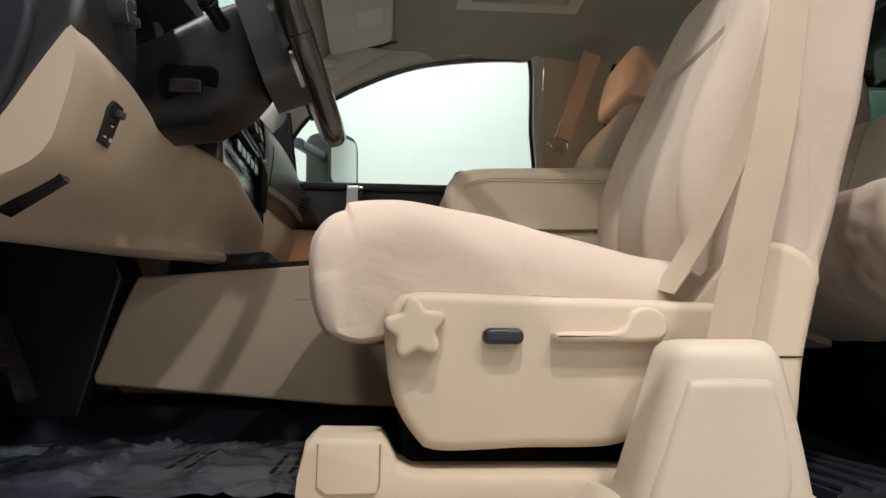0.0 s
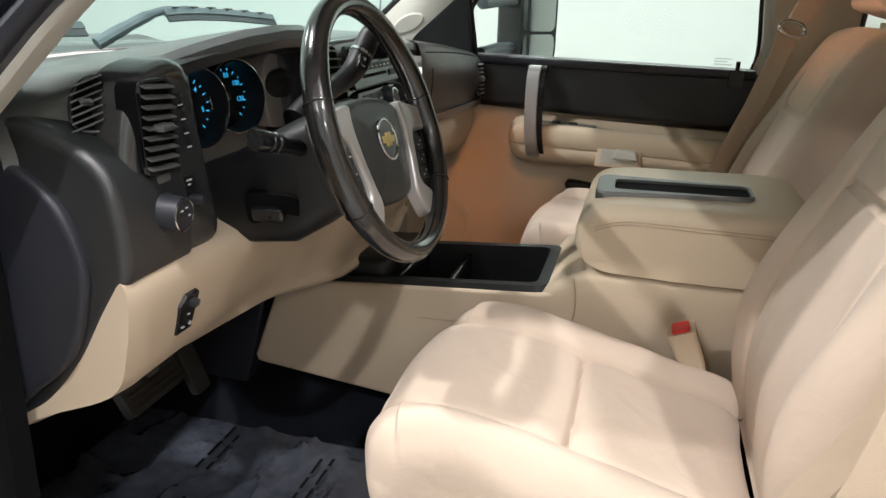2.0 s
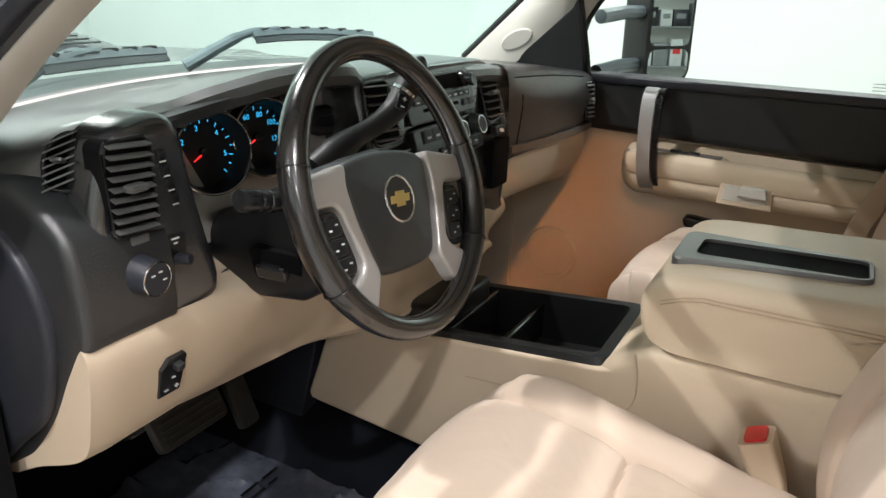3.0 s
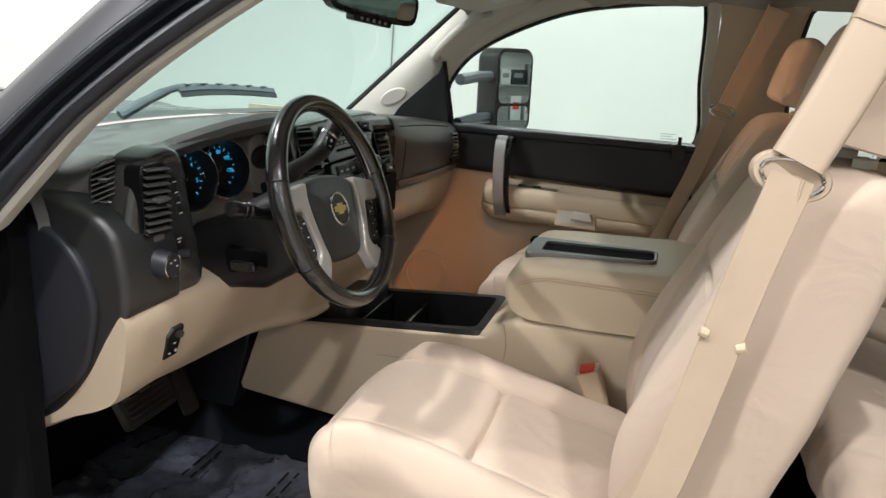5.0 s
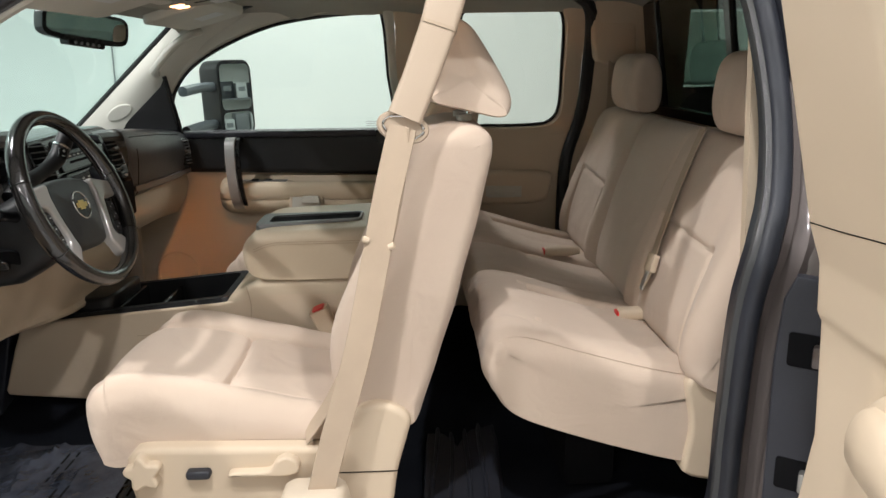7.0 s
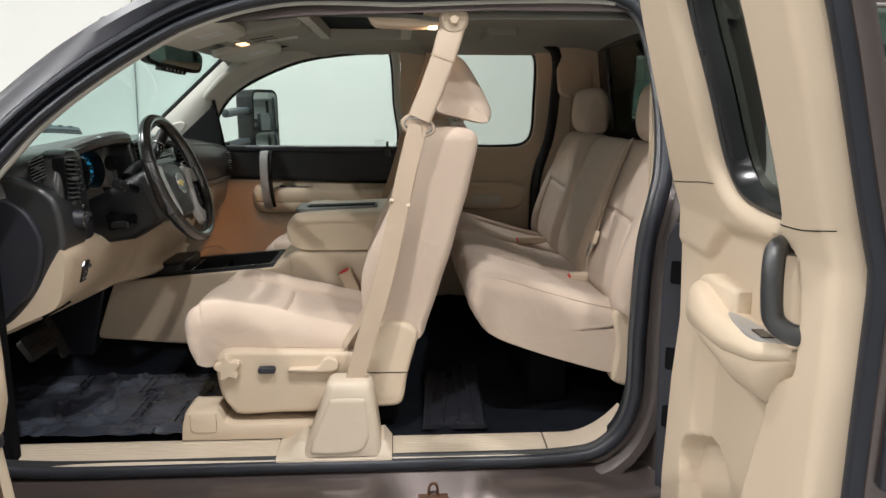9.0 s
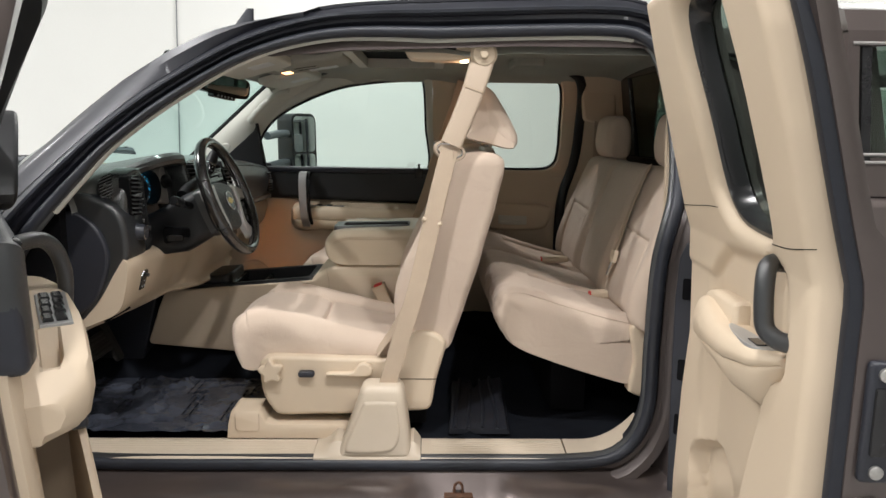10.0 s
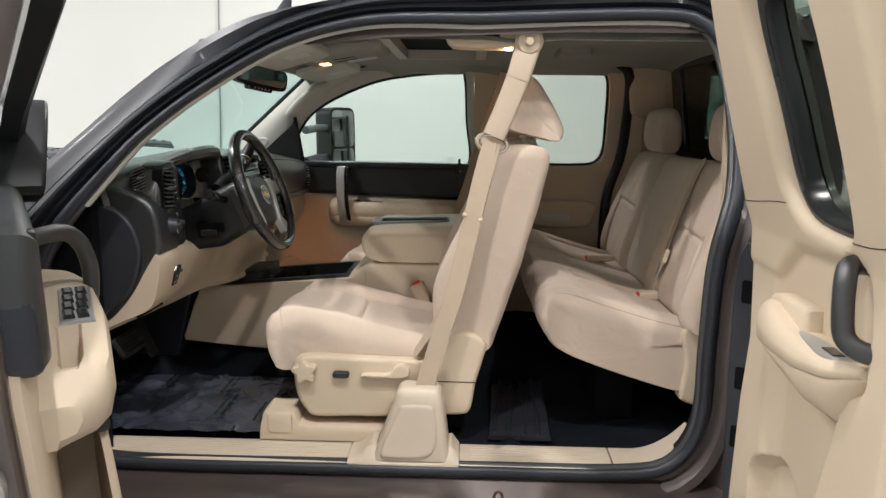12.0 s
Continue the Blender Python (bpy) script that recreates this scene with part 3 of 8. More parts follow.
part("lip", bm, BLACK, seal, "thin black inner lip")

# sill scuff plates
def scuff_plate(x0, x1, curl=False):
    t = thing("scuff_plate", "beige ribbed plastic sill scuff plate", "scuff plate", ((x0 + x1) / 2, -0.79, 0.655), group="sill plates")
    h = (x1 - x0) / 2
    bm = bmesh.new()
    loops = []
    for k in range(31):
        a = -h + 2 * h * k / 30
        up = 0.0
        if curl:
            up = 0.085 * max(0.0, (a - (h - 0.17)) / 0.17) ** 2
        prof = [(-0.058, -0.018), (-0.056, -0.004), (-0.05, 0.002), (-0.04, 0.004), (0.0, 0.008), (0.045, 0.011), (0.058, 0.009), (0.064, 0.0), (0.064, -0.07)]
        loops.append([Vector((a - up * 0.12, y + (0.0 if not curl else 0.0), z + up)) for y, z in prof])
    loft(bm, loops)
    part("plate", bm, SILL, t)
    for r in range(0 if curl else 5):
        bm = bmesh.new()
        yy = -0.016 + 0.013 * r
        zz = float(np.interp(yy, [-0.04, 0.0, 0.045], [0.004, 0.008, 0.011]))
        tube(bm, [(-h + 0.03, yy, zz), (h * 0.95, yy, zz)], 0.0014, 8)
        part("rib", bm, SILL, t)
    return t


scuff_plate(1.22, 2.004)
scuff_plate(2.315, 2.735)
scuff_plate(2.74, 2.965, True)

# anchor pedestal of the belt at the sill
def smooth2(pts, n=48):
    return [(p.x, p.y) for p in curve_loop([(a, b, 0) for a, b in pts], n)]


ped = thing("belt_anchor_cover", "beige plastic pedestal covering the lower belt anchor on the sill", "anchor cover", (2.185, -0.798, 0.654))
bm = bmesh.new()
secs = [(-0.112, 0.103, -0.056, 0.05, 0.012), (-0.100, 0.100, -0.056, 0.05, 0.04), (-0.082, 0.094, -0.052, 0.05, 0.09), (-0.060, 0.086, -0.046, 0.05, 0.15), (-0.047, 0.080, -0.040, 0.05, 0.188), (-0.041, 0.075, -0.034, 0.048, 0.202), (-0.032, 0.067, -0.026, 0.042, 0.209), (-0.02, 0.055, -0.015, 0.03, 0.211)]
loops = []
for x0, x1, y0, y1, z in secs:
    w, d = x1 - x0, y1 - y0
    loops.append([Vector(((x0 + x1) / 2 + a, (y0 + y1) / 2 + b, z)) for a, b in round_rect(w, d, min(w, d) * 0.24, 6)])
loft(bm, loops)
part("cover", bm, SILL, ped)
# facet raised from the front, its lower corner rounded
bm = bmesh.new()
slab(bm, smooth2([(-0.088, 0.034), (-0.062, 0.105), (-0.040, 0.158), (-0.026, 0.170), (0.050, 0.170), (0.062, 0.158), (0.070, 0.10), (0.066, 0.052), (0.035, 0.022), (-0.07, 0.018)], 60), lambda a, b, d: Vector((a, -d - 0.020 * (1 - b / 0.2), b)), 0.03, 0.0458, 0.012, 5, 0.0003)
part("face", bm, SILL, ped, sharp=60)
bm = bmesh.new()
loops = []
for k in range(31):
    a = -0.178 + 0.306 * k / 30
    up = 0.035 * max(dip(a, -0.112, 0.03), dip(a, 0.104, 0.018))
    loops.append([Vector((a, y, z + q * up)) for y, z, q in ((-0.060, -0.016, 0), (-0.058, 0.004, 0), (-0.05, 0.010, 0.2), (-0.03, 0.014, 0.9), (0.0, 0.016, 1), (0.058, 0.014, 1), (0.064, -0.06, 0))])
loft(bm, loops)
part("flange", bm, SILL, ped, "beige flange curving up to the cover")

# ---- windscreen, pillars, far side ----
def ws_point(s, t):
    """Windscreen: s across -1..1, t from the cowl 0 to the roof 1."""
    y = s * (0.81 - 0.11 * t)
    x = 0.84 + 0.66 * t + (0.31 - 0.21 * t) * s * s
    z = 1.41 + 0.405 * t - 0.015 * s * s * t
    return Vector((x, y, z))


def top_z(x):
    """Height of the roof's edge above the door opening."""
    return float(np.interp(x, [1.2, 1.36, 1.52, 1.60, 1.68, 1.74, 1.80, 1.87, 1.93, 2.05, 2.2, 2.5, 2.85, 2.95, 3.05], [1.53, 1.632, 1.735, 1.784, 1.824, 1.848, 1.864, 1.876, 1.882, 1.893, 1.905, 1.912, 1.90, 1.84, 1.7]))


bm = bmesh.new()
loops = []
for i in range(TOP0 - 4 * STEP, TOP1, STEP):
    q = LOOP[i]
    if q.x > 2.93:
        break
    zz = q.y + NORM[i].y * 0.085
    e = Vector((q.x + NORM[i].x * 0.085, flange_y(zz) - 0.018, zz))
    t = min(1.0, max(0.0, (zz - 1.405) / 0.44))
    gp = ws_point(-1.0, t) + Vector((-0.006, -0.006, 0.004))
    if zz < 1.40:
        gp.z = zz + 0.005
    w = min(1.0, max(0.0, (e.x - 1.40) / 0.12))
    gp = gp.lerp(Vector((e.x - 0.03 * min(1.0, max(0.0, (2.05 - e.x) / 0.3)), -0.735 if e.x < 2.0 else max(-0.735, e.y + 0.03), max(top_z(e.x - 0.03), zz + 0.004 if e.x > 2.0 else 0.0))), w)
    loops.append([e + Vector((0.006, 0.012, -0.012)), e, e.lerp(gp, 0.4) + Vector((-0.006, -0.012, 0.006)), e.lerp(gp, 0.85) + Vector((-0.004, -0.006, 0.006)), gp, gp + Vector((0.004, 0.012, -0.006)).lerp(Vector((0.01, 0.08, 0.004)), w), gp + Vector((0.01, 0.10, -0.03))])
loft(bm, loops, close_u=False, cap=False)
part("pillar_skin", bm, SHADEDPAINT, cab, "windscreen pillar skin, body paint darkened as in shade")
ws = thing("windscreen", "raked curved windscreen with a pale green tint", "windscreen", kind="structure")
bm = bmesh.new()
loft(bm, [[ws_point(-1 + j / 10, k / 10) for j in range(21)] for k in range(11)], close_u=False, cap=False)
o = part("pane", bm, WSGLASS, ws)
o.visible_shadow = False
bm = bmesh.new()
tube(bm, [ws_point(0.985, k / 12) + Vector((0.004, -0.006, 0)) for k in range(13)], 0.011, 8)
part("edge_band", bm, GLOSS, ws, "black band along the glass edge")
bm = bmesh.new()
tube(bm, [ws_point(-0.9 + 0.095 * j, 0.985) + Vector((0.0, 0, -0.004)) for j in range(21)], 0.012, 8)
part("top_band", bm, GLOSS, ws, "black band along the roof edge")


def far_pillar_point(t, w):
    """Trim of the far windscreen pillar: t from dash to roof, w across from glass (0) to door (1)."""
    g = ws_point(0.985, t)
    dx = float(np.interp(t, [0, 0.25, 0.5, 0.75, 1], [1.47, 1.485, 1.565, 1.68, 1.84]))
    dz = float(np.interp(t, [0, 0.25, 0.5, 0.75, 1], [1.40, 1.505, 1.63, 1.735, 1.82]))
    x = g.x + 0.005 + (dx - g.x) * w
    z = g.z - 0.012 + (dz - g.z) * w
    y = g.y - 0.02 + (far_y(dz) - 0.01 - g.y + 0.02) * w - 0.035 * math.sin(math.pi * w)
    return Vector((x, y, z))


def pillar_trim(sign, name):
    t = thing(name, "grey-beige moulded windscreen pillar trim", "pillar trim", kind="structure")
    bm = bmesh.new()
    loops = []
    for k in range(22):
        tt = 0.02 + 0.98 * k / 21
        row = [far_pillar_point(tt, w / 8) for w in range(9)]
        loops.append([Vector((p.x, p.y * sign, p.z)) for p in row])
    loft(bm, loops, close_u=False, cap=False)
    part("trim", bm, GREYTRIM, t)
    return t


far_trim = pillar_trim(1, "pillar_trim_far")
bm = bmesh.new()
loops = []
for p, n in zip(LOOP, NORM):
    if not (1.36 < p.y and p.x < 2.93 and n.y > 0.15):
        continue
    def wrap(off, dy):
        return Vector((p.x + n.x * off, flange_y(p.y + n.y * off) + dy, p.y + n.y * off))
    m = wrap(-0.004, 0.066)
    g = ws_point(-0.985, min(1.0, max(0.0, (m.z - 1.40) / 0.405))) + Vector((0.012, 0.012, -0.004))
    g = g.lerp(Vector((p.x, -0.655, 1.830)), step01(p.x, 1.74, 1.92))
    loops.append([wrap(-0.004, 0.004), wrap(-0.020, 0.006), wrap(-0.026, 0.014), wrap(-0.024, 0.03), wrap(-0.016, 0.05), m, m.lerp(g, 0.5) + Vector((0, 0.01, 0)), g])
loft(bm, loops, close_u=False, cap=False)
near_trim = thing("pillar_trim_near", "slim grey-beige windscreen pillar trim at the door opening", "pillar trim", kind="structure")
part("trim", bm, GREYTRIM, near_trim)
# speaker grille and grab handle on the far pillar
bm = bmesh.new()
tw = far_pillar_point(0.20, 0.40)
tn = (far_pillar_point(0.27, 0.40) - tw).cross(far_pillar_point(0.20, 0.53) - tw)
slab(bm, circle(0.052, 32, 0.024), axes_place(tw, tn if tn.y < 0 else -tn, (-0.45, 0.0, 0.9)), -0.01, 0.006, 0.004, 3)
part("speaker_grille", bm, GREYTRIM, far_trim, "oval tweeter grille")
bm = bmesh.new()
hp = [far_pillar_point(0.50, 0.62), far_pillar_point(0.53, 0.60) + Vector((0.0, -0.045, 0.0)), far_pillar_point(0.62, 0.58) + Vector((0, -0.06, 0)), far_pillar_point(0.74, 0.58) + Vector((0, -0.058, 0)), far_pillar_point(0.83, 0.6) + Vector((0, -0.04, 0)), far_pillar_point(0.86, 0.62)]
tube(bm, curve_loop(hp, 24, False), 0.014, 10)
part("grab_handle", bm, GREYTRIM, far_trim, "moulded grab handle")

# black sail panel ahead of the far window
bm = bmesh.new()
slab(bm, [(1.26, 1.36), (1.532, 1.36), (1.530, 1.45), (1.522, 1.545), (1.515, 1.585), (1.50, 1.563), (1.44, 1.512), (1.38, 1.462), (1.335, 1.425)], lambda a, b, d: Vector((a, far_y(b) - 0.05 - d, b)), -0.03, 0.012, 0.004, 2)
tagged(part("sail_panel", bm, NIGHT), "black triangular panel ahead of the passenger window", "trim", kind="structure")
bm = bmesh.new()
tube(bm, [(1.541 - 0.10 * (z - 1.36), far_y(z) - 0.045, z) for z in (1.36, 1.44, 1.52, 1.60)], 0.008, 8)
tagged(part("window_channel", bm, GLOSS), "black upright channel at the front of the passenger glass", "trim", kind="structure")


def window_door(name, label, window, frame_out, mat_frame, glass_mat, seal_r):
    """Upper half of a closed far door: a frame round the window, its rubber and its pane."""
    d = thing(name, label, "door", kind="structure")
    n = 80
    W = curve_loop([(x, z, 0) for x, z in window], n)
    c = sum((Vector(p) for p in W), Vector()) / n
    O = []
    outl = curve_loop([(x, z, 0) for x, z in frame_out], 240)
    for p in W:
        dirn = (p - c).normalized()
        best = max(outl, key=lambda q: (q - c).normalized().dot(dirn))
        O.append(best)
    def at(p, dd):
        return Vector((p.x, far_y(p.y) + dd, p.y))
    bm = bmesh.new()
    loft(bm, [[at(p, 0.0) for p in O], [at(p.lerp(q, 0.5), -0.004) for p, q in zip(O, W)], [at(p.lerp(q, 0.85), 0.0) for p, q in zip(O, W)], [at(q, 0.02) for q in W], [at(q, 0.05) for q in W]], cap=False)
    part("window_frame", bm, mat_frame, d)
    bm = bmesh.new()
    tube(bm, [at(p, 0.018) for p in W], seal_r, 8, closed=True)
    part("window_seal", bm, GLOSS, d, "black rubber round the glass")
    bm = bmesh.new()
    vs = [bm.verts.new(at(p, 0.032)) for p in W]
    bm.faces.new(vs)
    bmesh.ops.triangulate(bm, faces=bm.faces)
    g = part("pane", bm, glass_mat, d, smooth=False)
    g.visible_shadow = False
    return d


pdoor = window_door("passenger_door", "closed passenger door, black over beige, with a silver pull strap",
                    [(1.500, 1.375), (1.503, 1.49), (1.535, 1.56), (1.605, 1.632), (1.73, 1.703), (1.91, 1.77), (2.10, 1.80), (2.27, 1.808), (2.306, 1.79), (2.318, 1.6), (2.322, 1.375), (2.1, 1.372), (1.8, 1.372)],
                    [(1.44, 1.33), (1.45, 1.50), (1.56, 1.65), (1.68, 1.755), (1.88, 1.832), (2.10, 1.857), (2.32, 1.86), (2.345, 1.80), (2.35, 1.6), (2.35, 1.33), (2.0, 1.33)], GREYTRIM, CLEAR, 0.008)
rdoor = window_door("passenger_rear_door", "closed rear passenger door in beige trim with a rounded window", 
                    [(2.60, 1.40), (2.58, 1.5), (2.58, 1.75), (2.62, 1.82), (2.8, 1.825), (2.91, 1.82), (2.955, 1.78), (2.965, 1.6), (2.965, 1.46), (2.93, 1.405), (2.85, 1.392), (2.7, 1.392)],
                    [(2.35, 1.33), (2.35, 1.5), (2.35, 1.75), (2.36, 1.855), (2.6, 1.865), (2.8, 1.865), (2.97, 1.85), (3.03, 1.78), (3.035, 1.6), (3.03, 1.42), (3.0, 1.33), (2.7, 1.33)], BEIGE, LIGHTTINT, 0.007)


def door_panel(parent, name, outline, mat, depth, label="", rnd=0.012, crown=0.0, base=0.03):
    bm = bmesh.new()
    slab(bm, outline, lambda a, b, d: Vector((a, far_y(b) - d, b)), -base, depth, rnd, 3, crown)
    return part(name, bm, mat, parent, label)


# front passenger door
door_panel(pdoor, "lower_panel", [(1.30, 0.70), (2.33, 0.70), (2.36, 1.25), (1.30, 1.25)], BEIGE, 0.0, "beige moulded lower panel", 0.004)
door_panel(pdoor, "upper_panel", [(1.36, 1.245), (1.8, 1.232), (2.345, 1.215), (2.348, 1.38), (1.8, 1.385), (1.44, 1.385)], NIGHT, 0.035, "black upper panel", 0.02)
door_panel(pdoor, "sill_cap", [(1.40, 1.368), (2.335, 1.365), (2.335, 1.392), (1.41, 1.395)], SLATE, 0.05, "slate window ledge", 0.012)
bm = bmesh.new()
loops = []
for k in range(65):
    t = k / 64
    x = 1.655 + 0.675 * t
    end = min(1.0, math.sqrt(max(0.0, 1 - (1 - min(1.0, (x - 1.655) / 0.07)) ** 2)), math.sqrt(max(0.0, 1 - (1 - min(1.0, (2.33 - x) / 0.06)) ** 2)))
    end = max(end, 0.05)
    deep = 0.03 + 0.058 * end
    mid, top, low = 1.142 - 0.012 * t, 1.207 - 0.010 * t, 1.084 + 0.004 * t
    dish = 0.022 * step01(x, 1.93, 1.95) * (1 - step01(x, 2.26, 2.32))
    up, dn = mid + (top - mid) * (0.4 + 0.6 * end), mid - (mid - low) * (0.35 + 0.65 * end)
    sec = [(-0.02, up + 0.022), (0.018, up + 0.016), (0.030, up - dish), (deep - 0.034, up - dish), (deep - 0.026, up), (deep - 0.012, up - 0.001), (deep - 0.003, up - 0.008), (deep, up - 0.02), (deep + 0.001, mid + 0.004), (deep - 0.002, mid + 0.0012), (deep - 0.006, mid), (deep - 0.004, mid - 0.0015), (deep - 0.002, mid - 0.008), (deep - 0.006, (mid + dn) / 2), (deep - 0.018, dn + 0.008), (deep - 0.034, dn), (-0.02, dn - 0.006)]
    loops.append([Vector((x, far_y(b) - d, b)) for d, b in sec])
loft(bm, loops)
part("armrest", bm, LEATHER, pdoor, "padded armrest with a seam along its face", sharp=50)
door_panel(pdoor, "pull_cup", [(1.925, 1.094), (2.062, 1.091), (2.056, 1.150), (1.930, 1.152)], BEIGE, 0.0905, "recessed pull cup", 0.006)
door_panel(pdoor, "cup_shade", [(1.938, 1.108), (2.046, 1.105), (2.042, 1.146), (1.942, 1.148)], GREYTRIM, 0.0915, "", 0.002)
door_panel(pdoor, "release_lever", [(1.976, 1.124), (2.048, 1.122), (2.040, 1.150), (1.984, 1.151)], GREYTRIM, 0.106, "pale release lever", 0.005)
bm = bmesh.new()
slab(bm, [(1.75, 0.028), (1.918, 0.028), (1.918, 0.066), (1.75, 0.060)], lambda a, b, d: Vector((a, far_y(1.2) - b, 1.2065 - 0.015 * (a - 1.655) + d)), -0.01, 0.003, 0.002, 2)
swp = part("switch_plate", bm, DARKSILVER, pdoor, "grey switch plate")
for x in (1.785, 1.835):
    bm = bmesh.new()
    slab(bm, [(x, 0.036), (x + 0.026, 0.036), (x + 0.026, 0.056), (x, 0.056)], lambda a, b, d: Vector((a, far_y(1.2) - b, 1.2065 - 0.015 * (a - 1.655) + d)), 0.0, 0.008, 0.003, 2)
    part("window_switch", bm, GLOSS, swp)
bm = bmesh.new()
sp = curve_loop([(1.728, 0.80, 1.357), (1.727, 0.735, 1.364), (1.726, 0.714, 1.322), (1.728, 0.714, 1.22), (1.735, 0.72, 1.145), (1.742, 0.75, 1.112), (1.742, 0.80, 1.106)], 30, False)
ribbon(bm, sp, 0.036, 0.018, (1, 0, 0))
part("pull_strap", bm, STRAP, pdoor, "silver grip bridging both panels")
bm = bmesh.new()
sp2 = [p + Vector((0.016, 0.012, 0)) for p in sp]
ribbon(bm, sp2, 0.035, 0.018, (1, 0, 0))
part("strap_backing", bm, GLOSS, pdoor)
door_panel(pdoor, "lock_base", [(2.265, 1.345), (2.305, 1.345), (2.305, 1.392), (2.265, 1.392)], GLOSS, 0.056, "", 0.004)
bm = bmesh.new()
tube(bm, [(2.285, 0.785, 1.38), (2.285, 0.785, 1.415)], 0.006, 8)
part("lock_knob", bm, GLOSS, pdoor, "black lock knob")
door_panel(pdoor, "pocket_handle", smooth2([(1.845, 1.03), (1.86, 0.99), (1.98, 0.975), (2.03, 0.985), (2.025, 1.02), (1.95, 1.022)], 30), GLOSS, 0.03, "black pocket pull", 0.01)
bm = bmesh.new()
slab(bm, circle(0.085, 36), axes_place((1.46, 0.815, 0.84), (0, -1, 0)), -0.01, 0.010, 0.006, 3)
gr = part("speaker_grille", bm, BEIGE, pdoor, "round speaker grille")
bm = bmesh.new()
pl = axes_place((1.46, 0.815, 0.84), (0, -1, 0))
lathe(bm, [(0.068, 0.0095), (0.07, 0.013), (0.08, 0.013), (0.082, 0.0095)], pl, 36)
part("ring", bm, BEIGE, gr)
bm = bmesh.new()
slab(bm, circle(0.065, 30), axes_place((1.86, 0.815, 0.82), (0, -1, 0)), -0.01, 0.006, 0.004, 2)
part("pocket_end", bm, DARK, pdoor)
# shade print on the glass corner
for r, w in ((0, 0.05), (1, 0.035), (2, 0.045)):
    bm = bmesh.new()
    box(bm, (2.225, 0.838, 1.40 + 0.008 * r), (2.225 + w, 0.840, 1.402 + 0.008 * r))
    part("glass_print", bm, GREYPRINT, pdoor)

# rear passenger door lower trim
door_panel(rdoor, "lower_panel", [(2.345, 0.66), (3.04, 0.66), (3.02, 1.1), (3.0, 1.36), (2.345, 1.36)], BEIGE, 0.004, "", 0.004)
door_panel(rdoor, "armrest", smooth2([(2.62, 1.21), (2.62, 1.11), (2.75, 1.09), (2.90, 1.10), (2.935, 1.15), (2.93, 1.21), (2.8, 1.222)], 36), BEIGE, 0.05, "moulded armrest", 0.016)
door_panel(rdoor, "cup", [(2.68, 1.125), (2.82, 1.12), (2.82, 1.165), (2.68, 1.168)], GREYTRIM, 0.052, "shallow pull cup", 0.004)
door_panel(rdoor, "pull", [(2.69, 1.122), (2.79, 1.12), (2.79, 1.138), (2.69, 1.14)], GREYTRIM, 0.058, "", 0.004)
# black seal behind the rear door and the quarter trim
bm = bmesh.new()
tube(bm, [(p.x, far_y(p.y) - 0.02, p.y) for p in curve_loop([(2.36, 1.873, 0), (2.8, 1.872, 0), (2.97, 1.86, 0), (3.045, 1.80, 0), (3.055, 1.6, 0), (3.045, 1.42, 0), (3.0, 1.27, 0), (2.985, 1.1, 0), (2.985, 0.68, 0)], 50, False)], 0.024, 10)
tagged(part("rear_door_seal", bm, NIGHT), "black rubber seal round the closed rear door", "weatherstrip")
bm = bmesh.new()
tube(bm, [(p.x, far_y(p.y) - 0.018, p.y) for p in curve_loop([(1.43, 1.40, 0), (1.45, 1.515, 0), (1.55, 1.655, 0), (1.67, 1.765, 0), (1.87, 1.843, 0), (2.10, 1.868, 0), (2.36, 1.873, 0)], 50, False)], 0.011, 8)
tagged(part("front_door_seal", bm, GLOSS), "black rubber seal over the passenger window", "weatherstrip")
bm = bmesh.new()
slab(bm, [(3.03, 0.66), (3.40, 0.66), (3.40, 1.86), (3.05, 1.86), (3.06, 1.6), (3.05, 1.40), (3.0, 1.2)], lambda a, b, d: Vector((a, far_y(b) - d, b)), -0.03, 0.025, 0.006, 2)
tagged(part("quarter_trim", bm, BEIGE), "beige trim of the rear quarter beside the bench", "trim", kind="structure")
# near quarter inside, mostly hidden behind the jamb
bm = bmesh.new()
slab(bm, [(3.02, 0.66), (3.40, 0.66), (3.40, 1.86), (3.02, 1.86)], lambda a, b, d: Vector((a, flange_y(b) + 0.05 + d, b)), 0.0, 0.02)
tagged(part("quarter_trim_near", bm, BEIGE), "beige trim of the near rear quarter", "trim", kind="structure")

# rear window
rw = thing("rear_window", "dark sliding rear window of the cab", "window", (3.262, 0, 1.655), kind="structure")


def rw_place(a, b, d):
    return Vector((-d - 0.03 * b / 0.2, a, b))


for nm, w0, w1 in (("pane", -0.62, -0.36), ("sliding_pane", -0.34, -0.06), ("pane", -0.03, 0.54)):
    bm = bmesh.new()
    slab(bm, [(w0, -0.19), (w1, -0.19), (w1, 0.175), (w0, 0.175)], rw_place, 0.0, 0.004)
    g = part(nm, bm, TINT, rw, "privacy glass", smooth=False)
    g.visible_shadow = False
for a0, a1, b0, b1 in ((-0.69, 0.69, -0.24, -0.18), (-0.69, 0.69, 0.165, 0.22), (-0.69, -0.61, -0.18, 0.165), (0.53, 0.69, -0.18, 0.165), (-0.365, -0.335, -0.18, 0.165), (-0.065, -0.025, -0.18, 0.165)):
    bm = bmesh.new()
    slab(bm, [(a0, b0), (a1, b0), (a1, b1), (a0, b1)], rw_place, -0.005, 0.014, 0.004, 2)
    part("frame_bar", bm, GLOSS, rw, "black frame bar")
bm = bmesh.new()
box(bm, (3.22, -0.70, 1.845), (3.40, 0.70, 1.90))
part("rear_header", bm, HEADLINER, cab)

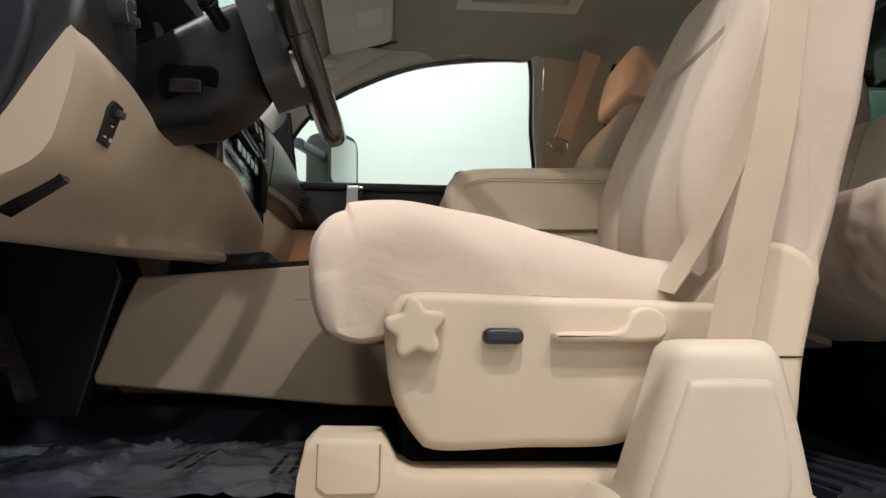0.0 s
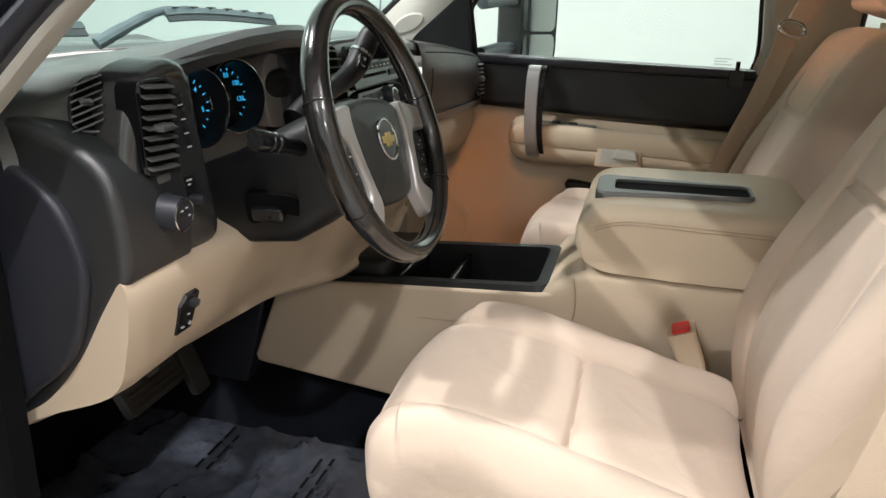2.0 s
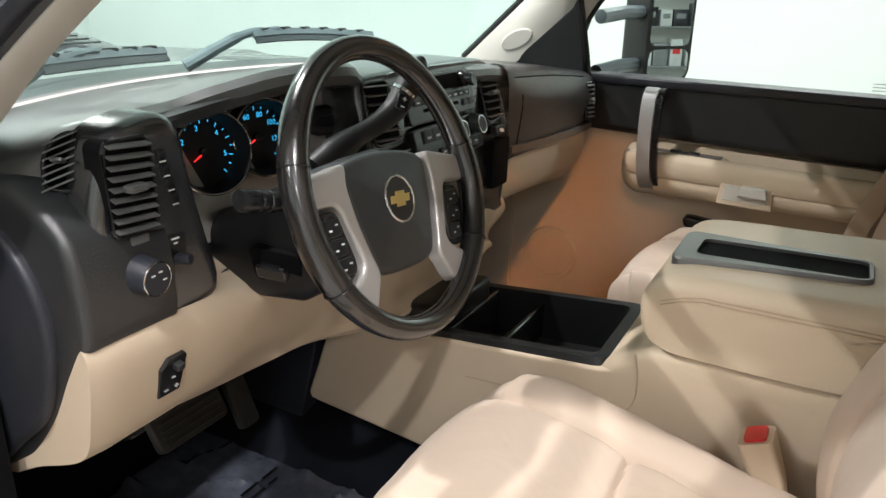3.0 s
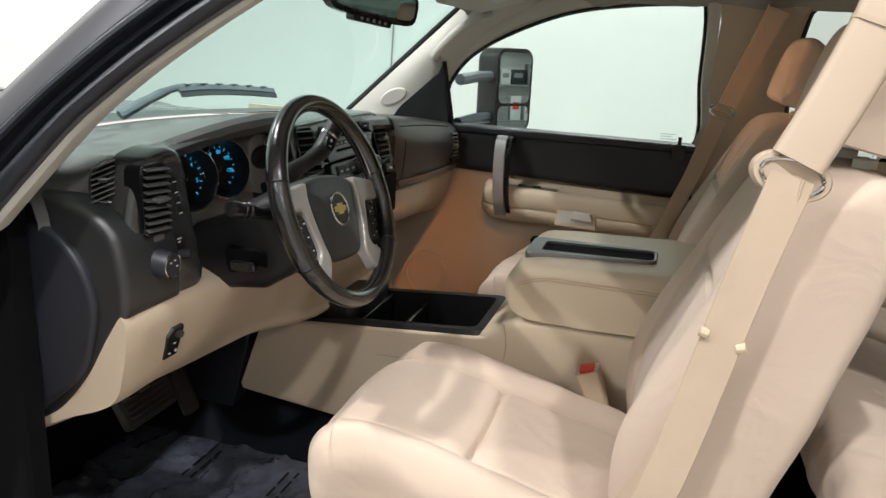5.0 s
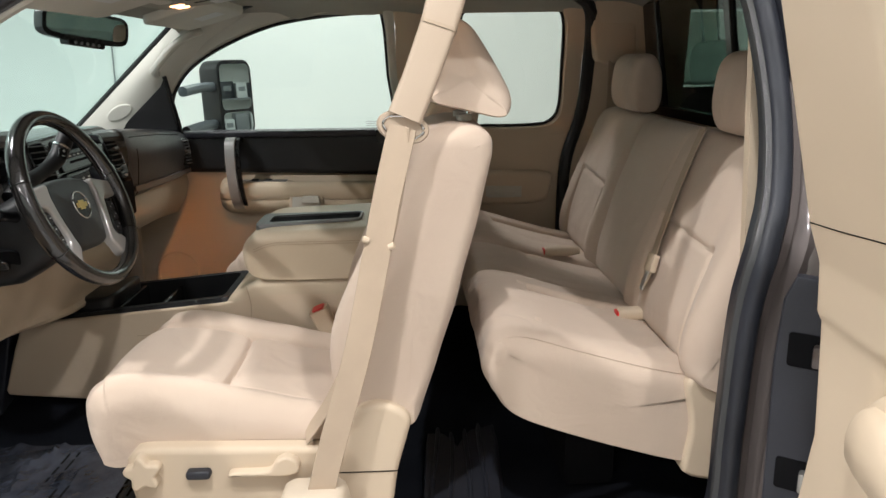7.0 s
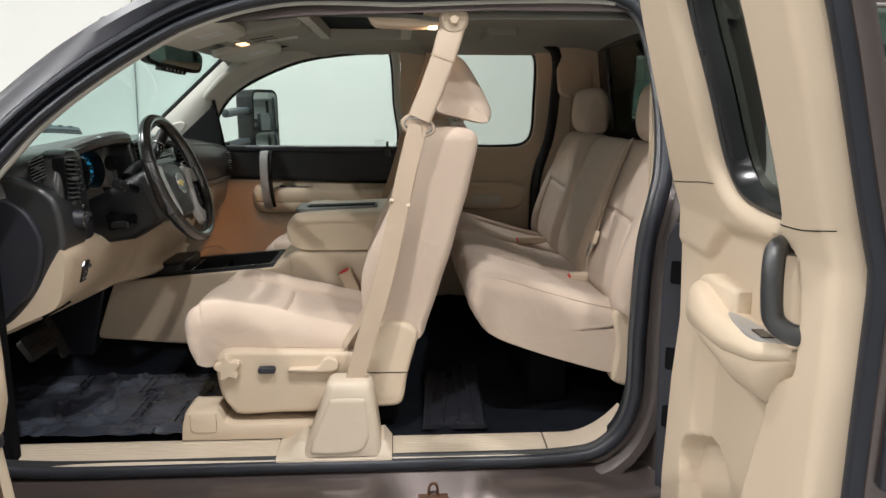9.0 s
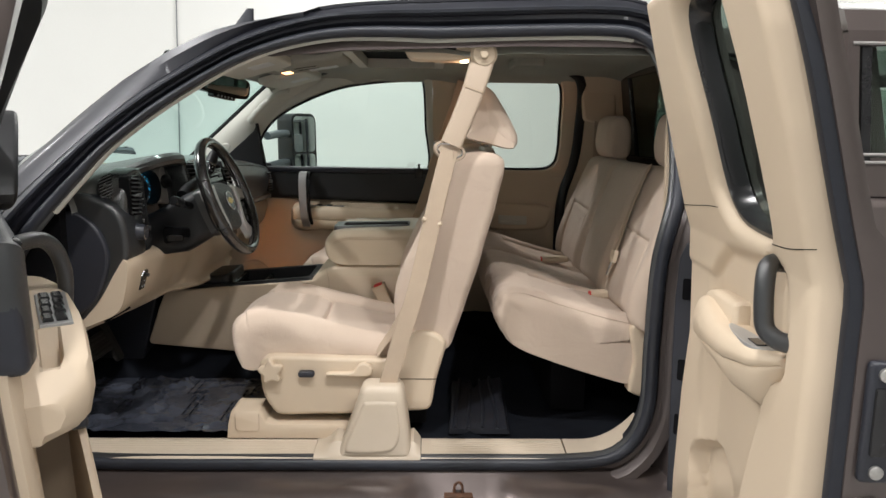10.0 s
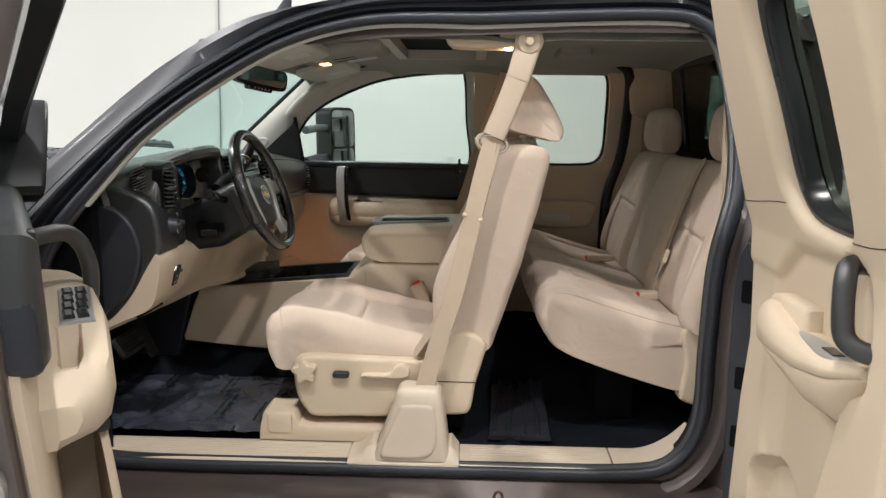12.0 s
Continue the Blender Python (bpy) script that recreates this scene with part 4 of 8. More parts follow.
# far rear belt and its cover beside the back window
fb = thing("far_seat_belt", "beige belt hanging beside the far rear headrest", "seat belt", (3.125, 0.665, 1.5))
bm = bmesh.new()
ribbon(bm, [(0.01, 0.0, 0.13), (0.008, -0.005, 0.03), (0.004, -0.01, -0.12)], 0.048, 0.004, (1, 0.2, 0))
part("webbing", bm, WEB, fb)
bm = bmesh.new()
slab(bm, smooth2([(-0.07, 0.30), (0.065, 0.30), (0.085, 0.2), (0.075, 0.13), (0.0, 0.115), (-0.04, 0.125), (-0.065, 0.15)], 36), lambda a, b, d: Vector((a, 0.03 - d, b)), 0.0, 0.035, 0.012, 3)
part("cover", bm, BEIGE, fb, "beige cover over the belt reel")

# ---- driver's seat ----
def seat_cushion_relief(x0, x1, half, cross, seam_s, bol=0.022):
    def f(a, b, s, nx, ny):
        g = 0.0
        top = max(0.0, ny)
        # raised bolsters at the sides, stitched seams, puckers
        g += bol * top * (dip(abs(s), 0.82, 0.22)) * (1 if a > x0 + 0.05 else 0.6)
        g -= 0.012 * top * dip(abs(s), seam_s, 0.022) + 0.006 * top * dip(abs(s), seam_s, 0.08)
        if abs(s) < seam_s:
            g -= 0.011 * top * dip(a, cross + 0.03 * (1 - s * s), 0.0055) + 0.006 * top * dip(a, cross + 0.03 * (1 - s * s), 0.025)
        g -= 0.006 * max(0.0, -nx) * dip(b, 0.955, 0.006) * 0.0
        g += 0.0022 * noise.noise(Vector((a * 14, s * 4, b * 14))) * (0.4 + abs(s))
        return g
    return f


CUSHION = [(1.742, 0.95), (1.752, 0.992), (1.785, 1.018), (1.86, 1.022), (1.95, 1.008), (2.05, 0.985), (2.15, 0.96), (2.24, 0.94), (2.27, 0.91), (2.24, 0.885), (2.10, 0.885), (1.92, 0.882), (1.86, 0.872), (1.825, 0.862), (1.795, 0.860), (1.768, 0.872), (1.75, 0.905)]
BACK = [(2.262, 0.93), (2.256, 1.02), (2.264, 1.12), (2.294, 1.22), (2.340, 1.345), (2.390, 1.46), (2.425, 1.508), (2.48, 1.522), (2.54, 1.512), (2.556, 1.475), (2.535, 1.38), (2.48, 1.18), (2.42, 0.99), (2.395, 0.935), (2.33, 0.925), (2.26, 0.922)]
HEAD = [(2.434, 1.575), (2.438, 1.605), (2.452, 1.665), (2.472, 1.710), (2.495, 1.720), (2.522, 1.704), (2.548, 1.668), (2.577, 1.620), (2.597, 1.578), (2.600, 1.552), (2.590, 1.534), (2.568, 1.531), (2.53, 1.540), (2.48, 1.552), (2.450, 1.560)]


def front_seat(name, label, yc, sign, back=0.0):
    """sign: -1 with the outboard side towards -y."""
    seat = thing(name, label, "car seat", (2.0 + back, yc, 0.66), group="front seats")
    o = Vector((2.0, yc, 0.66))
    half = 0.238
    bm = bmesh.new()
    pillow(bm, CUSHION, stations(half, 0.05, 131, 8), rim_round(0.05, half), lambda a, b, s: Vector((a - 0.02 * (1 - s * s) * (1 if b > 0.87 else 0.3) + 0.06 * (max(0.0, s) ** 3) * max(0.0, min(1.0, (1.98 - a) / 0.22)), yc + s * half, b)) - o, seat_cushion_relief(1.74, 2.27, half, 1.995, 0.60), 240)
    part("cushion", bm, FABRIC, seat, "woven beige cushion with stitched bolsters")

    def back_relief(a, b, s, nx, ny):
        front = max(0.0, -nx)
        g = 0.028 * front * dip(abs(s), 0.84, 0.2) * dip(b, 1.12, 0.2)
        g -= 0.009 * front * dip(abs(s), 0.60, 0.022) * (1 if b < 1.42 else 0)
        if abs(s) < 0.62:
            g -= 0.010 * front * dip(b, 1.33, 0.006)
        g += 0.008 * front * dip(b, 1.06, 0.1) * (1 - s * s)
        g += 0.0022 * noise.noise(Vector((a * 12, s * 4, b * 12)))
        return g

    bm = bmesh.new()
    hb = 0.232
    pillow(bm, BACK, stations(hb, 0.04, 121, 7), rim_round(0.04, hb), lambda a, b, s: Vector((a, yc + s * hb * (1 - 0.10 * max(0, (b - 1.2) / 0.3)), b)) - o, back_relief, 220)
    part("backrest", bm, FABRIC, seat, "woven beige backrest")
    bm = bmesh.new()
    hh = 0.135
    pillow(bm, HEAD, stations(hh, 0.032, 15, 7), rim_round(0.032, hh), lambda a, b, s: Vector((a, yc + s * hh * (1 - 0.16 * max(0, (b - 1.62) / 0.1)), b)) - o, lambda a, b, s, nx, ny: 0.0015 * noise.noise(Vector((a * 18, s * 4, b * 18))), 64)
    hd = part("headrest", bm, FABRIC, seat, "egg-shaped beige headrest")
    for dy in (-0.06, 0.06):
        bm = bmesh.new()
        tube(bm, [Vector((2.505, yc + dy, 1.48)) - o, Vector((2.53, yc + dy, 1.57)) - o], 0.006, 10)
        part("post", bm, CHROME, hd, "chrome post")
        bm = bmesh.new()
        lathe(bm, [(0.016, 0.0), (0.016, 0.012), (0.011, 0.014), (0.0005, 0.014)], lambda a, b, h: Vector((2.51 + a, yc + dy + b, 1.522 + h)) - o, 14)
        part("guide", bm, GREYTRIM, hd)
    yo = yc + sign * 0.27

    def side(a, b, d):
        return Vector((a, yo - sign * 0.03 + sign * d, b)) - o

    base = smooth2([(1.832, 0.885), (1.842, 0.908), (1.872, 0.92), (2.0, 0.917), (2.2, 0.912), (2.25, 0.905), (2.235, 0.86), (2.16, 0.78), (2.115, 0.742), (2.0, 0.738), (1.90, 0.735), (1.872, 0.748), (1.842, 0.80)], 80)
    bm = bmesh.new()
    slab(bm, base, side, -0.02, 0.03, 0.012, 4)
    bp = part("side_panel", bm, BEIGE, seat, "beige plastic seat side panel")
    bm = bmesh.new()
    knob = [((0.031 + 0.0065 * math.cos(5 * k * math.tau / 60)) * math.sin(k * math.tau / 60), (0.031 + 0.0065 * math.cos(5 * k * math.tau / 60)) * math.cos(k * math.tau / 60)) for k in range(60)]
    ca, sa = math.cos(0.12), math.sin(0.12)
    slab(bm, [(1.868 + a * ca - b * sa, 0.876 + a * sa + b * ca) for a, b in knob], side, 0.025, 0.052, 0.006, 4)
    part("star_knob", bm, BEIGE, bp, "five-lobed beige knob")
    bm = bmesh.new()
    slab(bm, [(1.972 + a, 0.868 + b) for a, b in round_rect(0.048, 0.019, 0.0085)], side, 0.025, 0.047, 0.006, 4)
    part("power_switch", bm, SLATE, bp, "slate power seat switch")
    bm = bmesh.new()
    lev = smooth2([(2.036, 0.863), (2.036, 0.873), (2.08, 0.874), (2.112, 0.877), (2.125, 0.896), (2.145, 0.904), (2.166, 0.893), (2.168, 0.873), (2.15, 0.863), (2.1, 0.862)], 48)
    slab(bm, lev, side, 0.025, 0.05, 0.005, 3)
    part("recline_lever", bm, BEIGE, bp, "beige recline lever")
    # recliner cover
    bm = bmesh.new()
    rec = smooth2([(2.20, 0.90), (2.265, 0.968), (2.31, 0.992), (2.355, 0.985), (2.386, 0.958), (2.38, 0.92), (2.358, 0.84), (2.345, 0.765), (2.325, 0.745), (2.25, 0.742), (2.17, 0.755), (2.15, 0.80)], 64)
    slab(bm, rec, side, -0.05, 0.012, 0.012, 4)
    part("recliner_cover", bm, BEIGE, seat, "rounded recliner cover")
    bm = bmesh.new()
    tube(bm, [side(2.17, 0.845, 0.0125), side(2.36, 0.845, 0.0125)], 0.0012, 6)
    part("cover_seam", bm, DARK, seat)
    # plain mechanism block, the shade below the cushion is in its near-black colour
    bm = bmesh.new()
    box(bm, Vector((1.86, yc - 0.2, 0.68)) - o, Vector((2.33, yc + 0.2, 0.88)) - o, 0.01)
    part("mechanism", bm, DARK, seat, "plain seat frame block, near-black for the shade under the cushion")
    return seat


driver_seat = front_seat("car_seat", "beige fabric driver seat with plastic side controls", -0.46, -1)
passenger_seat = front_seat("car_seat", "beige fabric front passenger seat", 0.46, 1, 0.055)

# track cover on the floor
tc = thing("seat_track_cover", "beige plastic cover over the driver seat track", "track cover", (1.95, -0.67, 0.68))
bm = bmesh.new()
loops = []
for y, e in ((-0.075, 0.012), (-0.07, 0.004), (-0.06, 0.0), (0.03, 0.0), (0.035, 0.005)):
    pr = [(-0.215, -0.01), (-0.212, 0.03), (-0.205, 0.068 - e), (-0.195, 0.076 - e), (-0.12, 0.075 - e), (-0.112, 0.066 - e), (-0.10, 0.042 - e), (-0.08, 0.034 - e), (0.25, 0.032 - e), (0.255, 0.024 - e), (0.255, -0.01)]
    loops.append([Vector((a, y, b)) for a, b in pr])
loft(bm, loops)
part("cover", bm, BEIGE, tc)
bm = bmesh.new()
tube(bm, [Vector((-0.19, -0.0755, 0.066)), Vector((-0.19, -0.0765, 0.02)), Vector((-0.18, -0.0765, 0.012)), Vector((-0.125, -0.0765, 0.012)), Vector((-0.12, -0.0765, 0.02)), Vector((-0.12, -0.0755, 0.066))], 0.0009, 6)
part("lid_seam", bm, WEB, tc)

# ---- front belt of the driver ----
belt = thing("driver_seat_belt", "beige seat belt hanging from the roof anchor in its sleeve", "seat belt", (2.48, -0.69, 1.8))
bo = Vector((2.48, -0.69, 1.8))
bm = bmesh.new()
sl = [(2.483, -0.675, 1.80), (2.476, -0.69, 1.77), (2.455, -0.705, 1.70), (2.42, -0.72, 1.61), (2.392, -0.73, 1.545)]
loops = []
P = [Vector(p) for p in sl]
for i, p in enumerate(P):
    d = (P[min(i + 1, 4)] - P[max(i - 1, 0)]).normalized()
    w = Vector((1, 0, 0))
    w = (w - d * w.dot(d)).normalized()
    n = d.cross(w)
    loops.append([p - bo + w * a + n * b for a, b in round_rect((0.072, 0.068, 0.064, 0.062, 0.062)[i], 0.024, 0.009, 4)])
loft(bm, loops)
part("sleeve", bm, SLEEVE, belt, "beige plastic sleeve")
bm = bmesh.new()
for p in (P[2] + Vector((0, 0, 0.0)),):
    d = (P[3] - P[1]).normalized()
    w = (Vector((1, 0, 0)) - d * d.x).normalized()
    n = d.cross(w)
    loft(bm, [[p - bo + d * h + w * a + n * b for a, b in round_rect(0.066, 0.028, 0.011, 4)] for h in (-0.002, 0.004)])
part("sleeve_joint", bm, WEB, belt)
bm = bmesh.new()
lathe(bm, [(0.038, 0.0), (0.038, 0.012), (0.03, 0.02), (0.0005, 0.021)], axes_place(Vector((2.483, -0.688, 1.80)) - bo, (0, -1, -0.1)), 24)
part("anchor_disc", bm, BEIGE, belt, "round anchor cap")
bm = bmesh.new()
lathe(bm, [(0.013, 0.018), (0.013, 0.026), (0.009, 0.031), (0.0005, 0.031)], axes_place(Vector((2.483, -0.688, 1.80)) - bo, (0, -1, -0.1)), 16)
part("bolt_cap", bm, BEIGE, belt)
bm = bmesh.new()
rg = axes_place(Vector((2.388, -0.722, 1.528)) - bo, (0.1, -1, 0.1), (0.25, 0, 1))
lathe(bm, [(0.034, -0.010), (0.044, -0.010), (0.047, -0.005), (0.047, 0.005), (0.044, 0.010), (0.034, 0.010)], lambda a, b, h: rg(a, b * 0.62, h), 32)
part("guide_ring", bm, SLEEVE, belt, "oval beige guide ring")
bm = bmesh.new()
tube(bm, [rg(0.036 * math.cos(k * math.tau / 28), 0.019 * math.sin(k * math.tau / 28), 0.010) for k in range(28)], 0.003, 8, closed=True)
part("metal_liner", bm, CHROME, belt, "chrome liner of the ring")
bm = bmesh.new()
ribbon(bm, [Vector(p) - bo for p in curve_loop([(2.388, -0.745, 1.53), (2.355, -0.76, 1.40), (2.30, -0.785, 1.15), (2.25, -0.795, 0.98), (2.212, -0.80, 0.845)], 24, False)], 0.05, 0.003, (1, 0, 0.2))
part("webbing", bm, WEB, belt, "beige webbing to the sill pedestal")
bm = bmesh.new()
ribbon(bm, [Vector(p) - bo for p in curve_loop([(2.392, -0.73, 1.53), (2.375, -0.725, 1.40), (2.32, -0.72, 1.2), (2.24, -0.715, 1.02), (2.18, -0.708, 0.925)], 24, False)], 0.046, 0.003, [(0.35, -1, 0)] * 24)
part("inner_webbing", bm, WEB, belt, "inner run of the webbing down to the seat")
for q, ln in (((2.322, -0.768, 1.335), -1), ((2.358, -0.768, 1.322), 1)):
    bm = bmesh.new()
    tube(bm, [Vector(q) - bo, Vector(q) - bo + Vector((0.010 * ln, -0.002, 0.004))], 0.006, 10)
    part("stop_button", bm, BEIGE, belt, "beige stop button")

# roof cover at the anchor
rc = thing("roof_anchor_cover", "beige roof cover at the belt anchor with a coat hook", "cover", (2.4, -0.645, 1.826))
bm = bmesh.new()
slab(bm, smooth2([(-0.19, 0.02), (-0.15, -0.005), (-0.13, -0.035), (-0.10, -0.042), (0.02, -0.042), (0.06, -0.03), (0.1, -0.005), (0.2, 0.008), (0.2, 0.025), (0.0, 0.025)], 50), lambda a, b, d: Vector((a, -d, b)), -0.05, 0.035, 0.01, 3)
part("cover", bm, BEIGE, rc)
bm = bmesh.new()
slab(bm, [(-0.02 + a, -0.005 + b) for a, b in round_rect(0.05, 0.034, 0.006)], lambda a, b, d: Vector((a, -d, b)), 0.03, 0.0375, 0.002, 2)
part("latch_recess", bm, GLOSS, rc, "black latch recess")
bm = bmesh.new()
tube(bm, [(-0.095, -0.036, 0.012), (-0.095, -0.0365, -0.022), (-0.068, -0.0365, -0.022), (-0.068, -0.036, 0.012)], 0.001, 6)
part("hook_seam", bm, DARK, rc)
bm = bmesh.new()
box(bm, (0.018, -0.026, -0.048), (0.042, 0.002, -0.040), 0.003)
part("reading_lamp", bm, DOME, rc, "small lit lamp lens")

# buckle
def buckle(at, tilt_x, label, mat=BEIGE):
    b = thing("belt_buckle", label, "belt buckle", at, group="belt buckles")
    bm = bmesh.new()
    pth = [(0.0, 0, -0.13), (-0.02 * tilt_x, 0, -0.06), (-0.045 * tilt_x, 0, 0.0)]
    loops = []
    P = [Vector(p) for p in pth]
    for i, p in enumerate(P):
        d = (P[min(i + 1, 2)] - P[max(i - 1, 0)]).normalized()
        w = Vector((0, 1, 0))
        n = d.cross(w)
        loops.append([p + n * a + w * c for a, c in round_rect((0.042, 0.044, 0.048)[i], (0.034, 0.040, 0.052)[i], 0.008, 4)])
    loft(bm, loops)
    part("body", bm, mat, b, "beige buckle shell")
    bm = bmesh.new()
    d = (P[2] - P[1]).normalized()
    w = Vector((0, 1, 0))
    n = d.cross(w)
    loft(bm, [[P[2] + d * h + n * a + w * c for a, c in round_rect(0.030, 0.040, 0.006, 4)] for h in (-0.002, 0.004)])
    part("release_button", bm, RED, b, "red release button")
    return b


buckle((2.197, -0.236, 1.03), 1.0, "beige belt buckle with a red button between seat and console")

# ---- centre console ----
con = thing("centre_console", "beige centre console with black open bins", "console", (1.6, 0.0, 0.66))
co = Vector((1.6, 0, 0.66))


def con_top(x):
    return float(np.interp(x, [1.3, 1.45, 1.9, 2.0], [0.985, 0.995, 1.035, 1.05]))


for sy, nm in ((-1, "side_panel"), (1, "side_panel")):
    bm = bmesh.new()
    out = [(1.365, 0.985), (1.34, 0.93), (1.295, 0.80), (1.30, 0.785), (1.32, 0.782), (1.75, 0.745), (2.33, 0.72), (2.35, 1.05), (2.0, 1.055), (1.9, 1.03), (1.6, 1.005)]
    slab(bm, out, lambda a, b, d: Vector((a, sy * (d + (-0.045 if sy > 0 else 0.010)), b)) - co, 0.138, 0.158, 0.006, 3)
    part(nm, bm, BEIGE, con, "flat beige side panel")
# frame round the bins
bm = bmesh.new()
def tray_loop(x0, x1, y0, y1, r):
    return [((x0 + x1) / 2 + a, (y0 + y1) / 2 + b) for a, b in round_rect(x1 - x0, y1 - y0, r, 4)]


outer, lip = tray_loop(1.40, 1.918, -0.164, 0.112, 0.03), tray_loop(1.408, 1.910, -0.157, 0.105, 0.026)
inner, low = tray_loop(1.44, 1.888, -0.136, 0.088, 0.018), tray_loop(1.45, 1.878, -0.128, 0.08, 0.012)
loft(bm, [[Vector((a, b, con_top(a) + h)) - co for a, b in o] for o, h in ((outer, -0.012), (lip, 0.007), (inner, 0.006), (inner, -0.004), (low, -0.09))], cap=False)
bm.faces.new(list(bm.verts)[-len(low):])
part("bin_tray", bm, NIGHT, con, "black bin tray")
for x in (1.60, 1.70):
    bm = bmesh.new()
    box(bm, Vector((x, -0.130, con_top(x) - 0.085)) - co, Vector((x + 0.012, 0.084, con_top(x) - (-0.004 if x < 1.65 else 0.012))) - co, 0.004)
    part("bin_divider", bm, GLOSS, con, "black divider")
bm = bmesh.new()
slab(bm, round_rect(0.20, 0.215, 0.04), lambda a, b, d: Vector((1.50 + a, -0.024 + b, con_top(1.5) + d + 0.02 * max(0, a / 0.1) ** 2)) - co, -0.02, 0.032, 0.012, 3)
part("front_cup_housing", bm, NIGHT, con, "black rounded cup housing")
for y in (0.022, 0.058):
    bm = bmesh.new()
    lathe(bm, [(0.008, 0), (0.008, 0.004), (0.0005, 0.005)], axes_place(Vector((1.875, y, 0.965)) - co, (-1, 0, 0.1)), 12)
    part("socket", bm, CHROME, con, "small bright socket")
# middle seat block behind the bins, with the armrest
bm = bmesh.new()
MID = [(1.90, 1.03), (1.96, 1.075), (2.02, 1.09), (2.2, 1.092), (2.36, 1.09), (2.38, 0.95), (2.36, 0.74), (1.92, 0.745), (1.915, 0.80), (1.912, 0.95)]
pillow(bm, MID, stations(0.168, 0.02, 9, 5), rim_round(0.02, 0.168), lambda a, b, s: Vector((a, s * 0.168, b)) - co, None, 72)
part("middle_seat", bm, LEATHER, con, "beige vinyl middle seat block")
bm = bmesh.new()
tube(bm, [p - co for p in curve_loop([(1.958, -0.1695, 1.072), (1.966, -0.1705, 1.03), (1.964, -0.1705, 0.99), (1.950, -0.1705, 0.966), (1.925, -0.1705, 0.958)], 24, False)], 0.0011, 6)
part("stitched_seam", bm, WEB, con)
bm = bmesh.new()
tube(bm, [Vector((x, -0.1688, 0.958 + 0.05 * (x - 1.925))) - co for x in (1.925, 1.80, 1.66)], 0.0011, 6)
part("stitched_seam", bm, WEB, con)
ARM = [(1.952, 1.150), (1.955, 1.178), (1.972, 1.202), (2.0, 1.213), (2.06, 1.218), (2.2, 1.222), (2.33, 1.224), (2.36, 1.205), (2.36, 1.12), (2.3, 1.093), (2.05, 1.088), (1.988, 1.097), (1.960, 1.120)]
bm = bmesh.new()
pillow(bm, ARM, stations(0.185, 0.026, 9, 8), rim_round(0.026, 0.185), lambda a, b, s: Vector((a, 0.01 + s * 0.185, b)) - co, lambda a, b, s, nx, ny: 0.001 * noise.noise(Vector((a * 9, s * 2, b * 9))), 80)
arm = part("armrest", bm, LEATHER, con, "padded beige vinyl armrest")
for dz in (0.0, 0.006):
    bm = bmesh.new()
    tube(bm, [Vector((x, -0.1755 - 0.0003 * min(1.0, (x - 1.98) / 0.1), 1.186 + dz - 0.02 * max(0.0, (2.03 - x) / 0.05))) - co for x in [1.985 + 0.03 * q for q in range(12)]], 0.0009, 6)
    part("armrest_seam", bm, WEB, arm, "double stitched seam")
def tray_z(x):
    return 1.2145 + 0.03 * (x - 2.0)


ro, ri = [(2.118 + a, -0.027 + b * (1.0 + 0.55 * max(0.0, min(1.0, (-a - 0.09) / 0.035)))) for a, b in round_rect(0.284, 0.099, 0.018)], [(2.131 + a, -0.027 + b) for a, b in round_rect(0.244, 0.086, 0.014)]
bm = bmesh.new()
loft(bm, [[Vector((a, b, tray_z(a) + h)) - co for a, b in o] for o, h in ((ro, -0.012), (ro, 0.006), ([(2.118 + (a - 2.118) * 0.985, -0.027 + (b + 0.027) * 0.97) for a, b in ro], 0.0095), (ri, 0.009), (ri, 0.002))], cap=False)
part("tray_rim", bm, DARKSILVER, arm, "dull silver tray rim")
# no hole is cut: this black plate paints the deep tray's shade
bm = bmesh.new()
loft(bm, [[Vector((a, b, tray_z(a) + h)) - co for a, b in ri] for h in (-0.004, 0.0035)])
part("tray_floor", bm, DARK, arm, "flat black plate painting the shade of the deep tray")

# ---- rear bench ----
bench = thing("rear_bench", "beige fabric rear bench with three places", "bench seat", (2.82, 0.0, 0.66))
bo2 = Vector((2.8, 0, 0.66))
RC = [(2.518, 1.02), (2.522, 1.075), (2.55, 1.108), (2.61, 1.108), (2.72, 1.075), (2.86, 1.035), (3.0, 1.005), (3.06, 0.98), (3.06, 0.81), (2.95, 0.805), (2.8, 0.845), (2.66, 0.892), (2.585, 0.925), (2.54, 0.965)]
RB = [(2.955, 1.0), (2.945, 1.06), (2.965, 1.15), (3.0, 1.27), (3.045, 1.39), (3.075, 1.45), (3.11, 1.468), (3.15, 1.46), (3.20, 1.40), (3.20, 1.2), (3.17, 1.0), (3.06, 0.96)]


def bench_piece(name, outline, y0, y1, r, relief, n, label):
    half, yc = (y1 - y0) / 2, (y0 + y1) / 2
    bm = bmesh.new()
    pillow(bm, outline, stations(half, r, 101, 7), rim_round(r, half), lambda a, b, s: Vector((a, yc + s * half, b)) - bo2, relief, n)
    return part(name, bm, FABRIC, bench, label)


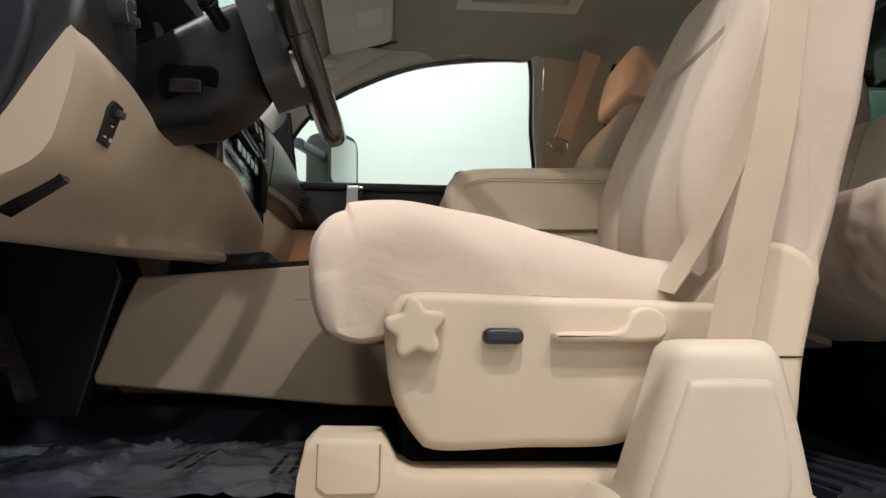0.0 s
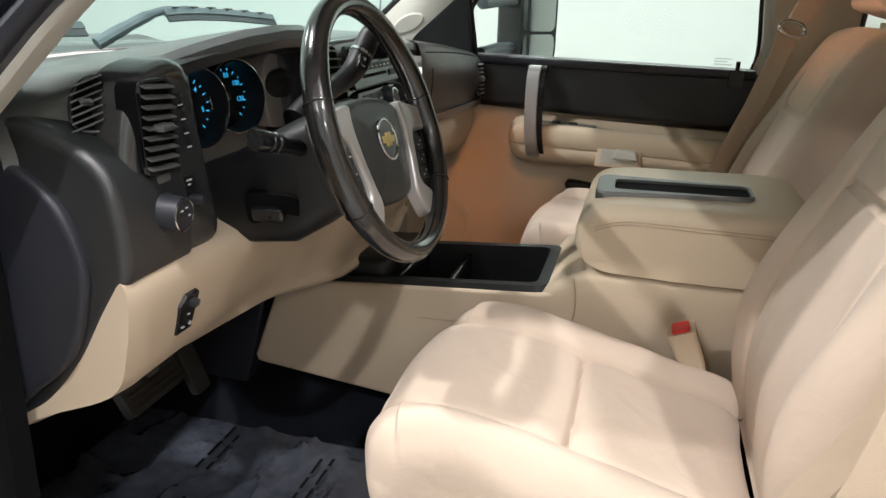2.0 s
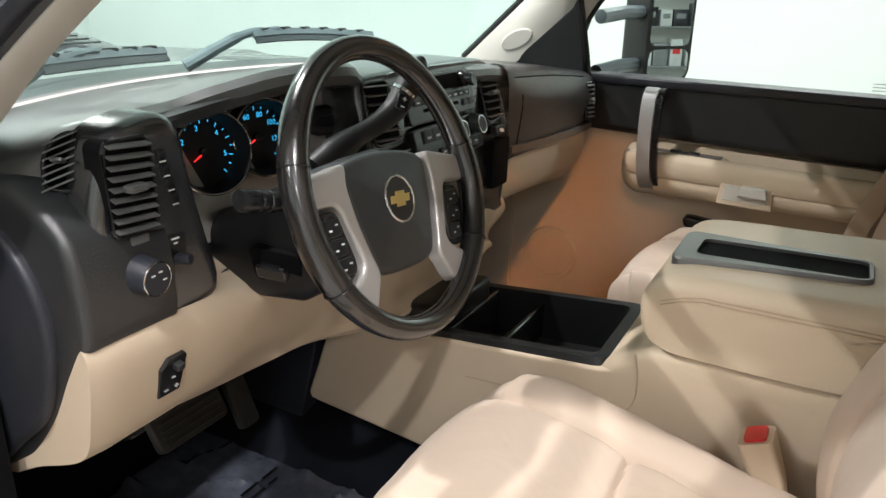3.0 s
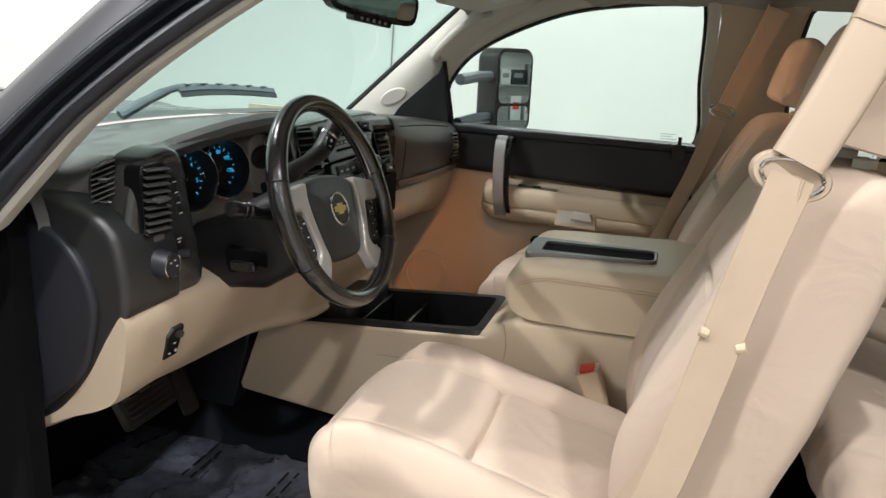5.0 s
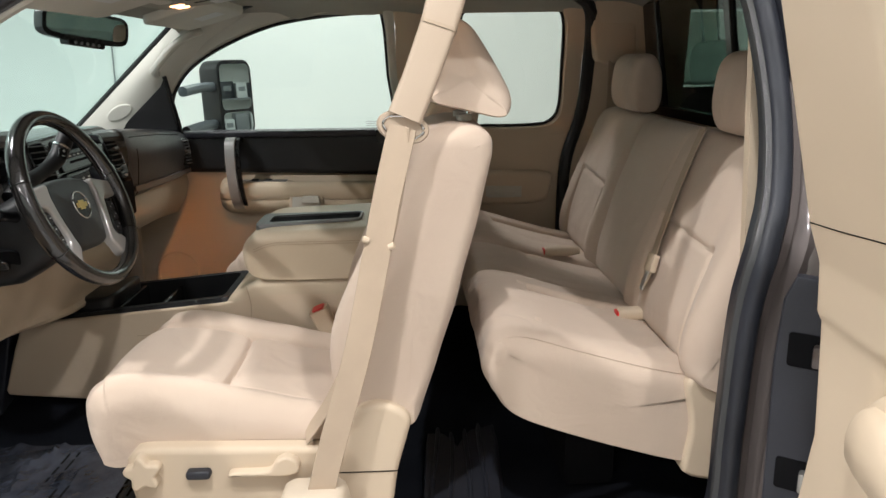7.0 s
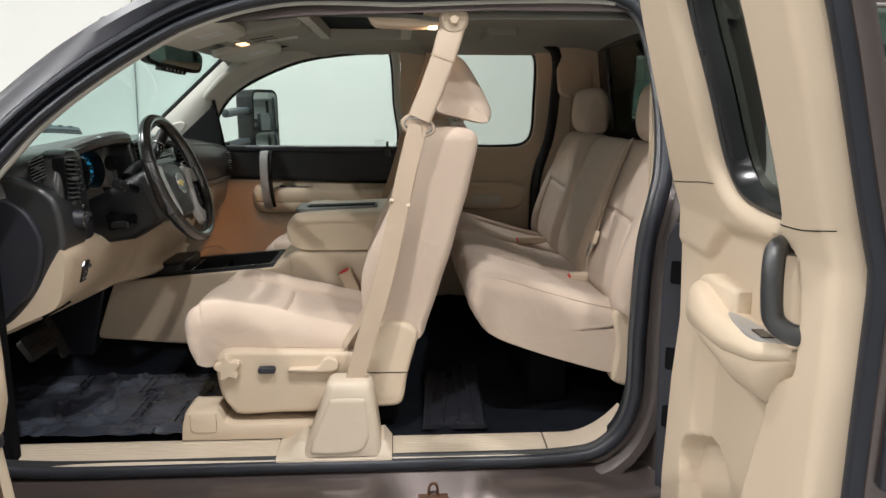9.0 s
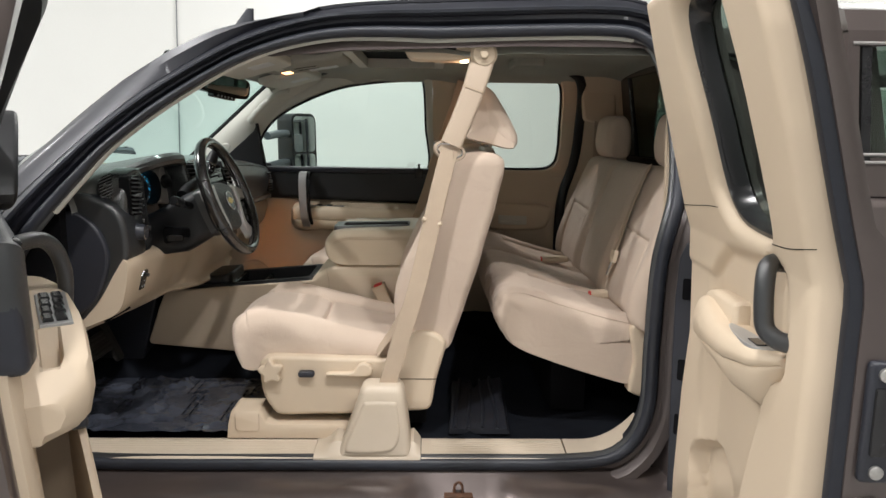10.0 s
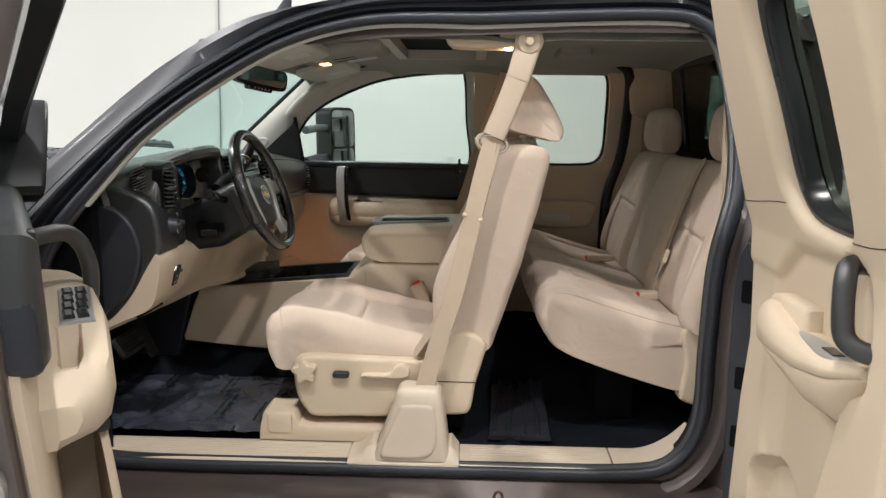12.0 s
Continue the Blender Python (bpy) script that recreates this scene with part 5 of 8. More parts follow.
def rc_relief(a, b, s, nx, ny):
    top = max(0.0, ny)
    g = -0.01 * top * dip(abs(s), 0.55, 0.03) * (1 if 2.64 < a < 2.98 else 0) - 0.012 * top * (1 if abs(s) < 0.55 else 0) * (1 if 2.66 < a < 3 else 0)
    g += 0.005 * noise.noise(Vector((a * 14, s * 5, b * 20))) * max(0.35, -nx + 0.2) - 0.005 * max(0.0, -nx) * max(0.0, noise.noise(Vector((a * 20 + s * 3, s * 9, b * 45))))
    g -= 0.0025 * dip(b, 1.055 - 0.1 * (a - 2.6), 0.008) * dip(s, -1.0, 0.3)
    pucker = max(0.0, 1 - abs(b - 1.075) / 0.06) * max(0.0, 1 - abs(a - 2.60) / 0.14) * min(1.0, max(0.0, (-s - 0.2) / 0.4))
    g -= 0.0055 * pucker * max(0.0, math.sin(70 * (a - 0.8 * b) + 6 * noise.noise(Vector((a * 7, s * 3, b * 7)))))
    g -= 0.003 * max(0.0, 1 - abs(b - 1.0) / 0.06) * max(0.0, noise.noise(Vector((a * 9, s * 2, b * 60))))
    return g * step01(1 - abs(s), 0.0, 0.09)


def rb_relief(a, b, s, nx, ny):
    front = max(0.0, -nx)
    g = -0.009 * front * dip(abs(s), 0.62, 0.03) * (1 if b < 1.26 else 0)
    g -= 0.009 * front * dip(b, 1.255 + 0.012 * s, 0.007) * (1 if abs(s) < 0.66 else 0)
    g += 0.02 * front * dip(abs(s), 0.85, 0.2) * dip(b, 1.1, 0.15)
    g += 0.0025 * noise.noise(Vector((a * 12, s * 4, b * 12)))
    return g


bench_piece("cushion", RC, -0.66, -0.16, 0.05, rc_relief, 220, "near seat cushion, creased at the front corner")
bench_piece("cushion", [(a - 0.0, b - 0.012) for a, b in RC], -0.165, 0.17, 0.025, lambda a, b, s, nx, ny: 0.003 * noise.noise(Vector((a * 12, s * 3, b * 12))) - 0.006 * max(0, ny) * dip(a, 2.72, 0.008), 96, "narrow middle cushion")
bench_piece("cushion", RC, 0.165, 0.66, 0.05, rc_relief, 160, "far seat cushion")
bench_piece("backrest", RB, -0.69, -0.18, 0.04, rb_relief, 200, "near backrest")
bench_piece("backrest", [(a + 0.006, b - 0.004) for a, b in RB], -0.185, 0.19, 0.02, lambda a, b, s, nx, ny: 0.0025 * noise.noise(Vector((a * 10, s * 3, b * 10))), 90, "plain middle backrest")
bench_piece("backrest", RB, 0.185, 0.69, 0.04, rb_relief, 200, "far backrest")
RH = [(3.07, 1.50), (3.062, 1.56), (3.075, 1.625), (3.105, 1.65), (3.14, 1.645), (3.165, 1.60), (3.17, 1.52), (3.15, 1.478), (3.10, 1.472)]
for yc in (-0.47, 0.40):
    bm = bmesh.new()
    hh = 0.125
    pillow(bm, RH, stations(hh, 0.032, 15, 7), rim_round(0.032, hh), lambda a, b, s: Vector((a, yc + s * hh, b)) - bo2, lambda a, b, s, nx, ny: 0.0015 * noise.noise(Vector((a * 18, s * 4, b * 18))), 60)
    h = part("headrest", bm, FABRIC, bench, "boxy beige rear headrest")
    for dy in (-0.05, 0.05):
        bm = bmesh.new()
        tube(bm, [Vector((3.11, yc + dy, 1.44)) - bo2, Vector((3.12, yc + dy, 1.50)) - bo2], 0.006, 10)
        part("post", bm, CHROME, h)
bm = bmesh.new()
slab(bm, smooth2([(2.93, 0.99), (2.96, 1.015), (3.03, 1.02), (3.08, 1.03), (3.08, 0.775), (3.0, 0.772), (2.945, 0.785), (2.935, 0.81), (2.945, 0.90)], 40), lambda a, b, d: Vector((a, -0.64 - d, b)) - bo2, -0.02, 0.035, 0.01, 3)
part("side_bracket", bm, BEIGE, bench, "beige plastic end bracket")
bm = bmesh.new()
slab(bm, smooth2([(2.965, 1.0), (2.97, 1.07), (2.99, 1.10), (3.03, 1.11), (3.04, 1.03), (3.0, 0.985)], 30), lambda a, b, d: Vector((a, -0.655 - d, b)) - bo2, -0.02, 0.028, 0.012, 3)
part("side_bolster", bm, FABRIC, bench, "small side bolster")
# near-black block puts the shade under the bench into its colour
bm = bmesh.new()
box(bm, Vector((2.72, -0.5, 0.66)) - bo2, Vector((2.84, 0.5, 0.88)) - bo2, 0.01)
part("leg_frame", bm, DARK, bench, "plain bench frame block, near-black for the shade under the bench")
for y, sg in ((-0.645, -1), (0.645, 1)):
    bm = bmesh.new()
    tube(bm, [Vector(q) - bo2 for q in curve_loop([(2.545, y, 1.088), (2.575, y, 1.098), (2.62, y, 1.0925), (2.72, y, 1.0605), (2.86, y, 1.0205), (2.97, y, 0.997)], 30, False)], 0.0016, 8)
    part("piping", bm, FABRIC, bench, "stitched piping along the cushion edge")
# middle belt with its latch plate
mb = thing("middle_seat_belt", "narrow beige belt down the rear backrest with a latch plate", "seat belt", (3.08, -0.30, 1.45))
mo = Vector((3.06, -0.30, 1.45))
MBELT = [(3.075, -0.298, 1.475), (3.012, -0.329, 1.343), (2.968, -0.335, 1.203), (2.950, -0.345, 1.146), (2.935, -0.345, 1.11)]
bm = bmesh.new()
ribbon(bm, [p - mo for p in curve_loop(MBELT, 24, False)], 0.04, 0.003, (0.1, 1, 0))
part("webbing", bm, WEB, mb)
bm = bmesh.new()
ribbon(bm, [Vector(p) - mo for p in [(2.960, -0.340, 1.18), (2.948, -0.345, 1.14)]], 0.058, 0.014, (0.1, 1, 0))
part("slider", bm, BEIGE, mb)
bm = bmesh.new()
ribbon(bm, [Vector(p) - mo for p in [(2.946, -0.345, 1.142), (2.930, -0.347, 1.095)]], 0.025, 0.004, (0.1, 1, 0))
part("latch_plate", bm, ZINC, mb, "steel latch tongue")


def lying_buckle(at, label):
    b = thing("rear_buckle", label, "belt buckle", at, group="belt buckles")
    bm = bmesh.new()
    loft(bm, [[Vector((x, a, c)) for a, c in round_rect(w, h, 0.008, 4)] for x, w, h in ((-0.05, 0.034, 0.022), (-0.045, 0.04, 0.028), (0.03, 0.042, 0.028), (0.06, 0.03, 0.02))])
    part("body", bm, BEIGE, b)
    bm = bmesh.new()
    loft(bm, [[Vector((x, a, c)) for a, c in round_rect(0.03, 0.018, 0.005, 4)] for x in (-0.054, -0.048)])
    part("release_button", bm, RED, b, "red release button")


lying_buckle((2.955, -0.31, 1.02), "beige rear buckle with a red button lying on the bench")
lying_buckle((2.86, 0.20, 1.052), "beige rear buckle with a red button between far cushions")

# ---- dashboard ----
dash = thing("dashboard", "black dashboard over beige lower panels", "dashboard", (1.3, 0, 1.2))
do = Vector((1.3, 0, 1.2))


def dpart(name, bm, mat, label="", parent=None):
    """A dashboard part given in the world's axes."""
    for v in bm.verts:
        v.co -= do
    return part(name, bm, mat, parent or dash, label)


def brow(y):
    """Rear edge of the dash top: x and z."""
    x = float(np.interp(y, [-0.80, -0.74, -0.70, -0.64, -0.60, -0.556, -0.50, -0.42, -0.33, -0.255, -0.22, -0.19, 0.0, 0.22, 0.30, 0.6, 0.80], [1.33, 1.375, 1.408, 1.440, 1.432, 1.415, 1.432, 1.458, 1.478, 1.487, 1.475, 1.465, 1.478, 1.50, 1.505, 1.53, 1.54]))
    z = float(np.interp(y, [-0.80, -0.74, -0.70, -0.64, -0.60, -0.556, -0.50, -0.42, -0.33, -0.255, -0.22, -0.19, 0.0, 0.22, 0.5, 0.80], [1.385, 1.42, 1.442, 1.464, 1.464, 1.462, 1.476, 1.492, 1.500, 1.498, 1.480, 1.466, 1.465, 1.457, 1.432, 1.395]))
    return x, z


bm = bmesh.new()
loops = []
for j in range(81):
    y = -0.79 + 1.60 * j / 80
    bx, bz = brow(y)
    s = y / 0.81
    fx = 0.86 + 0.31 * s * s
    lp = [(fx, 1.36), (fx, 1.405)]
    for k in range(1, 8):
        t = k / 8
        lp.append((fx + (bx - 0.03 - fx) * t, 1.405 + (bz - 1.405) * t ** 1.4 + 0.006 * math.sin(math.pi * t)))
    end = step01(-y, 0.67, 0.72)
    lp += [(bx - 0.018, bz - 0.001), (bx - 0.004, bz - 0.009), (bx, bz - 0.022), (bx - 0.008 + 0.012 * end, bz - 0.036), (bx - 0.06 + 0.07 * end, bz - 0.045 - 0.04 * end), (bx - 0.10 + 0.115 * end, bz - 0.06 - 0.10 * end)]
    loops.append([Vector((a, y, b)) for a, b in lp])
loft(bm, loops, close_u=False, cap=False)
dpart("top_pad", bm, DASHTOP, "black grained dash top with a hood over the gauges")

# cluster recess
bm = bmesh.new()
rec = [(-0.60, 1.45), (-0.30, 1.48), (-0.20, 1.455), (-0.20, 1.22), (-0.60, 1.22)]
loft(bm, [[Vector((1.44, a, b)) for a, b in rec], [Vector((1.34, a * 0.97 - 0.012, b)) for a, b in rec]])
bmesh.ops.delete(bm, geom=[f for f in bm.faces if len(f.verts) == 5 and f.calc_center_median().x > 1.42], context="FACES")
dpart("cluster_housing", bm, BLACK, "dark recess behind the gauges")
bm = bmesh.new()
slab(bm, [(-0.60, 1.25), (-0.195, 1.25), (-0.195, 1.44), (-0.60, 1.44)], lambda a, b, d: Vector((1.350 + d + 0.45 * max(0, 1.345 - b), a, b)), -0.01, 0.004, 0.002, 2)
dpart("cluster_plate", bm, SILVER, "pale metallic cluster surround")


def numeral(text, at, size, mat, parent, normal=(1, 0, 0), up=(0, 0, 1), spin=0.0):
    """Flat printed characters, as a mesh."""
    cu = bpy.data.curves.new("print", "FONT")
    cu.body, cu.size, cu.align_x, cu.align_y = text, size, "CENTER", "CENTER"
    tmp = bpy.data.objects.new("print", cu)
    me = bpy.data.meshes.new_from_object(tmp)
    bpy.data.objects.remove(tmp)
    pl = axes_place(at, normal, up)
    for v in me.vertices:
        v.co = pl(v.co.x, v.co.y, 0.0)
    me.materials.append(mat)
    ob = new("print", me)
    ob.parent = parent
    return ob


def gauge(y, z, r, numbers, needle_deg, label):
    x = 1.386
    nrm = (1, -0.26, 0.12)
    pl = axes_place((x, y, z), nrm)
    pd = axes_place(Vector((x, y, z)) - do, nrm)
    bm = bmesh.new()
    lathe(bm, [(r * 1.06, -0.03), (r * 1.12, 0.0), (r * 1.14, 0.02), (r * 1.10, 0.024), (r * 1.05, 0.018), (r * 0.97, -0.012), (0.0005, -0.012)], pl, 40)
    g = dpart("gauge", bm, NIGHT, label)
    bm = bmesh.new()
    tube(bm, [pd(r * 1.14 * math.cos(k * math.tau / 40), r * 1.14 * math.sin(k * math.tau / 40), 0.020) for k in range(40)], 0.0024, 8, closed=True)
    part("chrome_ring", bm, CHROME, g, "thin chrome ring")
    for txt, ang in numbers:
        a = radians(ang)
        numeral(txt, pd(r * 0.68 * math.cos(a), r * 0.68 * math.sin(a), -0.0105), r * 0.22, CYAN, g, nrm)
    for k in range(17):
        a = radians(225 - 270 * k / 16)
        bm = bmesh.new()
        rr = 0.80 if k % 2 == 0 else 0.85
        p, q = pd(r * rr * math.cos(a), r * rr * math.sin(a), -0.0105), pd(r * 0.92 * math.cos(a), r * 0.92 * math.sin(a), -0.0105)
        tube(bm, [p, q], 0.0007, 4)
        part("tick", bm, CYAN, g)
    bm = bmesh.new()
    a = radians(needle_deg)
    tube(bm, [pd(0, 0, -0.007), pd(r * 0.42 * math.cos(a), r * 0.42 * math.sin(a), -0.007)], [0.0016, 0.0007], 6)
    part("needle", bm, REDGLOW, g, "red needle")
    bm = bmesh.new()
    lathe(bm, [(0.007, -0.012), (0.007, -0.003), (0.0005, -0.002)], pd, 14)
    part("hub", bm, GLOSS, g)
    return g


gauge(-0.482, 1.379, 0.0515, [("1", 195), ("2", 150), ("3", 100), ("4", 45), ("5", -10)], 212, "rev counter with cyan figures")
gauge(-0.370, 1.383, 0.0515, [("20", 190), ("40", 150), ("60", 115), ("80", 75), ("100", 35), ("120", -10)], 212, "speedometer with cyan figures")
gauge(-0.562, 1.325, 0.024, [], 150, "small side gauge")
bm = bmesh.new()
slab(bm, circle(0.046, 32, 0.030), axes_place((1.398, -0.247, 1.392), (1, -0.06, 0.12)), -0.005, 0.012, 0.008, 4)
dpart("side_display", bm, BLACK, "dark oval display beside the gauges")


def vent(at, normal, w, h, slats, label, outline=None, tilt=0.0):
    pl = axes_place(at, normal)
    bm = bmesh.new()
    slab(bm, outline or round_rect(w, h, min(w, h) * 0.18), pl, -0.03, 0.0005)
    v = dpart("air_vent", bm, DARK, label)
    pd = axes_place(Vector(at) - do, normal)
    bm = bmesh.new()
    ol = outline or round_rect(w, h, min(w, h) * 0.18)
    tube(bm, [pd(a, b, 0.001) for a, b in ol], 0.003, 8, closed=True)
    part("bezel", bm, GLOSS, v)
    for k in range(slats):
        b = -h / 2 + h * (k + 0.5) / slats
        bm = bmesh.new()
        loft(bm, [[pd(a, b + tilt * a - 0.0030, 0.0095), pd(a, b + tilt * a - 0.0012, 0.0105), pd(a, b + tilt * a + 0.0022, 0.0015), pd(a, b + tilt * a + 0.0006, 0.0005)] for a in (-w * 0.47, w * 0.47)])
        part("slat", bm, SLATS, v)
    bm = bmesh.new()
    slab(bm, round_rect(w * 0.4, h * 0.085, 0.003), pd, 0.004, 0.018, 0.003, 2)
    part("tab", bm, SLATS, v)
    return v


POD_BLACK = material("black_satin_plastic", (0.030, 0.031, 0.033), 0.23, second=(0.023, 0.024, 0.026), blotch=7, grain=900, bump=0.06, specular=1.0, coat=0.3)
# driver's end pod: a faced block carrying the vent, the dimmer keys and the lamp switch
bm = bmesh.new()
POD = [(-0.728, 1.39), (-0.705, 1.445), (-0.665, 1.462), (-0.625, 1.463), (-0.603, 1.44), (-0.592, 1.38), (-0.574, 1.30), (-0.560, 1.235), (-0.585, 1.205), (-0.70, 1.20), (-0.737, 1.225), (-0.742, 1.32)]
podl = smooth2(POD, 60)
slab(bm, podl, lambda a, b, d: Vector((1.457 + 0.05 * (a + 0.66) + d, a, b)), -0.045, 0.018, 0.020, 6)
dpart("end_pod", bm, POD_BLACK, "black pod at the driver's door with a vent and switches")
vent((1.4765, -0.688, 1.389), (1, 0.05, 0.0), 0.064, 0.110, 9, "tall vent with black slats", tilt=-0.08)
vent((1.410, -0.722, 1.415), (0.55, -0.8, 0.42), 0.036, 0.062, 7, "small demister vent at the dash end", outline=smooth2([(-0.012, -0.030), (0.016, -0.031), (0.018, 0.0), (0.017, 0.030), (0.0, 0.030), (-0.016, 0.012), (-0.019, -0.01)], 28), tilt=0.45)
for k in range(4):
    bm = bmesh.new()
    ky = -0.648 + 0.0045 * (3 - k)
    box(bm, (1.472, ky, 1.352 + 0.0185 * k), (1.4795, ky + 0.013, 1.3685 + 0.0185 * k), 0.002)
    kb = dpart("key", bm, GLOSS, "small black key")
    bm = bmesh.new()
    box(bm, (1.4792 - do.x, ky + 0.002 - do.y, 1.3535 + 0.0185 * k - do.z), (1.4802 - do.x, ky + 0.011 - do.y, 1.3548 + 0.0185 * k - do.z))
    part("mark", bm, WHITEPRINT, kb)
LSW = Vector((1.474, -0.690, 1.282))
bm = bmesh.new()
lathe(bm, [(0.026, 0.0), (0.026, 0.006), (0.0235, 0.012), (0.0215, 0.03), (0.0195, 0.033), (0.0005, 0.033)], axes_place(LSW, (1, 0.06, -0.02)), 32)
ls = dpart("lamp_switch", bm, SLATE, "round headlamp switch")
pd = axes_place(LSW - do, (1, 0.06, -0.02))
bm = bmesh.new()
tube(bm, [pd(0.0205 * math.cos(k * math.tau / 28), 0.0205 * math.sin(k * math.tau / 28), 0.0318) for k in range(28)], 0.0012, 6, closed=True)
part("ring", bm, CHROME, ls)
for a, b in ((0.004, 0.008), (-0.007, 0.006), (0.010, -0.003)):
    bm = bmesh.new()
    slab(bm, [(a + p, b + q) for p, q in round_rect(0.006, 0.002, 0.0008, 2)], pd, 0.03, 0.0336)
    part("mark", bm, WHITEPRINT, ls)
bm = bmesh.new()
lathe(bm, [(0.007, 0), (0.007, 0.018), (0.006, 0.022), (0.0005, 0.022)], axes_place((1.476, -0.633, 1.284), (1, 0.2, 0.1)), 14)
dpart("dimmer", bm, SLATE, "thumbwheel dimmer")
bm = bmesh.new()
slab(bm, round_rect(0.030, 0.040, 0.003), axes_place((1.476, -0.633, 1.296), (1, 0, 0)), -0.005, 0.003, 0.001, 2)
kp = dpart("key_plate", bm, GLOSS, "black switch plate with white print")
for kw, kz in ((0.012, 1.311), (0.006, 1.305), (0.007, 1.280)):
    bm = bmesh.new()
    slab(bm, round_rect(kw, 0.0022, 0.0006, 2), axes_place(Vector((1.476, -0.634, kz)) - do, (1, 0, 0)), 0.001, 0.0038)
    part("mark", bm, WHITEPRINT, kp)
bm = bmesh.new()
slab(bm, round_rect(0.026, 0.013, 0.003), axes_place((1.475, -0.683, 1.323), (1, 0, 0)), -0.005, 0.003, 0.001, 2)
dpart("key", bm, SLATS, "small grey key")

# pale plate between the gauges and the centre stack, with its dark oval hood
bm = bmesh.new()
slab(bm, smooth2([(-0.295, 1.33), (-0.20, 1.33), (-0.19, 1.40), (-0.195, 1.445), (-0.24, 1.452), (-0.298, 1.43)], 40), lambda a, b, d: Vector((1.402 + 0.10 * (1.46 - b) + d, a, b)), -0.04, 0.006, 0.004, 2)
dpart("side_plate", bm, SILVER, "pale satin plate beside the gauges")
bm = bmesh.new()
slab(bm, circle(0.046, 36, 0.025), axes_place((1.416, -0.254, 1.396), (1, -0.15, 0.05)), -0.03, 0.014, 0.012, 4, 0.004)
dpart("oval_hood", bm, NIGHT, "dark oval bulge on the pale plate")

# end cap towards the open door
bm = bmesh.new()
CAPO = smooth2([(1.20, 1.02), (1.205, 1.2), (1.235, 1.305), (1.28, 1.35), (1.345, 1.35), (1.40, 1.314), (1.43, 1.256), (1.432, 1.20), (1.40, 1.11), (1.33, 1.045), (1.28, 1.0), (1.225, 0.97)], 60)
slab(bm, CAPO, lambda a, b, d: Vector((a, -0.778 - d, b)), -0.1, 0.012, 0.01, 4, 0.004)
dpart("end_cap", bm, SLATE, "oval slate end cap")
bm = bmesh.new()
slab(bm, smooth2([(1.16, 1.0), (1.17, 1.3), (1.22, 1.372), (1.335, 1.402), (1.41, 1.385), (1.462, 1.353), (1.482, 1.30), (1.484, 1.225), (1.472, 1.205), (1.445, 1.162), (1.41, 1.102), (1.365, 1.046), (1.325, 1.012), (1.25, 0.975)], 80), lambda a, b, d: Vector((a, -0.765 - d, b)), -0.12, 0.012, 0.015, 4)
dpart("end_shell", bm, BLACK, "black shell round the end cap")

# beige knee panel, running on below the centre stack
bm = bmesh.new()
loops = []
for j in range(81):
    y = -0.775 + 1.075 * j / 80
    t = min(1.0, (y + 0.775) / 0.64)
    xb, zb = 1.292 + 0.152 * t ** 0.8, 0.985 + 0.035 * t
    edge = 0.006 * max(0.0, 1 - (y + 0.775) / 0.03)
    tp = float(np.interp(y, [-0.775, -0.30, -0.15, 0.14], [1.235, 1.228, 1.20, 1.165]))
    push = 0.064 * step01(y, -0.34, -0.17) * (1 - 0.5 * step01(y, 0.1, 0.3))
    notch = 0.022 * dip(y, -0.44, 0.1)
    dishc = 0.012 * dip(y, -0.44, 0.09)
    fold = 0.006 * dip(y, -0.30, 0.02) - 0.006 * dip(y, -0.26, 0.02)
    lp = [(1.40, tp), (1.462 - edge, tp - 0.008 - notch), (1.480 - edge, tp - 0.022 - notch), (1.486 - edge + fold, tp - 0.045 - notch * 0.6), (1.476 - edge - dishc + fold, 0.55 * tp + 0.45 * zb), (1.45 - edge - dishc + fold, 0.30 * tp + 0.70 * zb), (0.4 * 1.45 + 0.6 * xb - edge + fold, 0.12 * tp + 0.88 * zb), (xb + 0.016 - edge, zb + 0.006), (xb - 0.006, zb - 0.004), (xb - 0.05, zb + 0.002), (xb - 0.14, zb + 0.04), (xb - 0.16, tp - 0.08)]
    loops.append(curve_loop([(a + push, y, b) for a, b in lp], 40, False))
loft(bm, loops)
dpart("knee_panel", bm, BEIGE, "beige padded knee panel")
bm = bmesh.new()
pk = axes_place((1.4805, -0.662, 1.134), (0.97, 0.0, -0.25))
slab(bm, [(-0.020, -0.029), (0.014, -0.029), (0.021, 0.024), (0.017, 0.029), (-0.009, 0.029), (-0.021, 0.016)], pk, -0.02, 0.002, 0.002, 2)
bs = dpart("trailer_brake_switch", bm, GLOSS, "black trailer brake switch plate")
pkd = axes_place(Vector((1.4805, -0.662, 1.134)) - do, (0.97, 0.0, -0.25))
bm = bmesh.new()
box(bm, (-0.004, -0.006, -0.005), (0.009, 0.006, 0.005), 0.002)
for v in bm.verts:
    v.co = pkd(v.co.y + 0.004, v.co.z + 0.016, v.co.x + 0.003)
part("slider", bm, BLACK, bs)
for k, (a, b, w, h) in enumerate(((-0.010, -0.019, 0.006, 0.0015), (0.0, -0.002, 0.005, 0.0015), (0.007, -0.019, 0.006, 0.0015), (0.007, -0.019, 0.0015, 0.006))):
    bm = bmesh.new()
    slab(bm, [(a + p, b + q) for p, q in ((-w / 2, -h / 2), (w / 2, -h / 2), (w / 2, h / 2), (-w / 2, h / 2))], pkd, 0.002, 0.0038)
    part("mark", bm, WHITEPRINT, bs)
bm = bmesh.new()
pr = axes_place((1.410, -0.692, 1.037), (0.5, 0.0, -0.86))
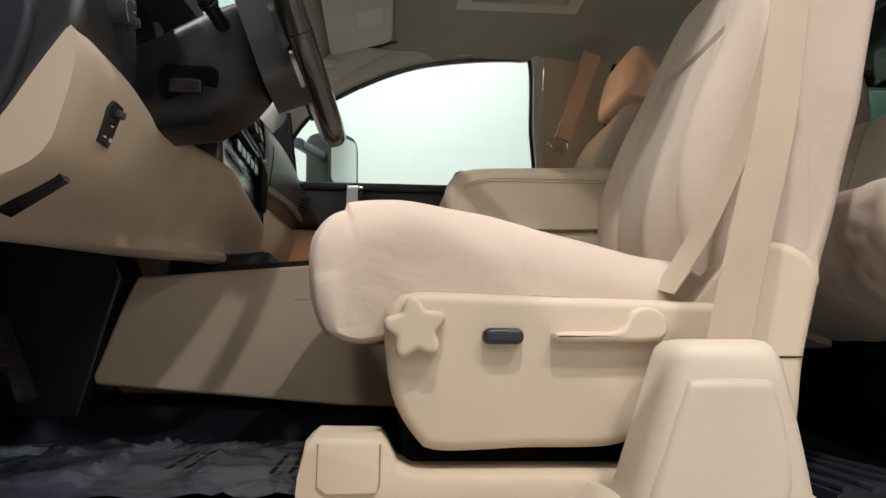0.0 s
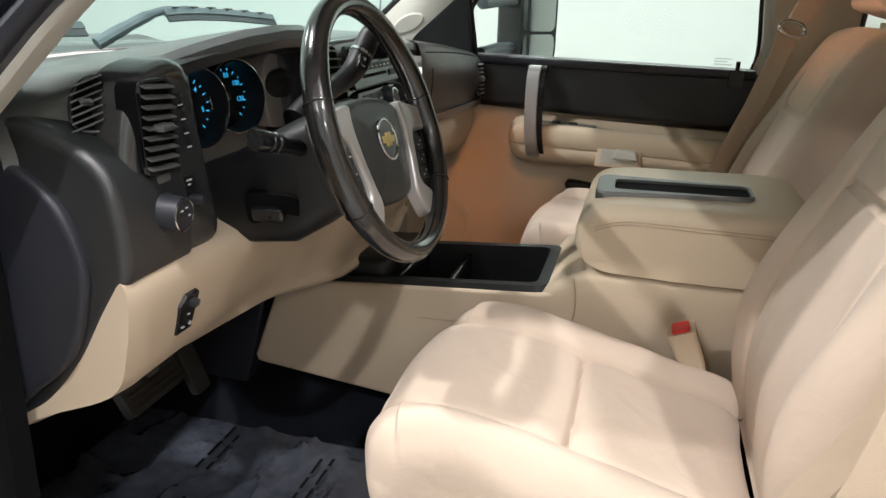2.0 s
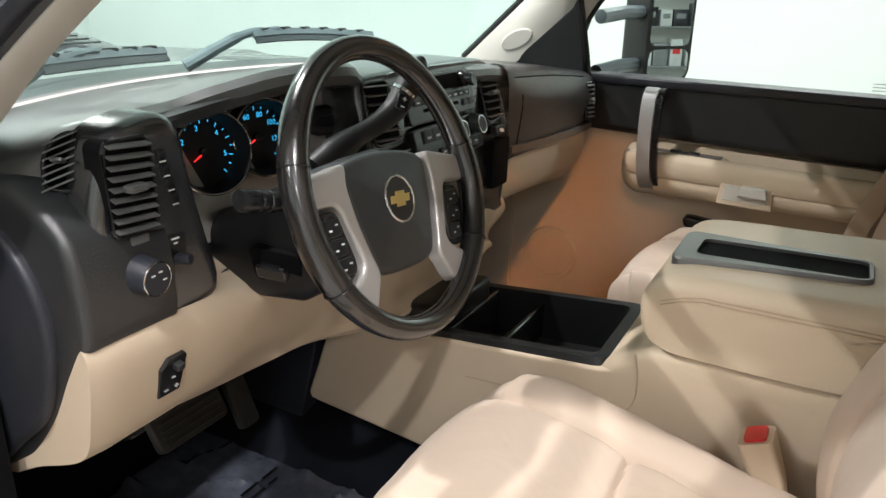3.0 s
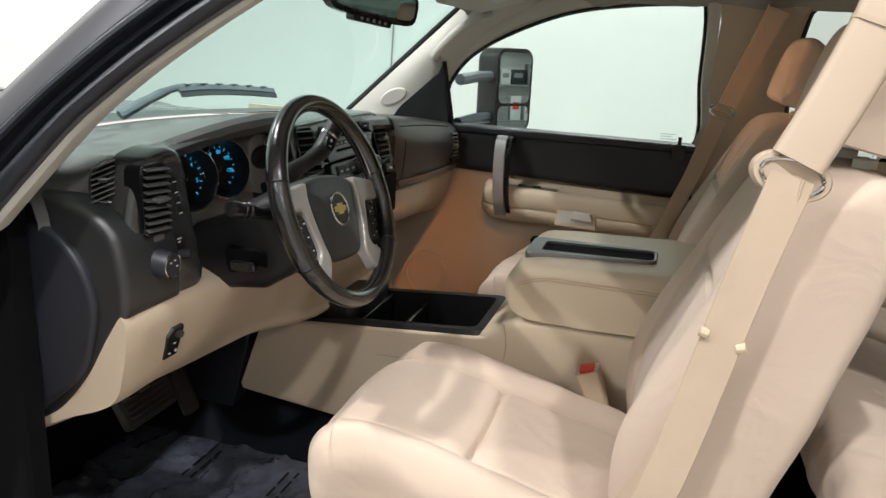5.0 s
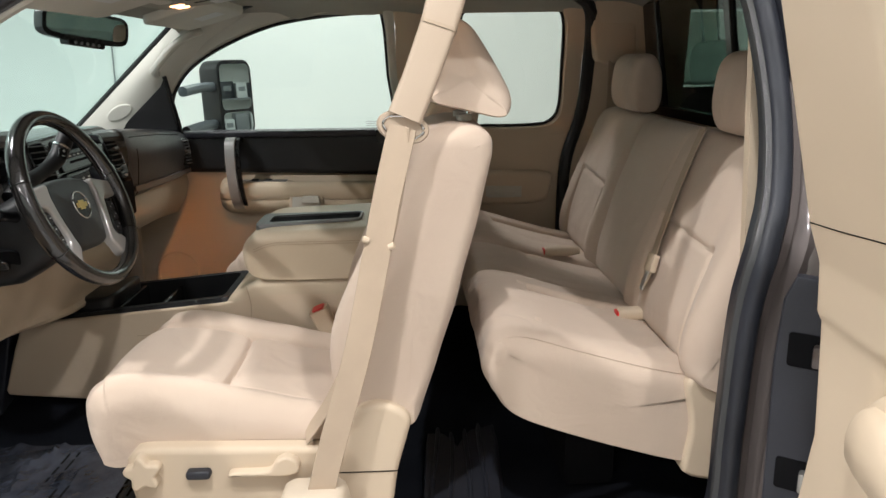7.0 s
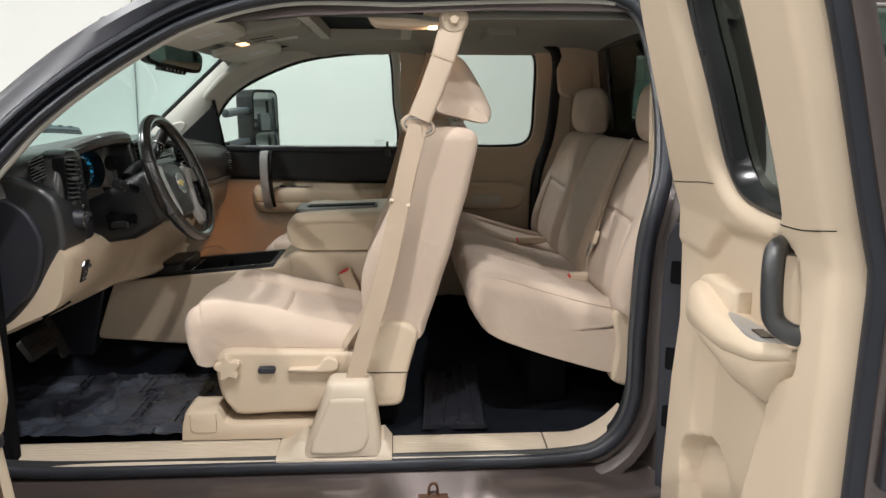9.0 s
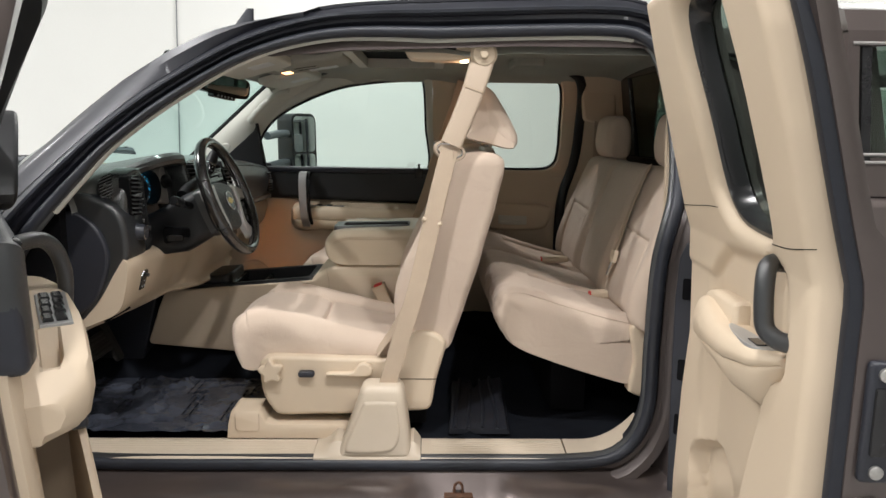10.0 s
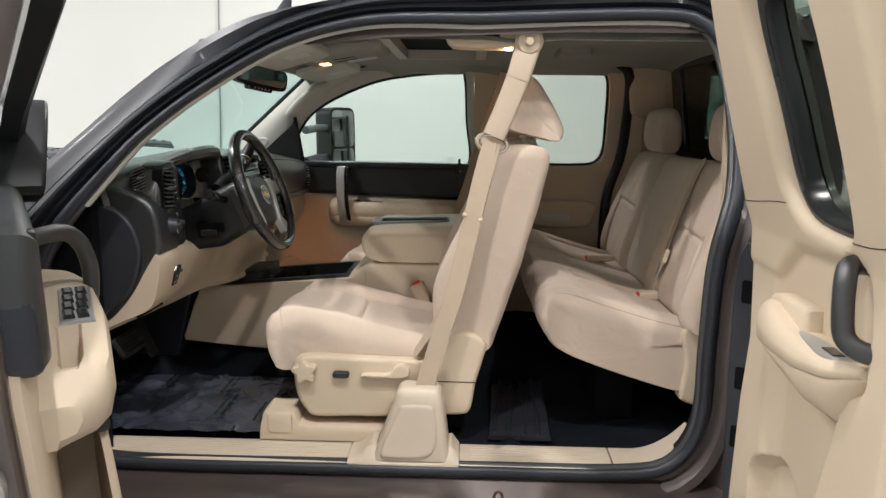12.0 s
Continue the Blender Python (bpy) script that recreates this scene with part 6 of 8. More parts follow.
slab(bm, [(-0.006, -0.045), (0.022, -0.045), (0.006, 0.04), (-0.020, 0.04)], pr, -0.02, 0.006, 0.003, 2)
dpart("release_handle", bm, GLOSS, "black bonnet release handle")

# centre stack
bm = bmesh.new()
ST = smooth2([(-0.225, 1.466), (-0.1, 1.472), (0.1, 1.472), (0.225, 1.466), (0.262, 1.445), (0.285, 1.39), (0.288, 1.28), (0.262, 1.16), (0.23, 1.13), (-0.19, 1.13), (-0.222, 1.16), (-0.245, 1.28), (-0.246, 1.40), (-0.242, 1.45)], 80)
slab(bm, ST, lambda a, b, d: Vector((1.466 + 0.30 * (1.46 - max(b, 1.30)) + d, a, b)), -0.12, 0.012, 0.012, 3)
dpart("control_panel", bm, POD_BLACK, "black centre stack")


def stack_at(a, b, d=0.0):
    return Vector((1.478 + 0.30 * (1.46 - max(b, 1.30)) + d, a + 0.012, b))


def on_stack(a, b, d):
    return stack_at(a, b, d) - do


vent(stack_at(-0.207, 1.408), (1, 0, 0.3), 0.076, 0.105, 7, "stack vent with charcoal slats", tilt=-0.05)
vent(stack_at(0.212, 1.395), (1, 0, 0.3), 0.076, 0.112, 7, "stack vent with a rounded outer edge", outline=smooth2([(-0.036, -0.054), (0.02, -0.054), (0.034, -0.045), (0.038, 0.0), (0.032, 0.036), (0.014, 0.054), (-0.020, 0.056), (-0.037, 0.048), (-0.038, 0.0)], 40), tilt=-0.03)


def marks(owner, row, z, w, high=0.0024):
    """Short white printed bars on keys."""
    for a in row:
        bm = bmesh.new()
        slab(bm, [(a + p, z + q) for p, q in round_rect(w, high, 0.0006, 2)], on_stack, 0.004, 0.0098)
        part("mark", bm, WHITEPRINT, owner)


def keys(owner, row, z, w, h):
    for a in row:
        bm = bmesh.new()
        slab(bm, [(a + p, z + q) for p, q in round_rect(w, h, 0.002)], on_stack, 0.003, 0.009, 0.001, 2)
        part("button", bm, SLATE, owner)


bm = bmesh.new()
slab(bm, [(a, 1.415 + b) for a, b in round_rect(0.262, 0.082, 0.010)], stack_at, -0.01, 0.005, 0.003, 2)
radio = dpart("radio", bm, GLOSS, "glossy black radio with a grey display")
bm = bmesh.new()
slab(bm, [(a, 1.438 + b) for a, b in round_rect(0.15, 0.026, 0.004)], on_stack, 0.003, 0.0065)
part("display", bm, DARK, radio, "unlit display")
row = [-0.096 + 0.024 * k for k in range(9)]
keys(radio, row, 1.412, 0.021, 0.011)
marks(radio, row, 1.412, 0.010)
bm = bmesh.new()
slab(bm, [(-0.01 + a, 1.396 + b) for a, b in round_rect(0.135, 0.006, 0.002)], on_stack, 0.003, 0.0062)
part("disc_slot", bm, DARK, radio)
keys(radio, (0.085, 0.108), 1.394, 0.019, 0.012)
for a in (-0.105, 0.098):
    bm = bmesh.new()
    lathe(bm, [(0.0155, 0.004), (0.0155, 0.012), (0.013, 0.015), (0.0125, 0.028), (0.011, 0.031), (0.0005, 0.031)], lambda p, q, h: on_stack(a + p, 1.438 + q, h), 20)
    part("radio_knob", bm, GLOSS, radio)
bm = bmesh.new()
slab(bm, [(a, 1.335 + b) for a, b in round_rect(0.262, 0.068, 0.010)], stack_at, -0.01, 0.005, 0.003, 2)
hv = dpart("climate_panel", bm, GLOSS, "black climate panel with keys and knobs")
keys(hv, (-0.085, -0.052, -0.019), 1.352, 0.030, 0.022)
marks(hv, (-0.085, -0.052, -0.019), 1.350, 0.013, 0.004)
keys(hv, [-0.04 + 0.026 * k for k in range(6)], 1.318, 0.023, 0.014)
marks(hv, [-0.04 + 0.026 * k for k in range(6)], 1.318, 0.011, 0.003)
for a in (0.025, 0.103):
    bm = bmesh.new()
    lathe(bm, [(0.020, 0.003), (0.020, 0.01), (0.018, 0.024), (0.016, 0.026), (0.0005, 0.026)], lambda p, q, h: on_stack(a + p, 1.350 + q, h), 24)
    kn = part("climate_knob", bm, SLATE, hv)
    bm = bmesh.new()
    tube(bm, [on_stack(a + 0.0165 * math.cos(k * math.tau / 24), 1.350 + 0.0165 * math.sin(k * math.tau / 24), 0.0255) for k in range(24)], 0.0016, 6, closed=True)
    part("knob_ring", bm, CHROME, kn)
bm = bmesh.new()
slab(bm, [(-0.185 + a, 1.338 + b) for a, b in round_rect(0.085, 0.020, 0.004)], stack_at, -0.01, 0.002)
sv = dpart("lower_vent", bm, DARK, "low dark slot below the vent")
for q in (-0.009, 0.001):
    bm = bmesh.new()
    tube(bm, [on_stack(-0.222, 1.338 + q, 0.003), on_stack(-0.148, 1.338 + q, 0.003)], 0.0016, 6)
    part("slat", bm, SLATS, sv)
bm = bmesh.new()
slab(bm, [(0.222 + a, 1.318 + b) for a, b in round_rect(0.045, 0.020, 0.003)], stack_at, -0.01, 0.004, 0.002, 2)
sk = dpart("switch_key", bm, GLOSS, "black switch key")
marks(sk, (0.222,), 1.318, 0.008, 0.006)
# closed plate, the bay's inner shade is only its black colour
bm = bmesh.new()
slab(bm, [(0.222 + a, 1.245 + b) for a, b in round_rect(0.082, 0.105, 0.006)], stack_at, -0.01, 0.003)
dpart("power_socket_bay", bm, DARK, "flat black plate painting the shaded bay below the passenger side vent")
for k in range(5):
    bm = bmesh.new()
    slab(bm, [(-0.12 + 0.05 * k + a, 1.262 + b) for a, b in round_rect(0.04, 0.022, 0.003)], stack_at, -0.005, 0.006, 0.002, 2)
    dpart("switch_key", bm, GLOSS, "black switch key")
# passenger side of the dash
bm = bmesh.new()
loops = []
for j in range(49):
    y = 0.285 + 0.525 * j / 48
    bx, bz = brow(y)
    zl = float(np.interp(y, [0.23, 0.8], [1.225, 1.235]))
    bul = 0.024 * math.sin(math.pi * min(1.0, max(0.0, (y - 0.285) / 0.525))) ** 0.6
    loops.append(curve_loop([(a, y, b) for a, b in ((bx - 0.05, bz - 0.004), (bx - 0.016, bz + 0.001), (bx + 0.006 + bul * 0.5, bz - 0.016), (bx + 0.014 + bul, bz - 0.06), (bx + 0.014 + bul, (bz + zl) / 2), (bx + 0.006 + bul * 0.7, zl + 0.03), (bx - 0.004 + bul * 0.3, zl + 0.006), (bx - 0.03, zl), (bx - 0.10, zl - 0.005))], 30, False))
loft(bm, loops, close_u=False, cap=False)
panel_rows = [[p.copy() for p in lp] for lp in loops]
dpart("passenger_panel", bm, BLACK, "black airbag panel")
bm = bmesh.new()
ribbon(bm, [(brow(y)[0] + 0.012 + 0.021 * math.sin(math.pi * max(0.0, (y - 0.285) / 0.525)) ** 0.6, y, 1.262 - 0.008 * (y - 0.3)) for y in [0.30 + 0.024 * k for k in range(20)]], 0.017, 0.012, (0, 0, 1))
dpart("silver_strip", bm, DARKSILVER, "silver strip across the glove box")
bm = bmesh.new()
tube(bm, [panel_rows[j][6] for j in range(2, 40, 2)], 0.0016, 6)
dpart("panel_gap", bm, DARK)
bm = bmesh.new()
tube(bm, [panel_rows[4][i] for i in range(9, 24)], 0.0016, 6)
dpart("panel_gap", bm, DARK)
bm = bmesh.new()
loops = []
for j in range(25):
    y = 0.15 + 0.66 * j / 24
    bx = brow(y)[0]
    loops.append([Vector((a, y, b)) for a, b in ((bx - 0.05, 1.235), (bx - 0.008, 1.232), (bx - 0.004, 1.20), (bx - 0.02, 1.14), (bx - 0.06, 1.085 + 0.02 * math.sin(math.pi * j / 24)), (bx - 0.10, 1.08), (bx - 0.25, 1.10), (bx - 0.2, 1.2))])
loft(bm, loops)
dpart("glove_box", bm, BEIGE, "beige glove box and lower panel")
vent((1.566, 0.715, 1.328), (0.96, -0.22, 0.1), 0.036, 0.095, 8, "vent beside the passenger door")

# dark side of the tunnel ahead of the console
bm = bmesh.new()
slab(bm, [(1.00, 0.70), (1.27, 0.72), (1.335, 0.985), (1.30, 1.06), (1.10, 1.08)], lambda a, b, d: Vector((a, -d, b)), 0.02, 0.165, 0.006, 2)
tagged(part("tunnel_side", bm, SLATE), "slate plastic panel on the tunnel ahead of the console", "trim", kind="structure")

# ---- steering column and wheel ----
col = thing("steering_column", "black steering column shroud with its stalks", "steering column", (1.55, -0.44, 1.29))
cc = Vector((1.55, -0.44, 1.29))
bm = bmesh.new()
loops = []
for x, w, h0, h1 in ((1.40, 0.125, 1.185, 1.295), (1.46, 0.14, 1.175, 1.32), (1.56, 0.150, 1.19, 1.375), (1.615, 0.14, 1.225, 1.40), (1.64, 0.11, 1.25, 1.40)):
    loops.append([Vector((x, -0.44 + a, (h0 + h1) / 2 + b)) - cc for a, b in round_rect(w, h1 - h0, 0.035, 5)])
loft(bm, loops)
sh = part("shroud", bm, NIGHT, col, "black grained shroud")
# the recess is a plate whose blackness paints its shade
bm = bmesh.new()
pl = axes_place(Vector((1.535, -0.514, 1.245)) - cc, (0.05, -1, -0.25), (0, 0, 1))
slab(bm, round_rect(0.085, 0.055, 0.012), pl, -0.02, 0.003, 0.002, 2)
kr = part("key_recess", bm, DARK, sh, "flat black plate painting the shaded recess in the shroud")
bm = bmesh.new()
slab(bm, [(a - 0.004, b - 0.004) for a, b in round_rect(0.05, 0.022, 0.006)], pl, 0.0, 0.014, 0.004, 3)
part("tilt_lever", bm, GLOSS, kr, "black tilt lever")
bm = bmesh.new()
tube(bm, [Vector(p) - cc for p in ((1.585, -0.49, 1.335), (1.575, -0.525, 1.345), (1.566, -0.560, 1.355))], [0.014, 0.011, 0.012], 14)
st = part("indicator_stalk", bm, GLOSS, col, "black indicator stalk")
s0, s1 = Vector((1.568, -0.552, 1.353)) - cc, Vector((1.560, -0.604, 1.366)) - cc
for p0, p1, r in ((0.0, 0.22, 0.0148), (0.26, 0.46, 0.0138), (0.50, 1.0, 0.0148)):
    bm = bmesh.new()
    a0, a1 = s0.lerp(s1, p0), s0.lerp(s1, p1)
    tube(bm, [a0, a0.lerp(a1, 0.1), a0.lerp(a1, 0.88), a1, a1.lerp(a0, -0.02)], [r * 0.85, r, r, r * 0.88, r * 0.5], 20)
    part("stalk_end" if p1 == 1.0 else "stalk_ring", bm, GLOSS, st)
bm = bmesh.new()
tube(bm, curve_loop([tuple(Vector(p) - cc) for p in ((1.53, -0.42, 1.36), (1.545, -0.36, 1.393), (1.552, -0.305, 1.408), (1.560, -0.262, 1.427), (1.568, -0.236, 1.458), (1.577, -0.212, 1.495), (1.580, -0.206, 1.506))], 28, False), [0.024] * 5 + [0.022, 0.0205, 0.019, 0.0175, 0.0165, 0.016, 0.016, 0.016, 0.0165, 0.017, 0.018, 0.0185, 0.019, 0.0195, 0.020, 0.020, 0.020, 0.020, 0.0195, 0.019, 0.0175, 0.014, 0.006], 16)
gs = part("gear_lever", bm, NIGHT, col, "thick black column shift lever")
bm = bmesh.new()
tube(bm, [Vector(p) - cc for p in ((1.5655, -0.2415, 1.452), (1.567, -0.2385, 1.456))], 0.0205, 18)
part("collar", bm, CHROME, gs, "thin bright collar")
bm = bmesh.new()
pl = axes_place(Vector((1.563, -0.253, 1.438)) - cc, (0.85, -0.5, 0.2), (0, 0.55, 1))
slab(bm, round_rect(0.022, 0.026, 0.004), pl, 0.0, 0.021, 0.003, 2)
sb = part("shift_button", bm, GLOSS, gs)
for q in (-0.006, 0.006):
    bm = bmesh.new()
    slab(bm, [(a, q + b) for a, b in round_rect(0.007, 0.0016, 0.0005, 2)], pl, 0.019, 0.0216)
    part("mark", bm, WHITEPRINT, sb)
bm = bmesh.new()
slab(bm, [(a, 0.006 + b) for a, b in round_rect(0.0016, 0.007, 0.0005, 2)], pl, 0.019, 0.0218)
part("mark", bm, WHITEPRINT, sb)
bm = bmesh.new()
lathe(bm, [(0.026, 0), (0.026, 0.012), (0.018, 0.016), (0.0005, 0.016)], axes_place(Vector((1.58, -0.36, 1.285)) - cc, (0.4, 1, 0)), 20)
part("ignition_lock", bm, GLOSS, col, "ignition lock")

wheel = thing("steering_wheel", "black leather steering wheel with silver spokes", "steering wheel", (1.684, -0.447, 1.366))
wflat = axes_place((0, 0, 0), (0.937, -0.024, 0.349))
TURN = radians(-5)


def wpl(a, b, d=0.0):
    """On the wheel's plane, which stands turned a little clockwise."""
    return wflat(a * math.cos(TURN) - b * math.sin(TURN), a * math.sin(TURN) + b * math.cos(TURN), d)


R = 0.183
bm = bmesh.new()
loops = []
for k in range(72):
    a = k * math.tau / 72
    grip = 1.0 + 0.10 * (dip(abs(math.cos(a)), 0.94, 0.18))
    loops.append([wpl((R + 0.0155 * grip * math.cos(b)) * math.cos(a), (R + 0.0155 * grip * math.cos(b)) * math.sin(a), 0.0175 * grip * math.sin(b)) for b in [j * math.tau / 16 for j in range(16)]])
loft(bm, loops, cap=False, close_v=True)
rim = part("rim", bm, LEATHERBLACK, wheel, "stitched black leather rim")
for ang in (14, 166, -32, 212):
    a = radians(ang)
    bm = bmesh.new()
    tube(bm, [wpl((R + 0.0172 * math.cos(b)) * math.cos(a), (R + 0.0172 * math.cos(b)) * math.sin(a), 0.0192 * math.sin(b)) for b in [j * math.tau / 20 for j in range(20)]], 0.0012, 6, closed=True)
    part("seam", bm, GLOSS, rim)
bm = bmesh.new()
HUB = smooth2([(-0.092, 0.020), (-0.088, 0.036), (-0.06, 0.047), (0.0, 0.052), (0.06, 0.047), (0.088, 0.036), (0.092, 0.020), (0.086, -0.03), (0.074, -0.075), (0.064, -0.098), (0.04, -0.106), (0.0, -0.108), (-0.04, -0.106), (-0.064, -0.098), (-0.074, -0.075), (-0.086, -0.03)], 72)
slab(bm, HUB, wpl, -0.075, -0.008, 0.012, 5, 0.008)
hub = part("hub_pad", bm, BLACK, wheel, "black grained airbag pad", sharp=70)
bm = bmesh.new()
slab(bm, circle(0.031, 36), lambda a, b, d: wpl(a, b - 0.015, d - 0.0235), 0.008, 0.0245, 0.003, 3)
em = part("badge", bm, GLOSS, hub, "round black badge with a chrome rim")
bm = bmesh.new()
tube(bm, [wpl(0.030 * math.cos(k * math.tau / 36), -0.015 + 0.030 * math.sin(k * math.tau / 36), 0.001) for k in range(36)], 0.0018, 8, closed=True)
part("badge_ring", bm, CHROME, em)
bm = bmesh.new()
slab(bm, [(a, b - 0.015) for a, b in ((-0.021, -0.005), (-0.009, -0.005), (-0.0095, -0.010), (0.0075, -0.010), (0.0085, -0.005), (0.019, -0.005), (0.021, 0.005), (0.0095, 0.005), (0.0105, 0.010), (-0.0075, 0.010), (-0.0085, 0.005), (-0.019, 0.005))], wpl, -0.004, 0.003, 0.001, 2)
part("badge_shape", bm, GOLD, em, "plain gold badge shape")
for sg in (-1, 1):
    bm = bmesh.new()
    arm2 = smooth2([(0.089, 0.040), (0.12, 0.037), (0.150, 0.032), (0.175, 0.026), (0.180, 0.008), (0.175, -0.008), (0.150, -0.007), (0.126, -0.006), (0.115, -0.014), (0.108, -0.035), (0.101, -0.060), (0.096, -0.080), (0.104, -0.094), (0.128, -0.108), (0.130, -0.120), (0.118, -0.134), (0.100, -0.146), (0.088, -0.140), (0.078, -0.122), (0.068, -0.100), (0.076, -0.072), (0.087, -0.03), (0.092, 0.012)], 96)
    slab(bm, [(sg * a, b) for a, b in arm2], wpl, -0.024, -0.002, 0.006, 4)
    part("spoke", bm, SILVER, wheel, "silver spoke", sharp=60)
    bm = bmesh.new()
    slab(bm, [(sg * a, b) for a, b in smooth2([(0.120, -0.013), (0.146, -0.013), (0.156, -0.028), (0.156, -0.060), (0.146, -0.088), (0.130, -0.100), (0.108, -0.090), (0.103, -0.074), (0.111, -0.04)], 36)], wpl, -0.030, -0.006, 0.005, 3)
    sp = part("switch_pod", bm, GLOSS, wheel, "black switch pod")
    for b, c in ((-0.030, 0.133), (-0.054, 0.130), (-0.078, 0.124)):
        bm = bmesh.new()
        slab(bm, [(sg * c + p, b + q) for p, q in round_rect(0.026, 0.021, 0.004)], wpl, -0.012, -0.004, 0.002, 2)
        part("button", bm, NIGHT, sp)
        for k in (-1, 1):
            bm = bmesh.new()
            slab(bm, [(sg * c + 0.006 * k + p, b + 0.003 * k + q) for p, q in round_rect(0.005, 0.0022, 0.0006, 2)], wpl, -0.006, -0.0034)
            part("mark", bm, WHITEPRINT, sp)

# ---- pedals ----
PEDAL = material("worn_pedal_rubber", (0.05, 0.047, 0.043), 0.6, second=(0.025, 0.024, 0.022), blotch=25, grain=300, bump=0.4, specular=0.35)
bp = thing("brake_pedal", "worn ribbed rubber brake pedal", "pedal", (1.215, -0.42, 0.85))
bm = bmesh.new()
slab(bm, round_rect(0.16, 0.075, 0.012), axes_place((0, 0, 0), (0.85, 0, 0.5)), -0.01, 0.008, 0.004, 2)
part("pad", bm, PEDAL, bp)
for k in range(5):
    bm = bmesh.new()
    pl = axes_place((0, 0, 0), (0.85, 0, 0.5))
    tube(bm, [pl(-0.068, -0.026 + 0.013 * k, 0.009), pl(0.068, -0.026 + 0.013 * k, 0.009)], 0.003, 6)
    part("rib", bm, PEDAL, bp)
bm = bmesh.new()
tube(bm, [(-0.01, 0, 0), (-0.06, 0, 0.10), (-0.1, 0, 0.24)], 0.012, 8)
part("arm", bm, DARK, bp)
ap = thing("accelerator_pedal", "slim black accelerator pedal", "pedal", (1.205, -0.285, 0.835))
bm = bmesh.new()
slab(bm, round_rect(0.05, 0.16, 0.012), axes_place((0, 0, 0), (0.9, 0, 0.4)), -0.008, 0.007, 0.004, 2)
part("pad", bm, PEDAL, ap)
bm = bmesh.new()
tube(bm, [(-0.01, 0, 0.02), (-0.08, 0, 0.16)], 0.009, 8)
part("arm", bm, DARK, ap)

# ---- floor film ----
film_mat = material("dusty_clear_film", (0.075, 0.083, 0.105), 0.22, second=(0.018, 0.021, 0.03), blotch=6, grain=45, bump=0.9, spread=0.5, specular=0.7)
ff = thing("floor_protection_film", "crumpled clear protective film with faded print on the carpet", "floor film", (1.45, -0.5, 0.68))
bm = bmesh.new()
loops = []
for k in range(60):
    x = -0.36 + 0.70 * k / 59
    lp = []
    for j in range(44):
        y = -0.245 + 0.47 * j / 43
        h = 0.008 + 0.008 * abs(noise.noise(Vector((x * 9, y * 9, 2)))) + 0.016 * max(0, noise.noise(Vector((x * 22 + y * 9, y * 12, 5)))) ** 1.3 + 0.010 * max(0.0, 1 - abs(noise.noise(Vector((x * 7, y * 7, 9)))) / 0.06)
        h += 0.40 * max(0.0, (1.08 - (x + 1.45)) / 0.28) ** 1.3
        lp.append(Vector((x - 0.04 * y, y, h)))
    loops.append(lp)
loft(bm, loops, close_u=False, cap=False)
part("sheet", bm, film_mat, ff)
rnd = random.Random(5)
for row, (x0, y0) in enumerate(((0.12, -0.16), (0.08, 0.02), (-0.10, -0.15), (-0.13, 0.05), (0.27, -0.05), (0.25, -0.2))):
    for line in range(2):
        px = x0 + 0.022 * line
        py = y0
        for wd in range(3):
            w = rnd.uniform(0.02, 0.05)
            bm = bmesh.new()
            box(bm, (px, py, 0.027), (px + 0.006, py + w, 0.0275))
            part("faded_print", bm, DARK, ff)
            py += w + 0.012

# ---- mirror, visors, roof console ----
rv = thing("rear_view_mirror", "black rear view mirror on a stem at the windscreen", "mirror", (1.566, -0.02, 1.737))
mpl = axes_place((0, 0, 0), (0.86, -0.50, -0.07), (0, 0.14, 1))
bm = bmesh.new()
slab(bm, smooth2([(-0.125, 0.0), (-0.115, 0.034), (-0.06, 0.04), (0.06, 0.04), (0.115, 0.034), (0.125, 0.0), (0.115, -0.03), (0.06, -0.038), (-0.06, -0.038), (-0.115, -0.03)], 50), lambda a, b, d: mpl(a, b, d), 0.012, -0.035, 0.02, 4)
part("housing", bm, GLOSS, rv)
bm = bmesh.new()
slab(bm, smooth2([(-0.115, 0.0), (-0.107, 0.027), (-0.06, 0.032), (0.06, 0.032), (0.107, 0.027), (0.115, 0.0), (0.107, -0.02), (0.06, -0.024), (-0.06, -0.024), (-0.107, -0.02)], 50), mpl, 0.008, 0.0135)
part("mirror_glass", bm, MIRROR, rv, "mirror glass")
bm = bmesh.new()
slab(bm, [(a, b - 0.04) for a, b in round_rect(0.11, 0.018, 0.006)], mpl, -0.02, 0.012, 0.004, 2)
part("button_bar", bm, GLOSS, rv)
for k in range(5):
    bm = bmesh.new()
    lathe(bm, [(0.004, 0.012), (0.004, 0.014), (0.0005, 0.0145)], lambda a, b, h: mpl(a - 0.034 + 0.017 * k, b - 0.041, h), 10)
    part("button", bm, GREYPRINT, rv)
bm = bmesh.new()
tube(bm, [(-0.02, 0.012, 0.0), (-0.05, 0.02, 0.03), (-0.11, 0.02, 0.055)], 0.011, 10)
part("stem", bm, GLOSS, rv)


def sun_visor(y0, y1, label):
    v = thing("sun_visor", label, "sun visor", (1.75, (y0 + y1) / 2, 1.80), group="sun visors")
    bm = bmesh.new()
    h = (y1 - y0) / 2
    slab(bm, [(b, a) for a, b in round_rect(2 * h, 0.19, 0.025)], lambda a, b, d: Vector((a, b, -0.012 + 0.28 * a - d)), -0.012, 0.012, 0.008, 3)
    part("panel", bm, GREYTRIM, v)
    bm = bmesh.new()
    slab(bm, round_rect(0.07, 0.10, 0.006), lambda a, b, d: Vector((a + 0.03, b + 0.02, -0.012 + 0.28 * (a + 0.03) - d)), 0.006, 0.0135)
    part("label", bm, WHITEPRINT, v, "white warning label")
    return v


